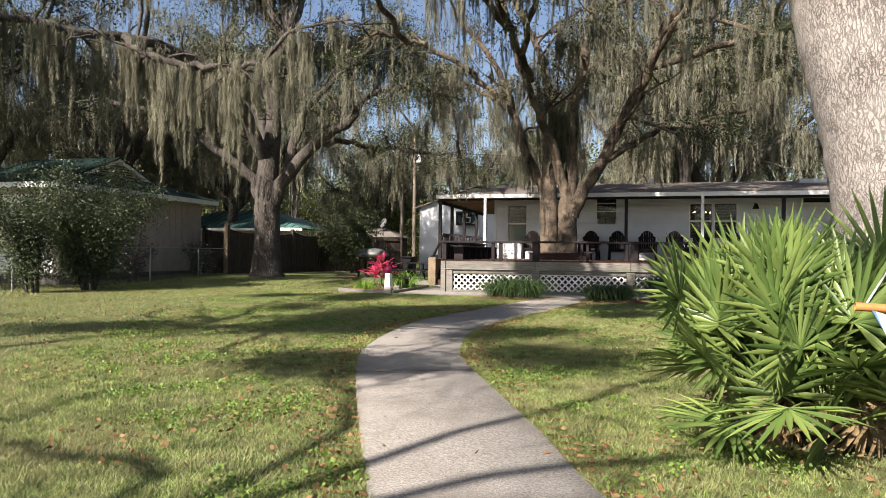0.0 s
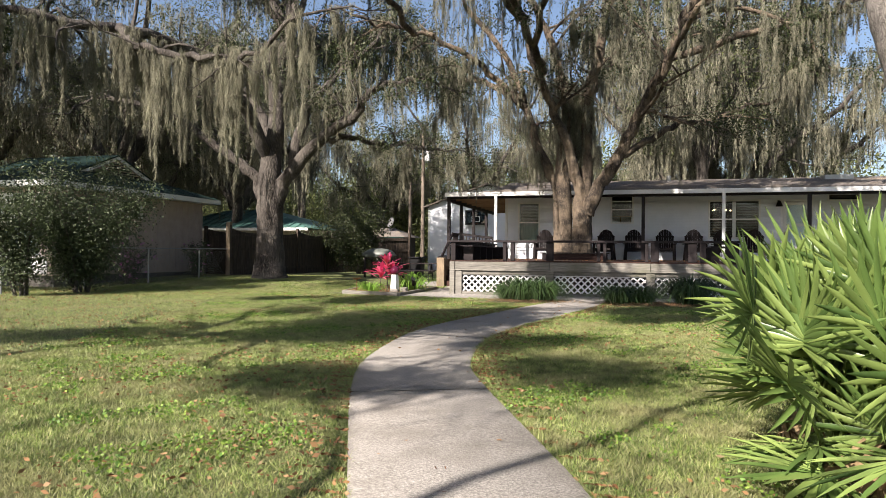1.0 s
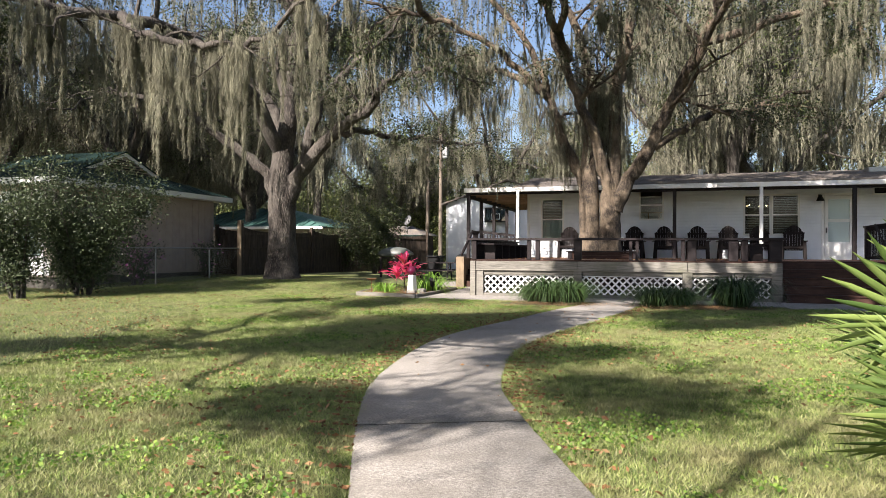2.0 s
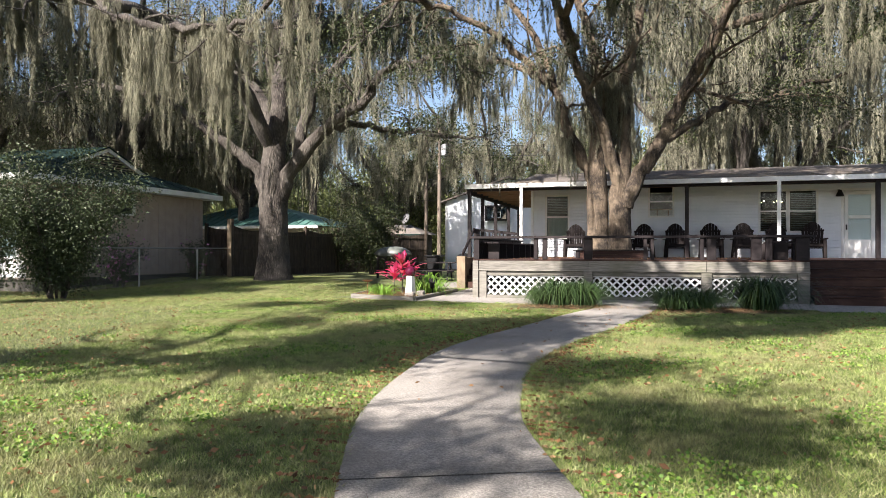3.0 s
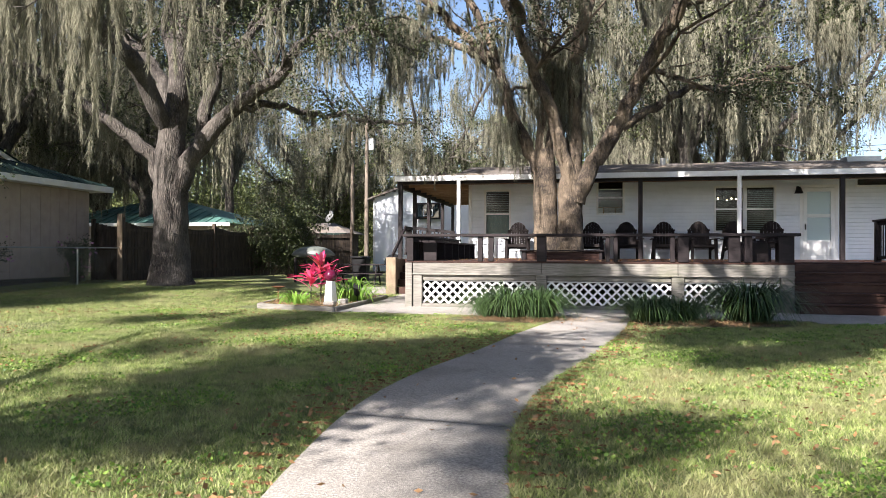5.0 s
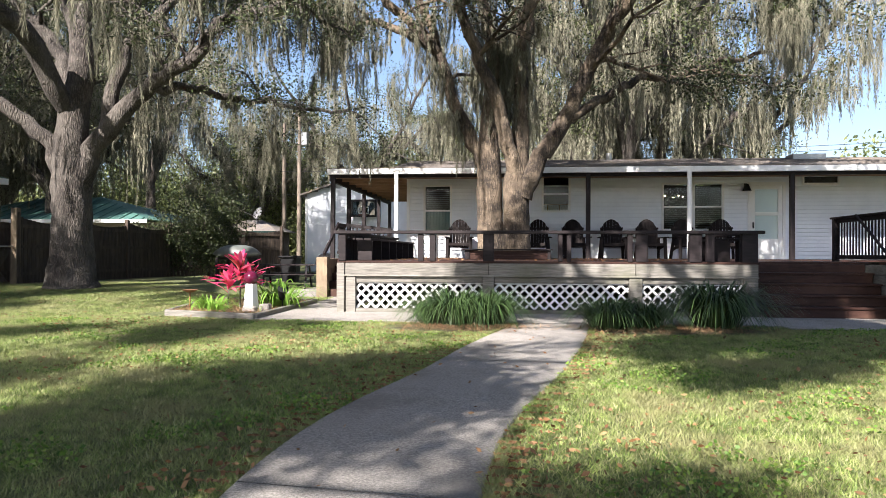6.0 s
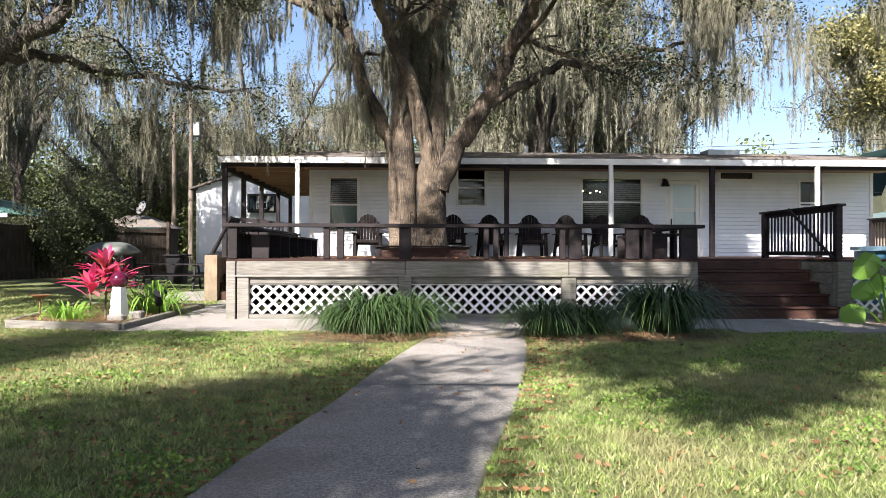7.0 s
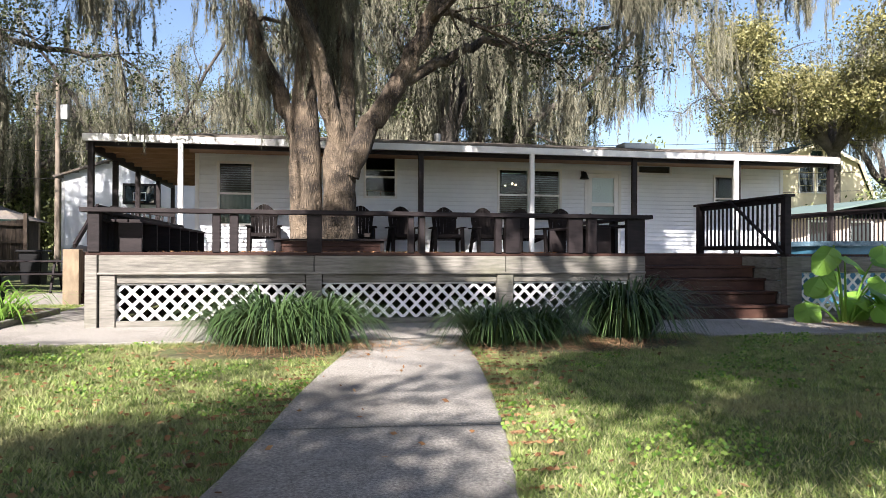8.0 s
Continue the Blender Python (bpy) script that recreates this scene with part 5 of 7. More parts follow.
for k in range(180):
    cx, cy = PALM[k % 6]
    az = rg.uniform(0, 2 * np.pi)
    el = radians(rg.uniform(5, 82)) if k % 2 else radians(rg.uniform(45, 86))
    L = rg.uniform(0.45, 0.98) * (0.72 + 0.45 * math.sin(el))
    a = np.array([cx, cy, 0.12 + rg.uniform(0, 0.25)])
    d = np.array([math.cos(az) * math.cos(el), math.sin(az) * math.cos(el), math.sin(el)])
    b = a + d * L + np.array([0, 0, -0.10 * L])
    stalks.append((curve_points([a, a + d * L * 0.55, b], 6), np.linspace(0.011, 0.007, 6), 5))
    fan = new("frond", fans[k % 6])
    fan.parent = palm
    fan.matrix_parent_inverse = Matrix.Translation(palm.location).inverted()
    q = Vector(d).to_track_quat("Y", "Z").to_matrix().to_4x4()
    fan.matrix_basis = Matrix.Translation(b) @ q @ pose(0, 0, 0, rg.uniform(-25, 20), rg.uniform(-70, 70), 0)
for rod in stalks:
    part("stalk", tubes_mesh("stalk", [rod]), "palm", palm)
for k in range(16):
    az = rg.uniform(np.pi * 0.85, np.pi * 2.1)
    fan = new("dead_frond", dead)
    fan.parent = palm
    fan.matrix_parent_inverse = Matrix.Translation(palm.location).inverted()
    cx, cy = PALM[k % 6]
    fan.matrix_basis = pose(cx + 0.25 * math.cos(az), cy + 0.25 * math.sin(az), rg.uniform(0.2, 0.42), rg.uniform(-75, -40), rg.uniform(-20, 20), math.degrees(az) - 90)


def strap_clump(name, x, y, count, length, label, mat="liriope", width=0.016, seed=1, up=0.5, category="plant"):
    """A grassy tuft of arching strap leaves."""
    rng = np.random.default_rng(seed)
    z0 = float(ground_at(x, y))
    az, el = rng.uniform(0, 2 * np.pi, count), rng.uniform(up, 1.45, count)
    L = length * rng.uniform(0.65, 1.15, count)
    r0 = rng.uniform(0, min(0.22 * length / 0.6, 0.34), count)
    droop = rng.uniform(0.55, 0.95, count)
    base = np.stack([x + r0 * np.cos(az), y + r0 * np.sin(az), np.full(count, z0)], 1)
    hd = np.stack([np.cos(az), np.sin(az), 0 * az], 1)
    sd = np.stack([-np.sin(az), np.cos(az), 0 * az], 1)
    V, steps = [], 6
    for k in range(steps):
        f = k / (steps - 1)
        p = base + hd * (np.cos(el) * L * f + 0.25 * L * f * f)[:, None]
        p[:, 2] += np.sin(el) * L * f - droop * L * f ** 3
        p[:, 2] = np.maximum(p[:, 2], z0 + 0.012)
        w_ = width * (1 - f) ** 0.6 + 0.002
        V += [p - sd * w_ * 0.5, p + sd * w_ * 0.5]
    V = np.stack(V, 1)
    ob = thing(name, (x, y, z0), label, category)
    q1 = np.array([[2 * k, 2 * k + 1, 2 * k + 3, 2 * k + 2] for k in range(steps - 1)])
    for leaf in V[:240]:
        part("leaf", mesh_of("leaf", leaf, q1), mat, ob)
    if count > 240:
        rest = np.arange(count - 240)[:, None] * 2 * steps
        Q = np.concatenate([rest + q1[k:k + 1] for k in range(steps - 1)])
        tagged(part("leaf_tuft", mesh_of("leaf_tuft", V[240:].reshape(-1, 3), Q), mat, ob), kind="stuff")
    return ob


for k, (x, y, n, L) in enumerate(((-3.40, 17.78, 460, 1.2), (-2.95, 17.9, 380, 1.12), (-3.7, 18.0, 280, 0.95), (-1.05, 17.6, 380, 0.95), (-0.55, 17.7, 300, 0.9), (0.62, 17.9, 620, 1.45))):
    strap_clump("lilyturf", x, y, n, L, "dense tuft of dark green strap leaves by the deck", width=0.024, seed=90 + k, up=0.95)


def leafy_shrub(name, x, y, h, r, leaves, size, label, stems=9, mat="shrub", seed=3, bloom=0, squash=0.5):
    rng = np.random.default_rng(seed)
    z0 = float(ground_at(x, y))
    ob = thing(name, (x, y, z0), label, "shrub")
    rods, tips = [], []
    for k in range(stems):
        a, q = rng.uniform(0, 2 * np.pi), r * rng.uniform(0.3, 1.0)
        c = curve_points([(x + 0.15 * math.cos(a), y + 0.15 * math.sin(a), z0 - 0.05), (x + 0.4 * q * math.cos(a), y + 0.4 * q * math.sin(a), z0 + h * 0.4), (x + q * math.cos(a), y + q * math.sin(a), z0 + h * rng.uniform(0.6, 1.0))], 9)
        rods.append((c, np.linspace(0.035, 0.008, 9), 5))
        for i in range(2, 9):
            for _ in range(3):
                d = rng.normal(size=3)
                d[2] = abs(d[2]) * 0.5
                e = c[i] + d / np.linalg.norm(d) * rng.uniform(0.2, 0.5) * r * 0.6
                rods.append((np.array([c[i], (c[i] + e) / 2 + (0, 0, 0.03), e]), [0.008, 0.006, 0.003], 4))
                tips += [e, (c[i] + e) / 2]
    tips = np.array(tips)
    part("framework", tubes_mesh("framework", rods), "oak_bark", ob, "", True)
    at = tips[rng.integers(0, len(tips), leaves)] + rng.normal(0, 0.13 * max(r, 0.6), (leaves, 3))
    at[:, 2] = np.maximum(at[:, 2], z0 + 0.08)
    part("leaves", leaves_mesh("leaves", at, rng, size, 0.5), mat, ob)
    if bloom:
        part("blossom", leaves_mesh("blossom", tips[rng.integers(0, len(tips), bloom)] + rng.normal(0, 0.12, (bloom, 3)), rng, 0.09, 0.9), "bloom", ob, "pale pink blooms")
    return ob


leafy_shrub("camellia", -15.6, 16.4, 3.4, 1.9, 30000, 0.075, "tall loose evergreen shrub before the chain-link fence", 12, seed=3)
leafy_shrub("camellia", -15.9, 14.7, 3.1, 1.3, 12000, 0.075, "thin leggy evergreen shrub before the chain-link fence", 8, seed=4)
leafy_shrub("azalea", -17.5, 20.6, 1.5, 0.8, 4000, 0.06, "azalea with pale pink blooms behind the fence", 9, seed=5, bloom=260)
leafy_shrub("azalea", -17.7, 24.6, 1.4, 0.7, 3500, 0.06, "azalea with a few pink blooms behind the fence", 9, seed=6, bloom=60)
leafy_shrub("dark_shrub", -13.2, 31.0, 3.0, 1.8, 11000, 0.10, "broad dark evergreen shrub against the wooden fence", 12, "leaf", seed=7)
leafy_shrub("dark_shrub", -16.0, 33.5, 2.6, 1.6, 7000, 0.10, "dark evergreen shrub beside the wooden fence", 10, "leaf", seed=8)


def heart_leaf(seed, L):
    """A broad heart-shaped leaf with a raised edge, hanging from its notch."""
    rng = np.random.default_rng(seed)
    bm = bmesh.new()
    out = []
    n = 26
    for k in range(n):
        a = 2 * np.pi * k / n
        r = 0.47 + 0.13 * math.cos(a) + 0.2 * max(0, math.cos(a)) ** 10 - 0.28 * max(0, math.cos(a + np.pi)) ** 6 + 0.02 * math.sin(7 * a)
        out.append(bm.verts.new((L * 0.85 * r * math.sin(a), L * r * math.cos(a) + 0.3 * L, 0.05 * L * math.sin(3 * a) - 0.16 * L * abs(math.sin(a)) + rng.normal(0, 0.008) - 0.1 * L * max(0, math.cos(a)))))
    mid = [bm.verts.new((0, L * f, 0.01 - 0.03 * f * L)) for f in (0.08, 0.32, 0.58)]
    for k in range(n):
        a = out[k].co.y / L
        j = 0 if a < 0.2 else 1 if a < 0.5 else 2
        a2 = out[(k + 1) % n].co.y / L
        j2 = 0 if a2 < 0.2 else 1 if a2 < 0.5 else 2
        if j == j2:
            bm.faces.new((out[k], out[(k + 1) % n], mid[j]))
        else:
            bm.faces.new((out[k], out[(k + 1) % n], mid[j2], mid[j]))
    me = bpy.data.meshes.new("leaf_blade")
    bm.to_mesh(me)
    bm.free()
    me.materials.append(M["ear"])
    return me


ears = [heart_leaf(k, 0.38 + 0.06 * k) for k in range(4)]
rg = np.random.default_rng(21)
for px, py, n in ((4.5, 18.9, 10), (5.15, 18.7, 9), (5.8, 18.85, 8)):
    ear = thing("elephant_ear", (px, py, 0.2), "elephant ear plant with big lime-green heart-shaped leaves", "plant", "plants by the pool deck")
    rods = []
    for k in range(n):
        az = rg.uniform(0, 2 * np.pi)
        hgt, out_ = 0.25 + 0.95 * (k + 0.5) / n + rg.uniform(-0.08, 0.08), rg.uniform(0.2, 0.55)
        tip = np.array([px + out_ * math.cos(az), py + out_ * math.sin(az), 0.2 + hgt])
        part("stalk", tubes_mesh("stalk", [(curve_points([(px + 0.05 * math.cos(az), py + 0.05 * math.sin(az), 0.15), (px + 0.5 * out_ * math.cos(az), py + 0.5 * out_ * math.sin(az), 0.2 + hgt * 0.6), tip], 8), np.linspace(0.022, 0.01, 8), 6)]), "ear", ear, "", True)
        b = new("leaf_blade", ears[k % 4])
        b.parent = ear
        b.matrix_parent_inverse = Matrix.Translation(ear.location).inverted()
        b.matrix_basis = pose(*tip, 0, 0, 180 + 0.35 * (math.degrees(az) % 360 - 270) + rg.uniform(-35, 35)) @ pose(0, 0, 0, rg.uniform(-62, -18), rg.uniform(-30, 30), 0)

# ---- the raised bed ----
bed = thing("flower_bed", (-7.9, 20.3, 0.2), "small flower bed edged with weathered timbers and filled with straw mulch", "flower bed")
corners = [(-8.78, 18.92), (-6.9, 18.32), (-6.95, 22.2), (-9.5, 22.6)]
for k, (a, b) in enumerate(zip(corners, corners[1:] + corners[:1])):
    part("edging_timber", beam((*a, 0.245), (*b, 0.245), 0.09, 0.12, 0.01), "grey_wood", bed)
bm = bmesh.new()
v = [bm.verts.new((*c, 0.262)) for c in corners]
bm.faces.new(v)
bmesh.ops.subdivide_edges(bm, edges=bm.edges[:], cuts=14, use_grid_fill=True)
for q in bm.verts:
    q.co.z += 0.02 * noise.noise(q.co * 4)
part("mulch", bm, "soil", bed)
rg = np.random.default_rng(8)


def straw(name, n, sampler, z, label, parent=None):
    p = np.array([sampler() for _ in range(n)])
    a = rg.uniform(0, np.pi, n)
    d = np.stack([np.cos(a), np.sin(a), rg.normal(0, 0.18, n)], 1) * rg.uniform(0.05, 0.11, n)[:, None]
    s = np.stack([-np.sin(a), np.cos(a), 0 * a], 1) * 0.004
    c = np.stack([p[:, 0], p[:, 1], z + rg.uniform(0.0, 0.03, n)], 1)
    V = np.stack([c - d - s, c - d + s, c + d + s, c + d - s], 1).reshape(-1, 3)
    ob = part(name, mesh_of(name, V, np.arange(4 * n).reshape(-1, 4)), "straw", parent, label)
    return ob


def in_bed():
    u, t = rg.random(), rg.random()
    a = np.array(corners[0]) * (1 - u) + np.array(corners[1]) * u
    b = np.array(corners[3]) * (1 - u) + np.array(corners[2]) * u
    return a * (1 - t) + b * t


straw("straw", 3500, in_bed, 0.275, "", bed)


def patch_mulch(x, y, rx, ry, n):
    bm = bmesh.new()
    bmesh.ops.create_circle(bm, cap_ends=True, segments=28, radius=1)
    bmesh.ops.poke(bm, faces=bm.faces[:])
    for q in bm.verts:
        edge = q.co.length > 0.5
        k = 1 + 0.12 * math.sin(5 * math.atan2(q.co.y, q.co.x) + x)
        q.co = Vector((x + q.co.x * rx * k, y + q.co.y * ry * k, (0.192 if edge else 0.25)))
    ob = part("mulch_bed", bm, "soil")
    tagged(ob, "patch of rust-brown pine straw under the strap-leaf tufts", "mulch")

    def inside():
        a, r = rg.uniform(0, 2 * np.pi), abs(rg.normal(0, 0.5))
        return (x + rx * r * math.cos(a), y + ry * r * math.sin(a))
    straw("straw", n, inside, 0.222, "", ob)


patch_mulch(-3.25, 17.55, 1.1, 0.7, 3600)
patch_mulch(-0.2, 17.5, 1.3, 0.65, 3600)
patch_mulch(5.2, 18.6, 1.5, 0.7, 2200)

ti = thing("ti_plant", (-7.75, 19.75, 0.26), "ti plant with bright magenta-red leaves", "plant")
rods, V, Q = [], [], []
rg = np.random.default_rng(33)
for (bx, by), hgt, n in (((-7.74, 19.75), 0.85, 34), ((-7.92, 19.62), 0.58, 24), ((-7.60, 19.9), 0.66, 18)):
    rods.append((np.array([(bx, by, 0.2), (bx + 0.02, by, 0.26 + hgt)]), [0.016, 0.012], 7))
    for k in range(n):
        az, el = rg.uniform(0, 2 * np.pi), radians(rg.uniform(5, 85))
        L = rg.uniform(0.34, 0.62)
        d = np.array([math.cos(az) * math.cos(el), math.sin(az) * math.cos(el), math.sin(el)])
        s = np.array([-math.sin(az), math.cos(az), 0.0])
        o = np.array([bx, by, 0.26 + hgt * rg.uniform(0.55, 1.0)])
        base = len(V)
        for f, wd in ((0, 0.008), (0.3, 0.04), (0.6, 0.045), (0.85, 0.025), (1, 0.002)):
            c = o + d * L * f - np.array([0, 0, 0.28 * L * f * f])
            V += [c - s * wd + (0, 0, 0.012), c, c + s * wd + (0, 0, 0.012)]
        for j in range(4):
            q = base + 3 * j
            Q += [(q, q + 1, q + 4, q + 3), (q + 1, q + 2, q + 5, q + 4)]
part("stem", tubes_mesh("stem", rods), "oak_bark", ti)
part("leaves", mesh_of("leaves", V, Q), "ti", ti)
strap_clump("spider_lily", -8.15, 19.4, 110, 0.75, "green strap-leaved lily in the flower bed", "ear", 0.028, 5, 0.8)
strap_clump("spider_lily", -7.25, 20.5, 80, 1.25, "green strap-leaved lily in the flower bed", "ear", 0.05, 6, 0.85)
strap_clump("ground_plant", -7.2, 21.4, 90, 0.25, "low green plant in the mulch", "ear", 0.03, 7)

ped = thing("garden_ornament", (-7.42, 19.5, 0.26), "white tapered pedestal with a dark red glass gazing ball", "ornament")
bm = bmesh.new()
bmesh.ops.create_cone(bm, cap_ends=True, segments=4, radius1=0.15, radius2=0.105, depth=0.46, matrix=pose(-7.42, 19.5, 0.53, 0, 0, 30))
bmesh.ops.bevel(bm, geom=bm.edges[:], offset=0.01, segments=1, affect="EDGES")
part("pedestal", bm, "white", ped)
M["ball"] = plain("red_glass", (0.07, 0.006, 0.022), 0.12)
bm = bmesh.new()
bmesh.ops.create_uvsphere(bm, u_segments=24, v_segments=14, radius=0.135, matrix=pose(-7.42, 19.5, 0.87))
part("ball", bm, "ball", ped, "dark red glass ball", True)
stone = thing("stone_block", (-7.3, 19.15, 0.26), "pair of rough grey garden stones", "stone")
part("block", box(-7.42, -7.18, 19.05, 19.22, 0.26, 0.36, 0.02), "concrete", stone)
part("block", box(-7.16, -6.98, 19.2, 19.4, 0.26, 0.40, 0.02), "concrete", stone)
spot = thing("spotlight", (-7.05, 20.2, 0.26), "black garden spotlight on a stake", "lamp")
part("stake", box(-7.06, -7.04, 20.19, 20.21, 0.2, 0.42, 0.002), "black", spot)
bm = bmesh.new()
bmesh.ops.create_cone(bm, cap_ends=True, segments=16, radius1=0.06, radius2=0.11, depth=0.26, matrix=pose(-7.05, 20.2, 0.54, 35, 20, 0))
part("lamp_head", bm, "black", spot)
dish = thing("bird_feeder", (-8.55, 19.35, 0.26), "small rusty dish on a thin stake", "bird feeder")
part("stake", box(-8.558, -8.542, 19.342, 19.358, 0.2, 0.60, 0), "rust", dish)
bm = bmesh.new()
bmesh.ops.create_cone(bm, cap_ends=True, segments=18, radius1=0.05, radius2=0.15, depth=0.05, matrix=pose(-8.55, 19.35, 0.62))
part("dish", bm, "rust", dish)

# ---- side steps, patio things ----
side = thing("side_steps", (-6.7, 24.9, 0.2), "dark wooden steps with a weathered timber cheek at the deck's side", "stairs")
for k in range(4):
    part("plank", box(-7.36, -7.29, 24.40, 25.65, 0.22 + 0.245 * k, 0.22 + 0.245 * k + 0.238), "old_post", side)
part("post", box(-7.50, -7.22, 24.16, 24.39, 0.2, 1.24), "old_post", side)
for k in range(5):
    y0 = 24.3 + 0.28 * k
    part("step", box(-7.27, -5.88, y0, y0 + 0.31 if k < 4 else 26.4, 0.22 + 0.196 * k, 0.22 + 0.196 * (k + 1), 0.01), "red_wood", side)
stair_rail = thing("stair_rail", (-7.6, 25.3, 0.2), "dark picket stair rail rising from the patio", "railing")
part("rail", beam((-7.33, 24.25, 1.3), (-7.33, 25.75, 2.15), 0.05, 0.1), "dark_wood", stair_rail)
part("rail", beam((-7.33, 25.75, 2.12), (-7.33, 26.55, 2.12), 0.05, 0.1), "dark_wood", stair_rail)
part("rail", beam((-7.33, 25.7, 1.35), (-7.33, 26.55, 1.35), 0.05, 0.08), "dark_wood", stair_rail)
for k in range(6):
    y = 25.8 + 0.13 * k
    part("picket", box(-7.35, -7.31, y, y + 0.04, 1.32, 2.1, 0.002), "dark_wood", stair_rail)
back_rail = thing("railing", (-5.95, 26.0, 1.2), "dark picket rail beside the porch", "railing")
part("rail", beam((-7.3, 26.5, 2.15), (-5.95, 26.5, 2.0), 0.05, 0.09), "dark_wood", back_rail)
for k in range(11):
    x = -7.25 + 0.127 * k
    part("picket", box(x, x + 0.04, 26.49, 26.515, 1.21, 2.1 - 0.09 * (x + 7.45), 0.002), "dark_wood", back_rail)

table = thing("picnic_table", (-9.65, 28.4, 0.22), "dark weathered wooden picnic table with fixed benches", "table")
tm = pose(-9.65, 28.4, 0.22, 0, 0, 8)
for k in range(5):
    part("top_plank", box(-0.92, 0.92, -0.37 + 0.15 * k, -0.37 + 0.142 * (k + 1), 0.72, 0.76, 0.005, tm), "dark_wood", table)
for s in (-1, 1):
    for k in range(2):
        part("bench_plank", box(-0.92, 0.92, s * 0.68 - 0.13 + 0.14 * k, s * 0.68 - 0.005 + 0.14 * k, 0.43, 0.465, 0.005, tm), "dark_wood", table)
    for e in (-0.65, 0.65):
        part("leg", (lambda bm: bm)(beam(tm @ Vector((e, s * 0.72, 0)), tm @ Vector((e, s * 0.22, 0.72)), 0.045, 0.1)), "dark_wood", table)
for e in (-0.65, 0.65):
    part("cross_bar", box(e + 0.03, e + 0.07, -0.78, 0.78, 0.36, 0.43, 0.004, tm), "dark_wood", table)

boat = thing("canoe", (-11.0, 27.6, 1.15), "grey-green canoe turned over on a dark rack", "canoe")
bm = bmesh.new()
n, rings = 18, []
for k in range(n + 1):
    f = k / n * 2 - 1
    wd = 0.36 * (1 - abs(f) ** 2.6) + 0.004
    hh = 0.33 * (1 - abs(f) ** 3) + 0.03
    rings.append([bm.verts.new((-11.0 + 0.78 * f, 27.6 + wd * math.cos(a), 1.22 + 0.06 * abs(f) ** 3 + hh * math.sin(a))) for a in np.linspace(0, np.pi, 9)])
for k in range(n):
    for j in range(8):
        bm.faces.new((rings[k][j], rings[k][j + 1], rings[k + 1][j + 1], rings[k + 1][j]))
hull = part("hull", bm, "grey_green", boat, "", True)
sol = hull.modifiers.new("thick", "SOLIDIFY")
sol.thickness = 0.02
for s in (-0.45, 0.45):
    part("rack_bar", box(-11.0 + s - 0.04, -11.0 + s + 0.04, 27.15, 28.05, 1.12, 1.19), "dark_wood", boat)
    for q in (27.18, 28.0):
        part("rack_leg", box(-11.0 + s - 0.04, -11.0 + s + 0.04, q - 0.04, q + 0.04, 0.3, 1.12), "dark_wood", boat)

can = thing("trash_can", (-10.4, 31.0, 0.22), "black plastic wheeled rubbish bin", "bin")
bm = bmesh.new()
bmesh.ops.create_cone(bm, cap_ends=True, segments=4, radius1=0.34, radius2=0.42, depth=0.92, matrix=pose(-10.4, 31.0, 0.70, 0, 0, 45))
bmesh.ops.bevel(bm, geom=bm.edges[:], offset=0.03, segments=2, affect="EDGES")
part("bin_body", bm, "black", can)
part("lid", box(-10.74, -10.06, 30.64, 31.36, 1.165, 1.23, 0.02), "black", can)
grill = thing("grill", (-7.95, 26.6, 0.22), "black kettle grill on thin legs", "grill")
bm = bmesh.new()
bmesh.ops.create_uvsphere(bm, u_segments=20, v_segments=12, radius=0.30, matrix=pose(-8.0, 26.9, 1.08) @ Matrix.Diagonal((1, 1, 0.85, 1)))
part("kettle", bm, "black", grill, "", True)
for k in range(3):
    a = k * 2.094
    part("leg", beam((-8.0 + 0.3 * math.cos(a), 26.9 + 0.3 * math.sin(a), 0.22), (-8.0 + 0.15 * math.cos(a), 26.9 + 0.15 * math.sin(a), 0.9), 0.025, 0.025), "black", grill)

hut = thing("shed", (-14.6, 38.5, 0.4), "low wooden garden hut with a hipped shingle roof", "shed")
part("wall", box(-15.9, -13.3, 37.3, 39.7, 0.3, 2.35), "fence_wood", hut)
bm = bmesh.new()
v = [bm.verts.new(p) for p in ((-16.2, 37.0, 2.3), (-13.0, 37.0, 2.3), (-13.0, 40.0, 2.3), (-16.2, 40.0, 2.3), (-15.0, 38.5, 2.85), (-14.2, 38.5, 2.85))]
for f in ((0, 1, 5, 4), (1, 2, 5), (2, 3, 4, 5), (3, 0, 4), (3, 2, 1, 0)):
    bm.faces.new([v[i] for i in f])
part("roof", bm, "shingle", hut)
part("eave_board", box(-16.2, -13.0, 36.97, 37.0, 2.18, 2.30), "green_roof", hut)
for k in range(9):
    part("board", box(-15.9 + 0.289 * k, -15.9 + 0.289 * k + 0.27, 37.26, 37.3, 0.35, 1.75, 0.006), "fence_wood", hut)
sat = thing("satellite_dish", (-14.3, 38.0, 2.6), "grey satellite dish on the hut roof", "satellite dish")
part("mast", box(-14.33, -14.27, 37.97, 38.03, 2.5, 3.05, 0.004), "dish", sat)
bm = bmesh.new()
bmesh.ops.create_uvsphere(bm, u_segments=20, v_segments=10, radius=0.30, matrix=pose(-14.2, 37.85, 3.15, 68, 0, -35) @ Matrix.Diagonal((1, 1, 0.18, 1)))
part("reflector", bm, "dish", sat, "", True)
part("feed_arm", beam((-14.25, 37.95, 2.95), (-14.75, 37.6, 3.2), 0.03, 0.03), "dish", sat)

# ---- white garage with a basketball board ----
garage = thing("garage", (-9.5, 43, 0.3), "white lap-sided garage with a gabled front", "garage")
bm = bmesh.new()
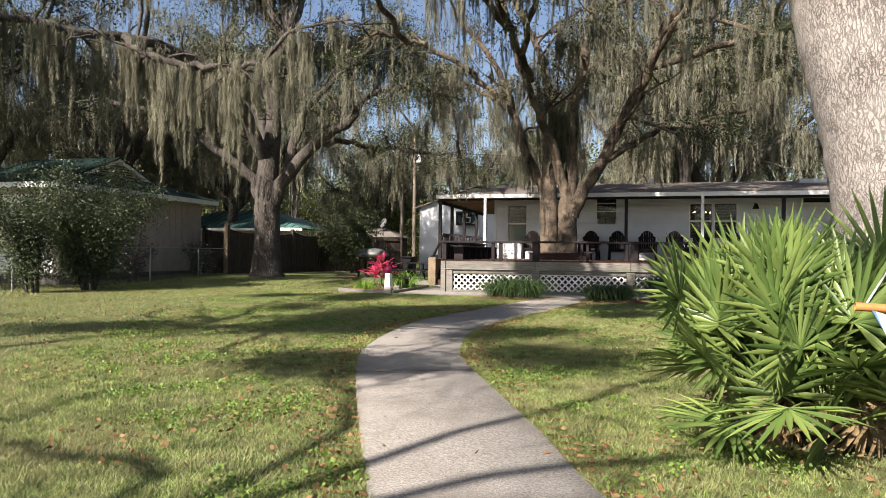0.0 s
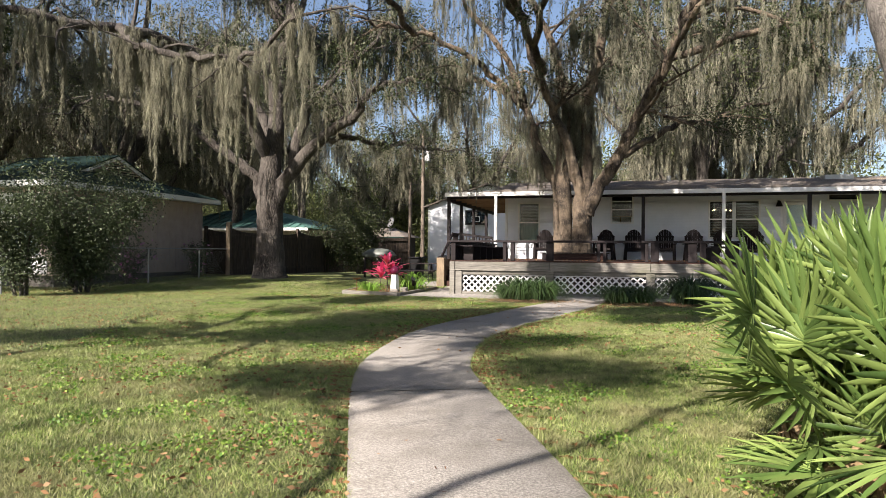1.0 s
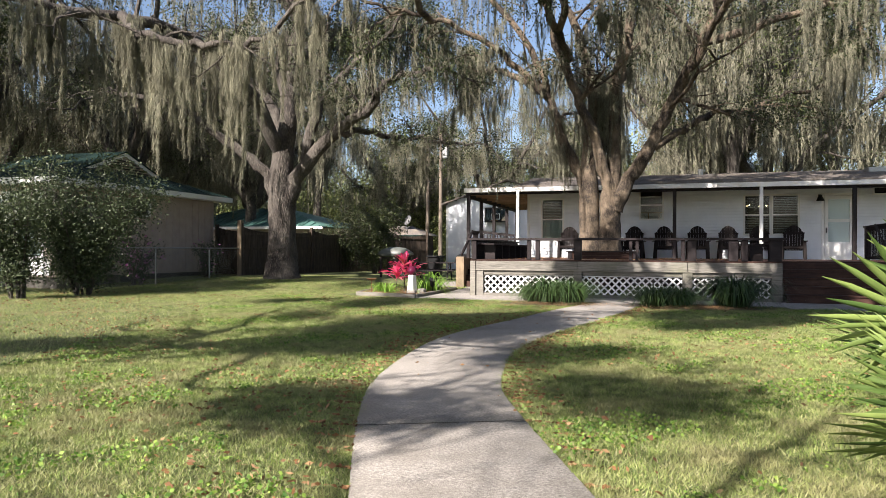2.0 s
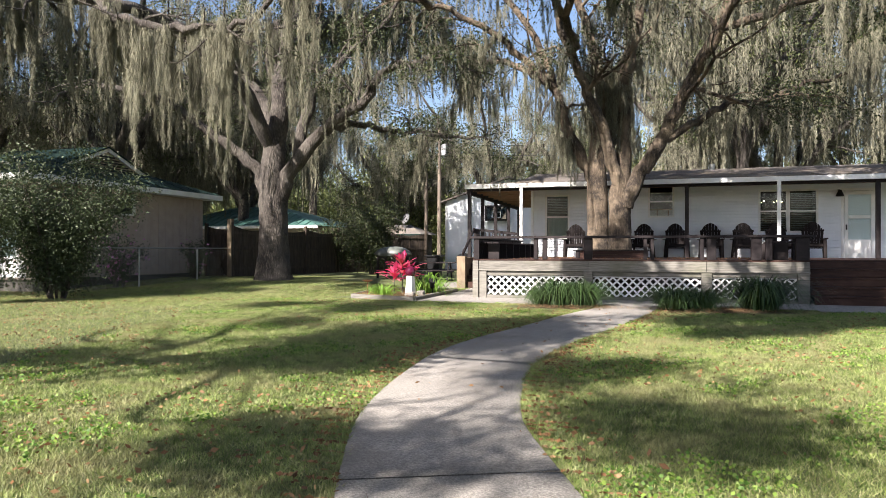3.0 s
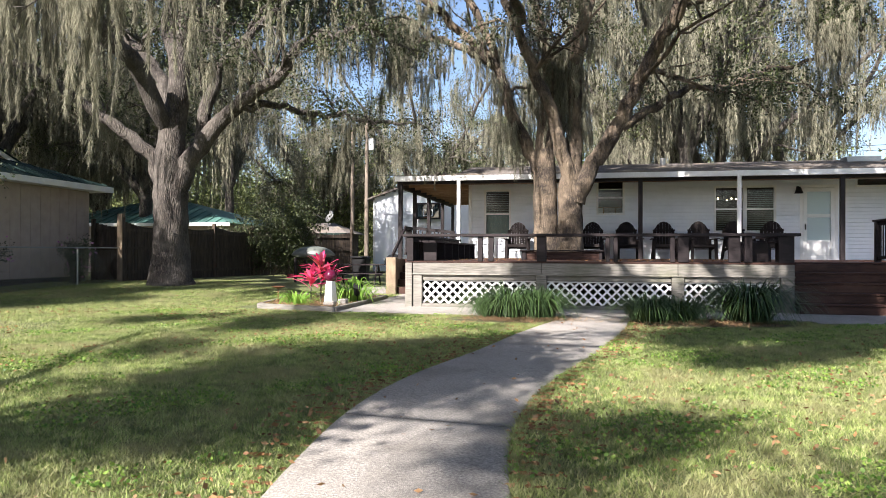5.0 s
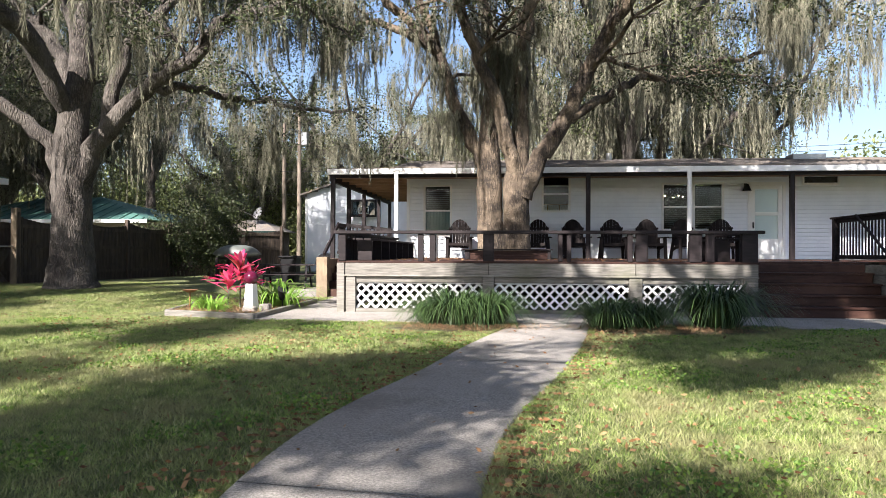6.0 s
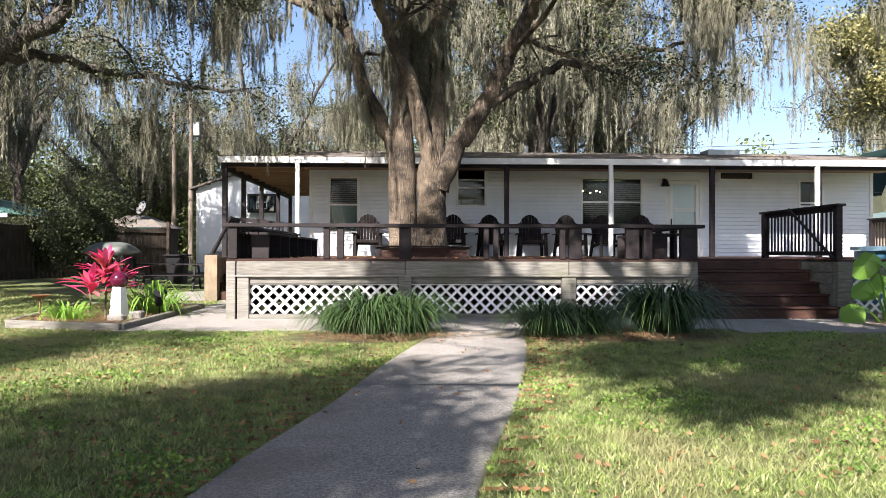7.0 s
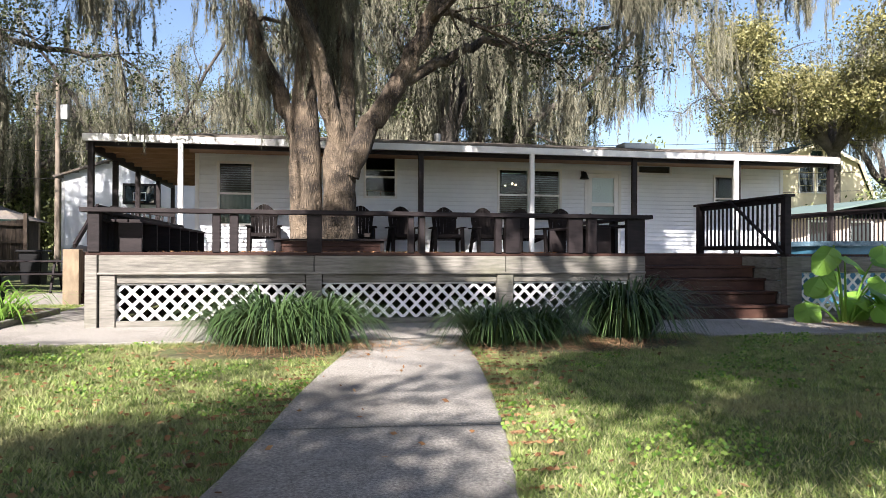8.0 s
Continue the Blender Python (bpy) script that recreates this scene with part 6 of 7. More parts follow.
prof = [(-12.84, 0.2), (-5.6, 0.2), (-5.6, 4.2), (-9.2, 5.45), (-12.84, 4.2)]
fr_, bk_ = [bm.verts.new((x, 41.0, zz)) for x, zz in prof], [bm.verts.new((x, 49.0, zz)) for x, zz in prof]
bm.faces.new(fr_)
bm.faces.new(bk_[::-1])
for k in range(5):
    bm.faces.new((fr_[(k + 1) % 5], fr_[k], bk_[k], bk_[(k + 1) % 5]))
part("wall", bm, "siding", garage)
for k in range(26):
    zz = 0.4 + 0.2 * k
    half = 3.62 if zz < 4.2 else 3.62 * (5.45 - zz) / 1.25
    if half > 0.2:
        part("siding_board", beam((-9.22 - half + 0.01, 40.985, zz + 0.1), (-9.22 + half - 0.01, 40.985, zz + 0.1), 0.022, 0.19, 0), "siding", garage)
for s in (-1, 1):
    part("roof_slope", beam((-9.2 - 0.02 * s, 45.0, 5.56), (-9.2 + s * 3.95, 45.0, 4.2), 8.6, 0.08), "shingle", garage)
part("corner_trim", box(-12.9, -12.78, 40.95, 40.97, 0.2, 4.15), "white", garage)
hoop = thing("basketball_backboard", (-9.9, 40.8, 3.5), "dark-framed clear basketball board on the garage wall", "basketball board")
part("frame", framed(-10.52, -9.22, 3.12, 3.98, 40.75, 0.09, 0.03), "black", hoop)
part("board", box(-10.44, -9.3, 40.76, 40.78, 3.2, 3.9, 0), "glass", hoop)
part("target", framed(-10.12, -9.62, 3.28, 3.62, 40.72, 0.035, 0.01), "white", hoop)
part("mount", box(-9.97, -9.77, 40.785, 40.98, 3.4, 3.7), "black", hoop)
ringv = [(-9.87 + 0.22 * math.cos(a), 40.42 + 0.22 * math.sin(a), 3.2) for a in np.linspace(0, 2 * np.pi, 19)]
part("rim", tubes_mesh("rim", [(np.array(ringv), [0.012] * 19, 6)]), "rust", hoop)

# ---- poles and wires ----
for x, y, h in ((-18.7, 55.0, 10.5), (-17.35, 54.2, 11.0)):
    pole = thing("utility_pole", (x, y, 0.2), "tall weathered wooden utility pole", "utility pole", "poles behind the houses")
    part("shaft", tubes_mesh("shaft", [(np.array([(x, y, 0.0), (x, y, h * 0.5), (x, y, h)]), [0.17, 0.15, 0.12], 12)]), "pole", pole, "", True)
    if x > -18:
        part("transformer", box(x + 0.15, x + 0.6, y - 0.2, y + 0.2, h - 2.2, h - 1.3, 0.05), "galv", pole)
for z0, z1, dy in ((9.6, 8.3, 0.0), (8.8, 8.0, 0.3), (7.0, 6.2, 0.0), (5.4, 5.0, 0.2)):
    line = tubes_mesh("cable", [(curve_points([(-62, 57 + dy, z0 + 0.6), (-40, 56 + dy, z0 - 0.5), (-17.4, 54.2 + dy, z0), (8, 52 + dy, z1 - 0.4), (34, 50 + dy, z1 + 0.4)], 40), np.full(40, 0.014), 4)])
    tagged(part("cable", line, "black"), "thin overhead cable strung between the poles", "cable", "overhead cables")

# ---- neighbouring house, fences ----
nb = thing("house", (-22, 22.5, 0.3), "tan panel-sided neighbouring house with a green metal hip roof", "house")
NX, NY0, NY1, NZ = -18.7, 18.5, 26.5, 3.45
for a, b, c, d in ((18.64, 21.45, 0.55, NZ), (22.65, 26.36, 0.55, NZ), (21.452, 22.648, 0.55, 2.62), (21.452, 22.648, 3.2, NZ)):
    part("wall_panel", box(NX - 0.14, NX, a, b, c, d, 0), "tan_wall", nb)
for a, b, c, d in ((-19.2, NX, 0.55, NZ), (-30, -22.6, 0.55, NZ), (-22.598, -19.202, 0.55, 1.22), (-22.598, -19.202, 3.15, NZ)):
    part("wall_panel", box(a, b, NY0, NY0 + 0.135, c, d, 0), "tan_wall", nb)
part("back_wall", box(-30, NX, 26.37, 26.5, 0.55, NZ, 0), "tan_wall", nb)
part("far_wall", box(-30, -29.9, 18.64, 26.36, 0.55, NZ, 0), "tan_wall", nb)
part("foundation", box(-29.9, NX - 0.05, 18.6, 26.4, 0.1, 0.548, 0), "foundation", nb)
for k in range(20):
    y = 18.7 + 0.4 * k
    if y < 26.4 and not 21.2 < y < 22.7:
        part("batten", box(NX + 0.001, NX + 0.012, y, y + 0.03, 0.56, NZ - 0.05, 0), "tan_wall", nb)
wn_ = part("window", box(NX - 0.06, NX - 0.03, 21.5, 22.6, 2.66, 3.16, 0), "glass", nb)
for a, b, c, d in ((21.4, 21.5, 2.6, 3.22), (22.6, 22.7, 2.6, 3.22), (21.5, 22.6, 2.6, 2.66), (21.5, 22.6, 3.16, 3.22)):
    part("window_trim", box(NX - 0.05, NX + 0.03, a, b, c, d), "white", wn_)
fw = part("window", box(-22.6, -19.2, NY0 + 0.06, NY0 + 0.08, 1.22, 3.15, 0), "glass_pale", nb, "wide pale picture window")
for x in (-22.6, -21.4, -20.25, -19.26):
    part("mullion", box(x, x + 0.08, NY0 - 0.02, NY0 + 0.055, 1.22, 3.15), "white", fw)
part("lintel", box(-22.7, -19.1, NY0 - 0.03, NY0 - 0.002, 3.1, 3.24), "white", fw)
part("sill", box(-22.7, -19.1, NY0 - 0.07, NY0 - 0.002, 1.12, 1.22), "white", fw)
part("skirt_panel", box(-23.5, -18.9, NY0 - 0.04, NY0 - 0.003, 0.6, 1.1), "white", nb)
bm = bmesh.new()
EX, EY0, EY1, EZ = -18.15, 17.95, 27.05, 3.62
v = [bm.verts.new(p) for p in ((EX, EY0, EZ), (EX, EY1, EZ), (-31, EY1, EZ), (-31, EY0, EZ), (-21.0, 22.5, 4.75), (-31, 22.5, 4.75), (-31, EY1, EZ), (-31, EY0, EZ))]
for f in ((0, 1, 4), (1, 2, 5, 4), (0, 4, 5, 3)):
    bm.faces.new([v[i] for i in f])
nroof = part("roof", bm, "green_roof", nb, "dark green metal roof")
nroof.modifiers.new("thick", "SOLIDIFY").thickness = 0.05
for k in range(14):
    f = (k + 0.5) / 14
    a = Vector((EX, EY0 + (EY1 - EY0) * f, EZ + 0.01))
    g = 1 - abs(2 * f - 1)
    b = Vector((EX + (-21.0 - EX) * g, a.y, EZ + 0.01 + 1.13 * g))
    part("roof_seam", beam(a, b, 0.03, 0.03, 0), "green_roof", nroof)
part("eave_board", box(EX - 0.03, EX + 0.0, EY0, EY1, EZ - 0.2, EZ - 0.005), "white", nb, "white eave board")
part("eave_board", box(-31, EX - 0.035, EY0, EY0 + 0.03, EZ - 0.2, EZ - 0.005), "white", nb, "white eave board")
part("soffit", box(-30.9, EX - 0.035, EY0 + 0.035, EY1, EZ - 0.19, EZ - 0.165, 0), "white", nb)
gable = part("gable", box(-19.75, -19.7, 21.1, 23.9, 4.05, 4.10), "white", nb, "small louvred gable on the roof")
bm = bmesh.new()
v = [bm.verts.new(p) for p in ((-19.72, 20.6, 4.1), (-19.72, 24.4, 4.1), (-19.72, 22.5, 4.86), (-19.85, 20.6, 4.1), (-19.85, 24.4, 4.1), (-19.85, 22.5, 4.86))]
for f in ((0, 1, 2), (5, 4, 3), (0, 3, 4, 1), (1, 4, 5, 2), (2, 5, 3, 0)):
    bm.faces.new([v[i] for i in f])
part("gable_wall", bm, "tan_wall", nb)
for s in (-1, 1):
    part("barge_board", beam((-19.66, 22.5, 4.93), (-19.66, 22.5 + s * 2.25, 4.02), 0.05, 0.16), "white", gable)
    part("gable_roof", beam((-21.8, 22.5, 5.0), (-21.8, 22.5 + s * 2.35, 4.06), 4.4, 0.05), "green_roof", gable)
for k in range(6):
    hw = 1.45 * (1 - k / 6.5)
    part("louvre", box(-19.71, -19.67, 22.5 - hw, 22.5 + hw, 4.16 + 0.095 * k, 4.16 + 0.095 * k + 0.05, 0.002), "dark_wood", gable)

nb2 = thing("house", (-22, 38, 0.4), "low tan house with a blue-green ribbed metal roof", "house")
part("wall", box(-27.5, -18.4, 35.2, 41.5, 0.3, 2.68, 0), "tan_wall", nb2)
bm = bmesh.new()
v = [bm.verts.new(p) for p in ((-28, 34.7, 2.72), (-17.8, 34.7, 2.72), (-17.8, 42, 2.72), (-28, 42, 2.72), (-25, 38.4, 3.95), (-22.0, 38.4, 3.95))]
for f in ((0, 1, 5, 4), (1, 2, 5), (2, 3, 4, 5), (3, 0, 4), (3, 2, 1, 0)):
    bm.faces.new([v[i] for i in f])
r2 = part("roof", bm, "teal_roof", nb2, "blue-green ribbed metal roof")
for k in range(20):
    f = (k + 0.5) / 20
    a = Vector((-28 + 10.2 * f, 34.7, 2.74))
    g = min(1, f * 10.2 / 3.0, (1 - f) * 10.2 / 4.2)
    part("roof_rib", beam(a, a + Vector((0, 3.7 * g, 1.25 * g)), 0.04, 0.04, 0), "teal_roof", r2)
part("eave_board", box(-28, -17.8, 34.66, 34.695, 2.58, 2.73), "white", nb2)
part("window", box(-21.0, -20.0, 35.15, 35.19, 1.5, 2.4, 0), "glass", nb2)

fence = thing("chain_link_fence", (-16.9, 18, 0.3), "low galvanised chain-link fence", "fence")
ys = [9.0, 12.0, 15.0, 17.9, 20.8, 23.7, 25.6]
for y in ys[:-1]:
    g = float(ground_at(-16.9, y))
    part("post", tubes_mesh("post", [(np.array([(-16.9, y, g - 0.05), (-16.9, y, 1.46)]), [0.028, 0.028], 8)]), "galv", fence, "", True)
part("top_rail", tubes_mesh("top_rail", [(np.array([(-16.9, 9, 1.44), (-16.9, 25.6, 1.5)]), [0.02, 0.02], 7)]), "galv", fence, "", True)
V, Q = [], []
for s in (-1, 1):
    for k in range(-14, 236):
        y0 = 9 + 0.0715 * k
        a, b = 0.0, 1.14
        lo, hi = y0, y0 + s * 1.14
        p = np.array([[-16.9 + 0.004 * s, y0, 0.28], [-16.9 + 0.004 * s, y0 + s * 1.14, 1.43]])
        if min(lo, hi) < 9 or max(lo, hi) > 25.6:
            continue
        w_ = 0.0035
        base = len(V)
        V += [p[0] + (0, 0, w_), p[0] - (0, 0, w_), p[1] - (0, 0, w_), p[1] + (0, 0, w_)]
        Q.append((base, base + 1, base + 2, base + 3))
part("mesh_wire", mesh_of("mesh_wire", V, Q), "galv", fence, "woven wire diamonds")

wood_fence = thing("wooden_fence", (-16, 30, 0.4), "old dark board fence with a scalloped top", "fence")
part("end_post", box(-16.98, -16.8, 25.62, 25.8, 0.3, 2.62), "old_post", wood_fence)
runs = [((-16.85, 25.8), (-15.9, 33.2)), ((-15.9, 33.2), (-12.6, 36.8)), ((-18.6, 26.7), (-16.95, 26.7))]
for (a, b) in runs:
    a, b = np.array(a), np.array(b)
    L = np.linalg.norm(b - a)
    ang = math.degrees(math.atan2(*(b - a)[::-1]))
    n = int(L / 0.15)
    for k in range(n):
        p = a + (b - a) * (k + 0.5) / n
        scal = 0.16 * (2 * abs(((k * 0.15) % 2.4) / 2.4 - 0.5)) ** 2
        part("board", box(-0.07, 0.07, -0.012, 0.012, 0.35, 2.2 + scal, 0.003, pose(p[0], p[1], 0, 0, 0, ang)), "fence_wood", wood_fence)
    for zz in (0.7, 1.5, 2.1):
        part("stringer", beam((*(a + (b - a) * 0.001 - np.array([0, 0.05])), zz), (*(b - np.array([0, 0.05])), zz), 0.04, 0.09), "fence_wood", wood_fence)
    for k in range(int(L / 2.4) + 1):
        p = a + (b - a) * min(1, k * 2.4 / L)
        part("fence_post", box(p[0] - 0.06, p[0] + 0.06, p[1] - 0.14, p[1] - 0.02, 0.3, 2.5), "fence_wood", wood_fence)

# ---- cream gambrel house and low roof beyond the pool ----
cream = thing("house", (38, 62, 0.2), "cream two-storey house with a green-edged gambrel gable", "house")
bm = bmesh.new()
prof = [(33.6, 0.2), (42.6, 0.2), (42.6, 5.6), (41.2, 8.6), (37.4, 10.1), (33.6, 8.6), (32.4, 5.6)]
fr_, bk_ = [bm.verts.new((x, 60, zz)) for x, zz in prof], [bm.verts.new((x, 70, zz)) for x, zz in prof]
bm.faces.new(fr_)
bm.faces.new(bk_[::-1])
for k in range(7):
    bm.faces.new((fr_[(k + 1) % 7], fr_[k], bk_[k], bk_[(k + 1) % 7]))
part("wall", bm, "yellow_wall", cream)
for a, b in zip(prof[2:6], prof[3:7]):
    part("roof_slope", beam((a[0], 64.7, a[1] + 0.1), (b[0], 64.7, b[1] + 0.1), 10.0, 0.12), "green_roof", cream)
    part("barge_board", beam((a[0], 59.65, a[1]), (b[0], 59.65, b[1]), 0.06, 0.28), "yellow_wall", cream)
for x in (35.7, 37.35):
    w_ = part("window", framed(x, x + 1.4, 6.05, 8.35, 59.95, 0.1, 0.06), "white", cream, "white multi-pane window")
    for i in range(3):
        for j in range(4):
            part("pane", box(x + 0.12 + 0.4 * i, x + 0.48 + 0.4 * i, 59.93, 59.95, 6.17 + 0.53 * j, 6.64 + 0.53 * j, 0), "glass", w_)
part("gable_vent", box(36.8, 37.9, 59.9, 59.96, 8.9, 9.5, 0.2), "green_roof", cream, "half-round green louvre")
low = thing("shed", (20, 38, 0.2), "low outbuilding with a pale metal roof behind the pool", "shed")
part("wall", box(16.8, 25, 36.2, 41, 0.2, 2.68, 0), "tan_wall", low)
M["pale_roof"] = plain("pale_metal_roof", (0.12, 0.17, 0.16), 0.6, 0.1)
part("roof_slope", beam((16.4, 38, 2.7), (21, 38, 3.5), 5.6, 0.08), "pale_roof", low)
part("roof_slope", beam((25.6, 38, 2.7), (21, 38, 3.5), 5.6, 0.08), "pale_roof", low)
for x in (17.6, 19.6):
    lw = part("window", framed(x, x + 1.2, 1.4, 2.6, 36.15, 0.08, 0.03), "white", low)
    part("pane", box(x + 0.08, x + 1.12, 36.16, 36.19, 1.48, 2.52, 0), "glass", lw)

# ---- hammock ----
ham = thing("hammock", (1.4, 2.4, 0.06), "striped cloth hammock with a varnished spreader bar and white ropes", "hammock")
M["varnish"] = plain("varnished_wood", (0.50, 0.19, 0.06), 0.35)
M["rope"] = plain("white_rope", (0.72, 0.70, 0.66), 0.9)
part("spreader_bar", tubes_mesh("spreader_bar", [(np.array([(0.74, 3.19, 1.13), (1.82, 3.09, 1.09)]), [0.022, 0.022], 10)]), "varnish", ham, "", True)
rods = []
for k in range(7):
    f = k / 6
    rods.append((np.array([(0.78 + 1.0 * f, 3.18 - 0.09 * f, 1.13 - 0.04 * f), (2.2, 6.45, 1.75)]), [0.006, 0.006], 5))
part("ropes", tubes_mesh("ropes", rods), "rope", ham)
cloth, tc, sc = nodes_of("striped_cloth")
wv = tc.nodes.new("ShaderNodeTexWave")
wv.bands_direction = "X"
wv.inputs["Scale"].default_value, wv.inputs["Distortion"].default_value = 2.2, 0.0
gp = tc.nodes.new("ShaderNodeNewGeometry")
tc.links.new(gp.outputs["Position"], wv.inputs["Vector"])
stripes = ramp_node(tc, wv.outputs["Fac"], [(0.5, (0.75, 0.76, 0.75)), (0.62, (0.10, 0.24, 0.42))])
stripes.color_ramp.interpolation = "CONSTANT"
tc.links.new(stripes.outputs[0], sc.inputs["Base Color"])
bumped(tc, sc, noise_node(tc, 240, 2).outputs["Fac"], 0.3, 0.002)
sc.inputs["Roughness"].default_value = 0.9
M["cloth"] = cloth
bm = bmesh.new()
grid = [[bm.verts.new((0.80 + 0.96 * i / 8 + 0.3 * j / 12, 3.14 - 0.08 * i / 8 - 2.4 * j / 12, 1.11 - 0.55 * math.sin(np.pi * j / 12) - 0.10 * math.sin(np.pi * i / 8))) for i in range(9)] for j in range(13)]
for j in range(12):
    for i in range(8):
        bm.faces.new((grid[j][i], grid[j][i + 1], grid[j + 1][i + 1], grid[j + 1][i]))
cl = part("cloth", bm, "cloth", ham, "", True)
cl.modifiers.new("thick", "SOLIDIFY").thickness = 0.008
part("spreader_bar", tubes_mesh("spreader_bar", [(np.array([(1.06, 0.74, 1.13), (2.12, 0.64, 1.09)]), [0.022, 0.022], 10)]), "varnish", ham, "", True)
part("stand", beam((1.75, -1.7, -0.05), (1.75, -1.7, 1.7), 0.1, 0.1), "dark_wood", ham)
part("ropes", tubes_mesh("ropes", [(np.array([(1.09 + f, 0.74 - 0.09 * f, 1.13 - 0.04 * f), (1.75, -1.7, 1.6)]), [0.006, 0.006], 5) for f in (0, 0.33, 0.66, 1.0)]), "rope", ham)

# ---- grass, weeds, fallen leaves ----
rg = np.random.default_rng(2024)


def on_paving(x, y):
    l = np.interp(y, PATH_L[:, 1], PATH_L[:, 0])
    r = np.interp(y, PATH_R[:, 1], PATH_R[:, 0])
    hit = (x > l + 0.02) & (x < r - 0.02) & (y < 18.3)
    hit |= (y > 18.24) & (x > -7.0) & (x < 4.7) | (y > 17.9) & (x > 1.7) & (x < 4.7)
    hit |= (y > 24.2) & (x > -12.4) & (x < -5.9) & (y < 33) | (y > 19.8) & (x > -7) & (x < 12)
    hit |= (x > -9.3) & (x < -6.9) & (y > 18.7) & (y < 22.5)
    hit |= ((x + 3.4) / 1.2) ** 2 + ((y - 17.6) / 0.75) ** 2 < 1
    hit |= ((x + 0.05) / 1.35) ** 2 + ((y - 17.55) / 0.7) ** 2 < 1
    hit |= ((x - 1.0) / 0.8) ** 2 + ((y - 5.0) / 0.7) ** 2 < 1
    hit |= (x < -18.6) & (y > 18.4) & (y < 26.6)
    return hit


def scatter(n, spread_far):
    """Places over the lawn, closer together near the walk's line."""
    yy = np.where(rg.random(n) < 0.82, rg.uniform(1.2, 18.5, n), rg.uniform(17, 27, n))
    u = rg.uniform(-1, 1, n)
    xx = -2.4 - 0.18 * yy + (6.5 + 0.5 * yy) * np.sign(u) * np.abs(u) ** spread_far
    keep = ~on_paving(xx, yy)
    return xx[keep], yy[keep]


def lawn_noise(x, y, s, k):
    return np.sin(x * s + k) * np.cos(y * s * 1.13 + 2 * k) + 0.6 * np.sin(x * s * 2.3 - y * s * 1.9 + 3 * k) + 0.35 * np.sin(x * s * 4.7 + y * s * 5.3 + k)


def blades(name, x, y, height, width, mat, label, category, flat=(0.15, 1.5)):
    """One narrow pointed blade at each place, leaning any way."""
    n = len(x)
    z = ground_at(x, y) - 0.014 + 0.012 * np.sin(x * 1.7 + 0.6 * y) * np.cos(y * 1.3)
    a = rg.uniform(0, 2 * np.pi, n)
    h = height * rg.uniform(0.5, 1.35, n)
    lean = rg.uniform(*flat, n) * h
    b = rg.uniform(0, 2 * np.pi, n)
    s = np.stack([np.cos(a), np.sin(a), 0.3 * np.sin(b)], 1) * (width * rg.uniform(0.7, 1.3, n))[:, None]
    p = np.stack([x, y, z], 1)
    tip = p + np.stack([np.cos(b) * lean, np.sin(b) * lean, h], 1)
    V = np.stack([p - s, p + s, tip], 1).reshape(-1, 3)
    me = mesh_of(name, V, np.arange(3 * n).reshape(-1, 3))
    return tagged(part(name, me, mat), label, category, kind="stuff")


def near_lawn(n):
    """Places over the stretch of lawn on both sides of the walk."""
    yy = rg.uniform(2.2, 18.4, n)
    xx = -0.5 - 0.2 * yy + rg.uniform(-1, 1, n) * (5.0 + 0.12 * yy)
    keep = ~on_paving(xx, yy)
    return xx[keep], yy[keep]


ax_, ay_ = near_lawn(1050000)
bx_, by_ = scatter(520000, 1.1)
rx_, ry_ = rg.uniform(-17, -5.9, 260000), rg.uniform(15.5, 27.5, 260000)
keep = ~on_paving(rx_, ry_)
gx_, gy_ = np.concatenate([ax_, bx_, rx_[keep]]), np.concatenate([ay_, by_, ry_[keep]])
thick = lawn_noise(gx_, gy_, 0.9, 1.0)
far = np.clip(gy_ / 14, 0.0, 1.6)
keep = rg.random(len(gx_)) < np.clip(0.9 + 0.2 * thick, 0.6, 1)
gx_, gy_, far = gx_[keep], gy_[keep], far[keep]
blades("grass", gx_, gy_, 0.032 + 0.005 * far, 0.0026 + 0.0022 * far, "grass", "short coarse winter grass, part green, part straw-coloured", "grass")
cx_, cy_ = near_lawn(150000)
keep = lawn_noise(cx_, cy_, 1.5, 4.0) + 0.5 * lawn_noise(cx_, cy_, 4.1, 2.0) > 0.75
cx_, cy_ = cx_[keep], cy_[keep]
tops = np.stack([cx_, cy_, ground_at(cx_, cy_) + rg.uniform(0.012, 0.042, len(cx_))], 1)
tagged(part("weeds", leaves_mesh("weeds", tops, rg, 0.027, 0.8, 0.6), "clover"), "low bright green broad-leaved weeds in the lawn", "weeds", kind="stuff")
# longer grass along the walk's edges
k = rg.integers(18, 104, 16000)
f = rg.random(16000)[:, None]
side_l = rg.random(16000) < 0.5
e = np.where(side_l[:, None], PATH_L[k] * (1 - f) + PATH_L[k - 1] * f, PATH_R[k] * (1 - f) + PATH_R[k - 1] * f)
off = np.abs(rg.normal(0, 0.045, 16000)) * np.where(side_l, -1, 1)
blades("grass", e[:, 0] + off, e[:, 1], 0.05, 0.004, "grass", "grass fringe along the concrete walk", "grass")

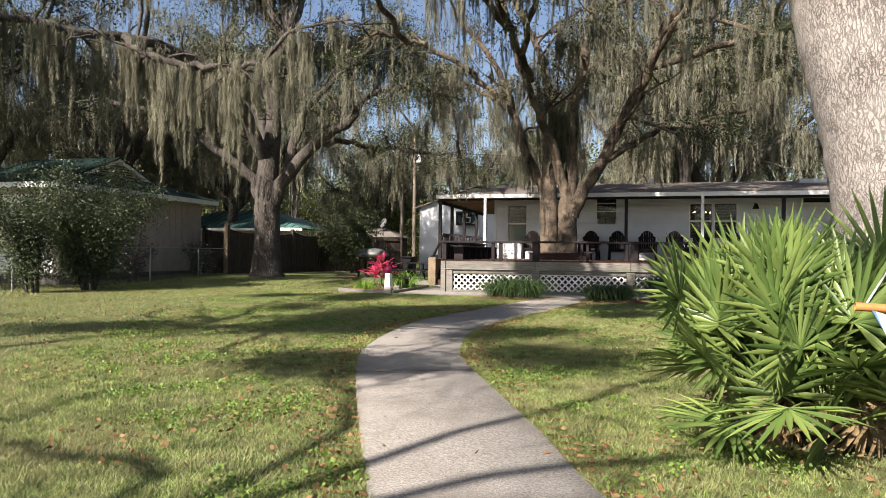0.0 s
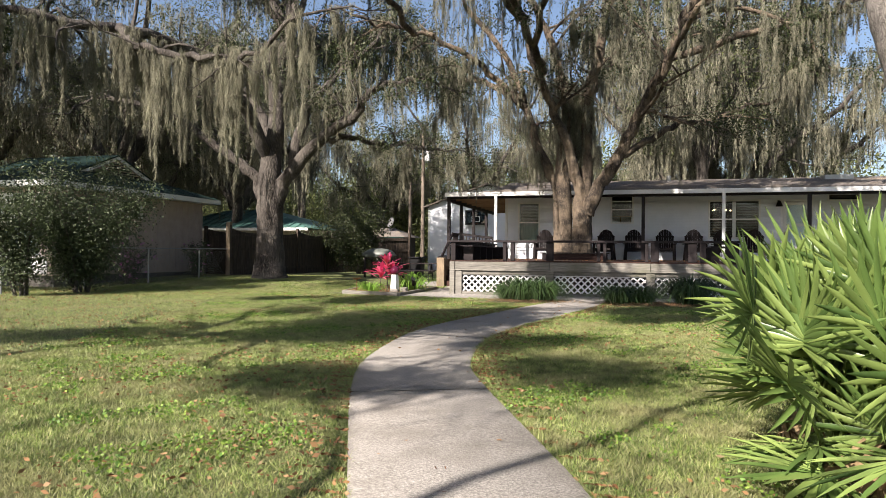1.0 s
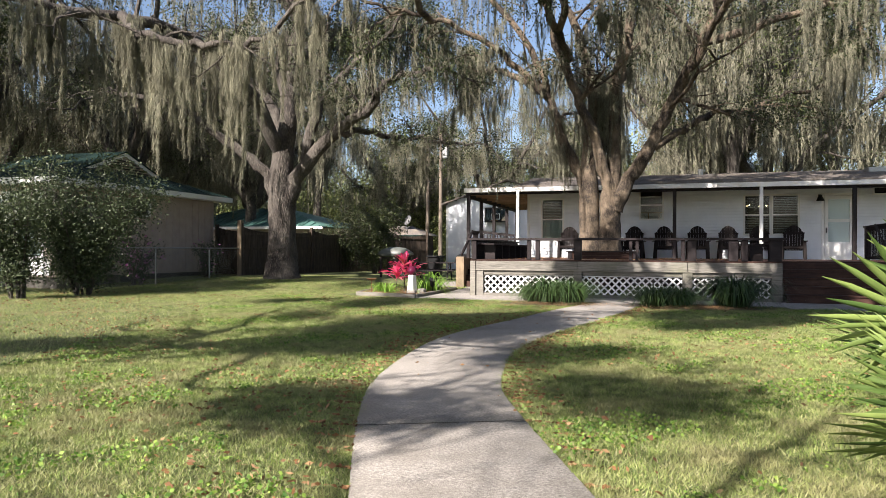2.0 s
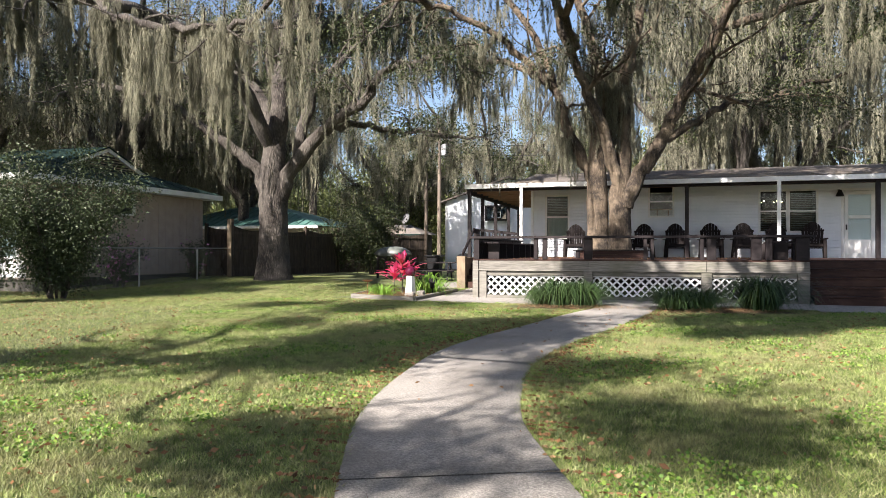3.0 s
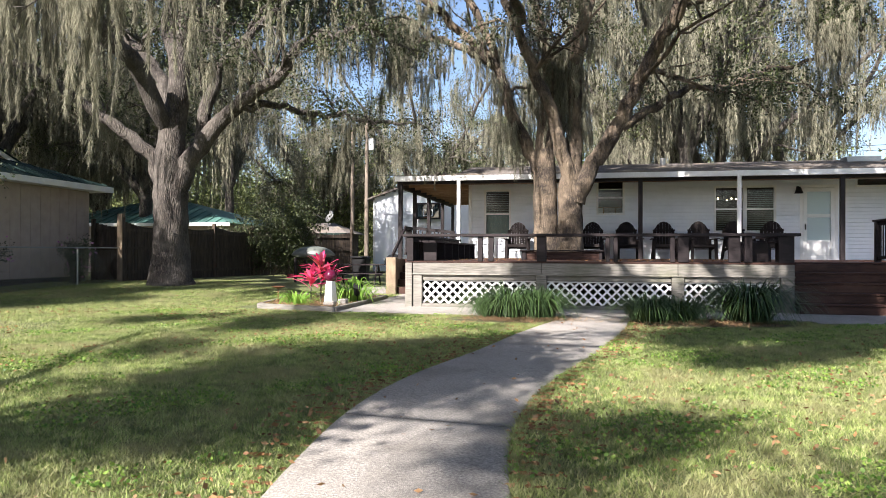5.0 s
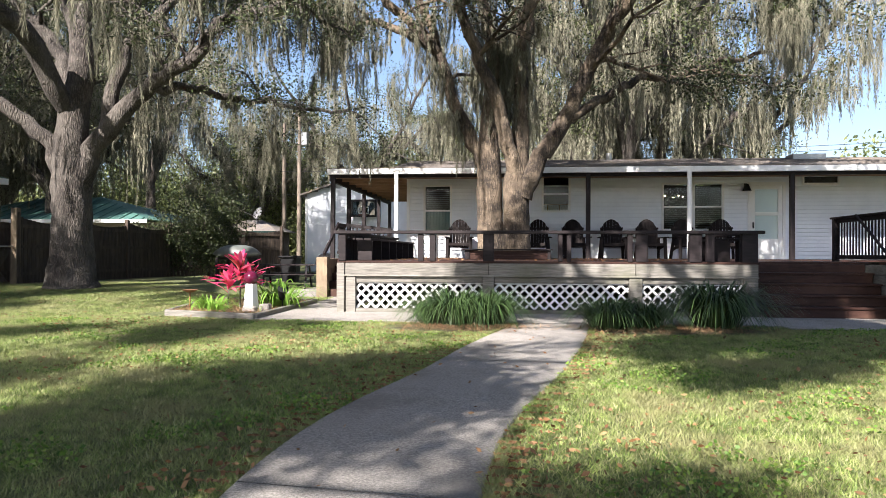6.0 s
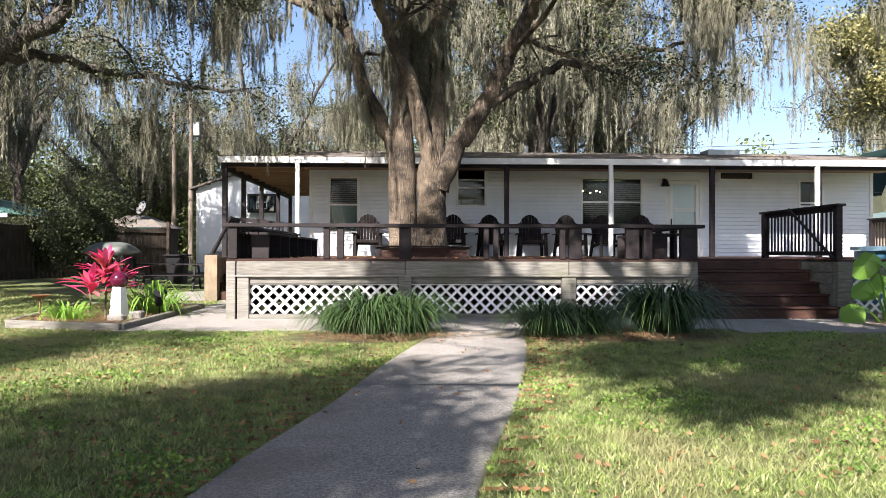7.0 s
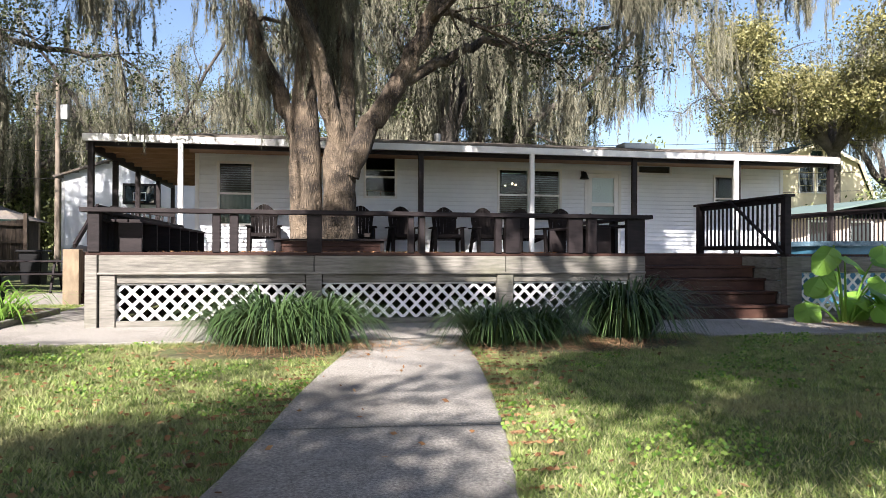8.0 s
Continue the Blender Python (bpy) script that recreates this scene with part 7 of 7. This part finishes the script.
# fallen leaves, thickest beside the walk and under the trees
lx, ly = scatter(22000, 1.2)
keep = lawn_noise(lx, ly, 0.7, 2.0) > -0.1
lx, ly = lx[keep], ly[keep]
k = rg.integers(20, 104, 3200)
side_l = rg.random(3200) < 0.5
e = np.where(side_l[:, None], PATH_L[k], PATH_R[k])
off = rg.gamma(1.3, 0.13, 3200) * np.where(side_l, -1, 1)
dx, dy = rg.uniform(-5.7, 1.8, 900), rg.uniform(20, 28, 900)
px_, py_ = rg.uniform(0, 1, 60), rg.integers(24, 100, 60)
on = PATH_L[py_] * (1 - px_[:, None]) + PATH_R[py_] * px_[:, None]
at = np.concatenate([np.stack([lx, ly, ground_at(lx, ly) + 0.022], 1), np.stack([e[:, 0] + off, e[:, 1], ground_at(e[:, 0], e[:, 1]) + 0.02], 1), np.stack([dx, dy, 0 * dx + DECK_Z + 0.012], 1), np.stack([on[:, 0], on[:, 1], ground_at(on[:, 0], on[:, 1]) + 0.034], 1)])
tagged(part("fallen_leaves", leaves_mesh("fallen_leaves", at, rg, 0.045, 0.45, 0.75), "litter"), "scattered dry brown oak leaves", "leaves", kind="stuff")

# larger curled leaves, orange and brown, beside the walk and here and there on the grass
n = 340
k = rg.integers(16, 104, n)
side_l = rg.random(n) < 0.62
e = np.where(side_l[:, None], PATH_L[k], PATH_R[k]) + rg.normal(0, 0.08, (n, 2))
off = (0.02 + rg.gamma(1.1, 0.28, n)) * np.where(side_l, -1, 1)
sx, sy = scatter(240, 1.2)
bx, by = np.concatenate([e[:, 0] + off, sx]), np.concatenate([e[:, 1], sy])
free = ~on_paving(bx, by)
bx, by = bx[free], by[free]
M["leaf_orange"] = foliage("orange_brown_leaves", [(0.08, 0.045, 0.026), (0.16, 0.085, 0.045), (0.26, 0.15, 0.075), (0.11, 0.065, 0.04), (0.30, 0.23, 0.14)], 0.2, 0.7, 0.2)
tagged(part("fallen_leaves", leaves_mesh("fallen_leaves", np.stack([bx, by, ground_at(bx, by) + 0.03], 1), rg, 0.052, 0.6, 0.45), "leaf_orange"), "larger orange-brown leaves dropped beside the walk", "leaves", kind="stuff")
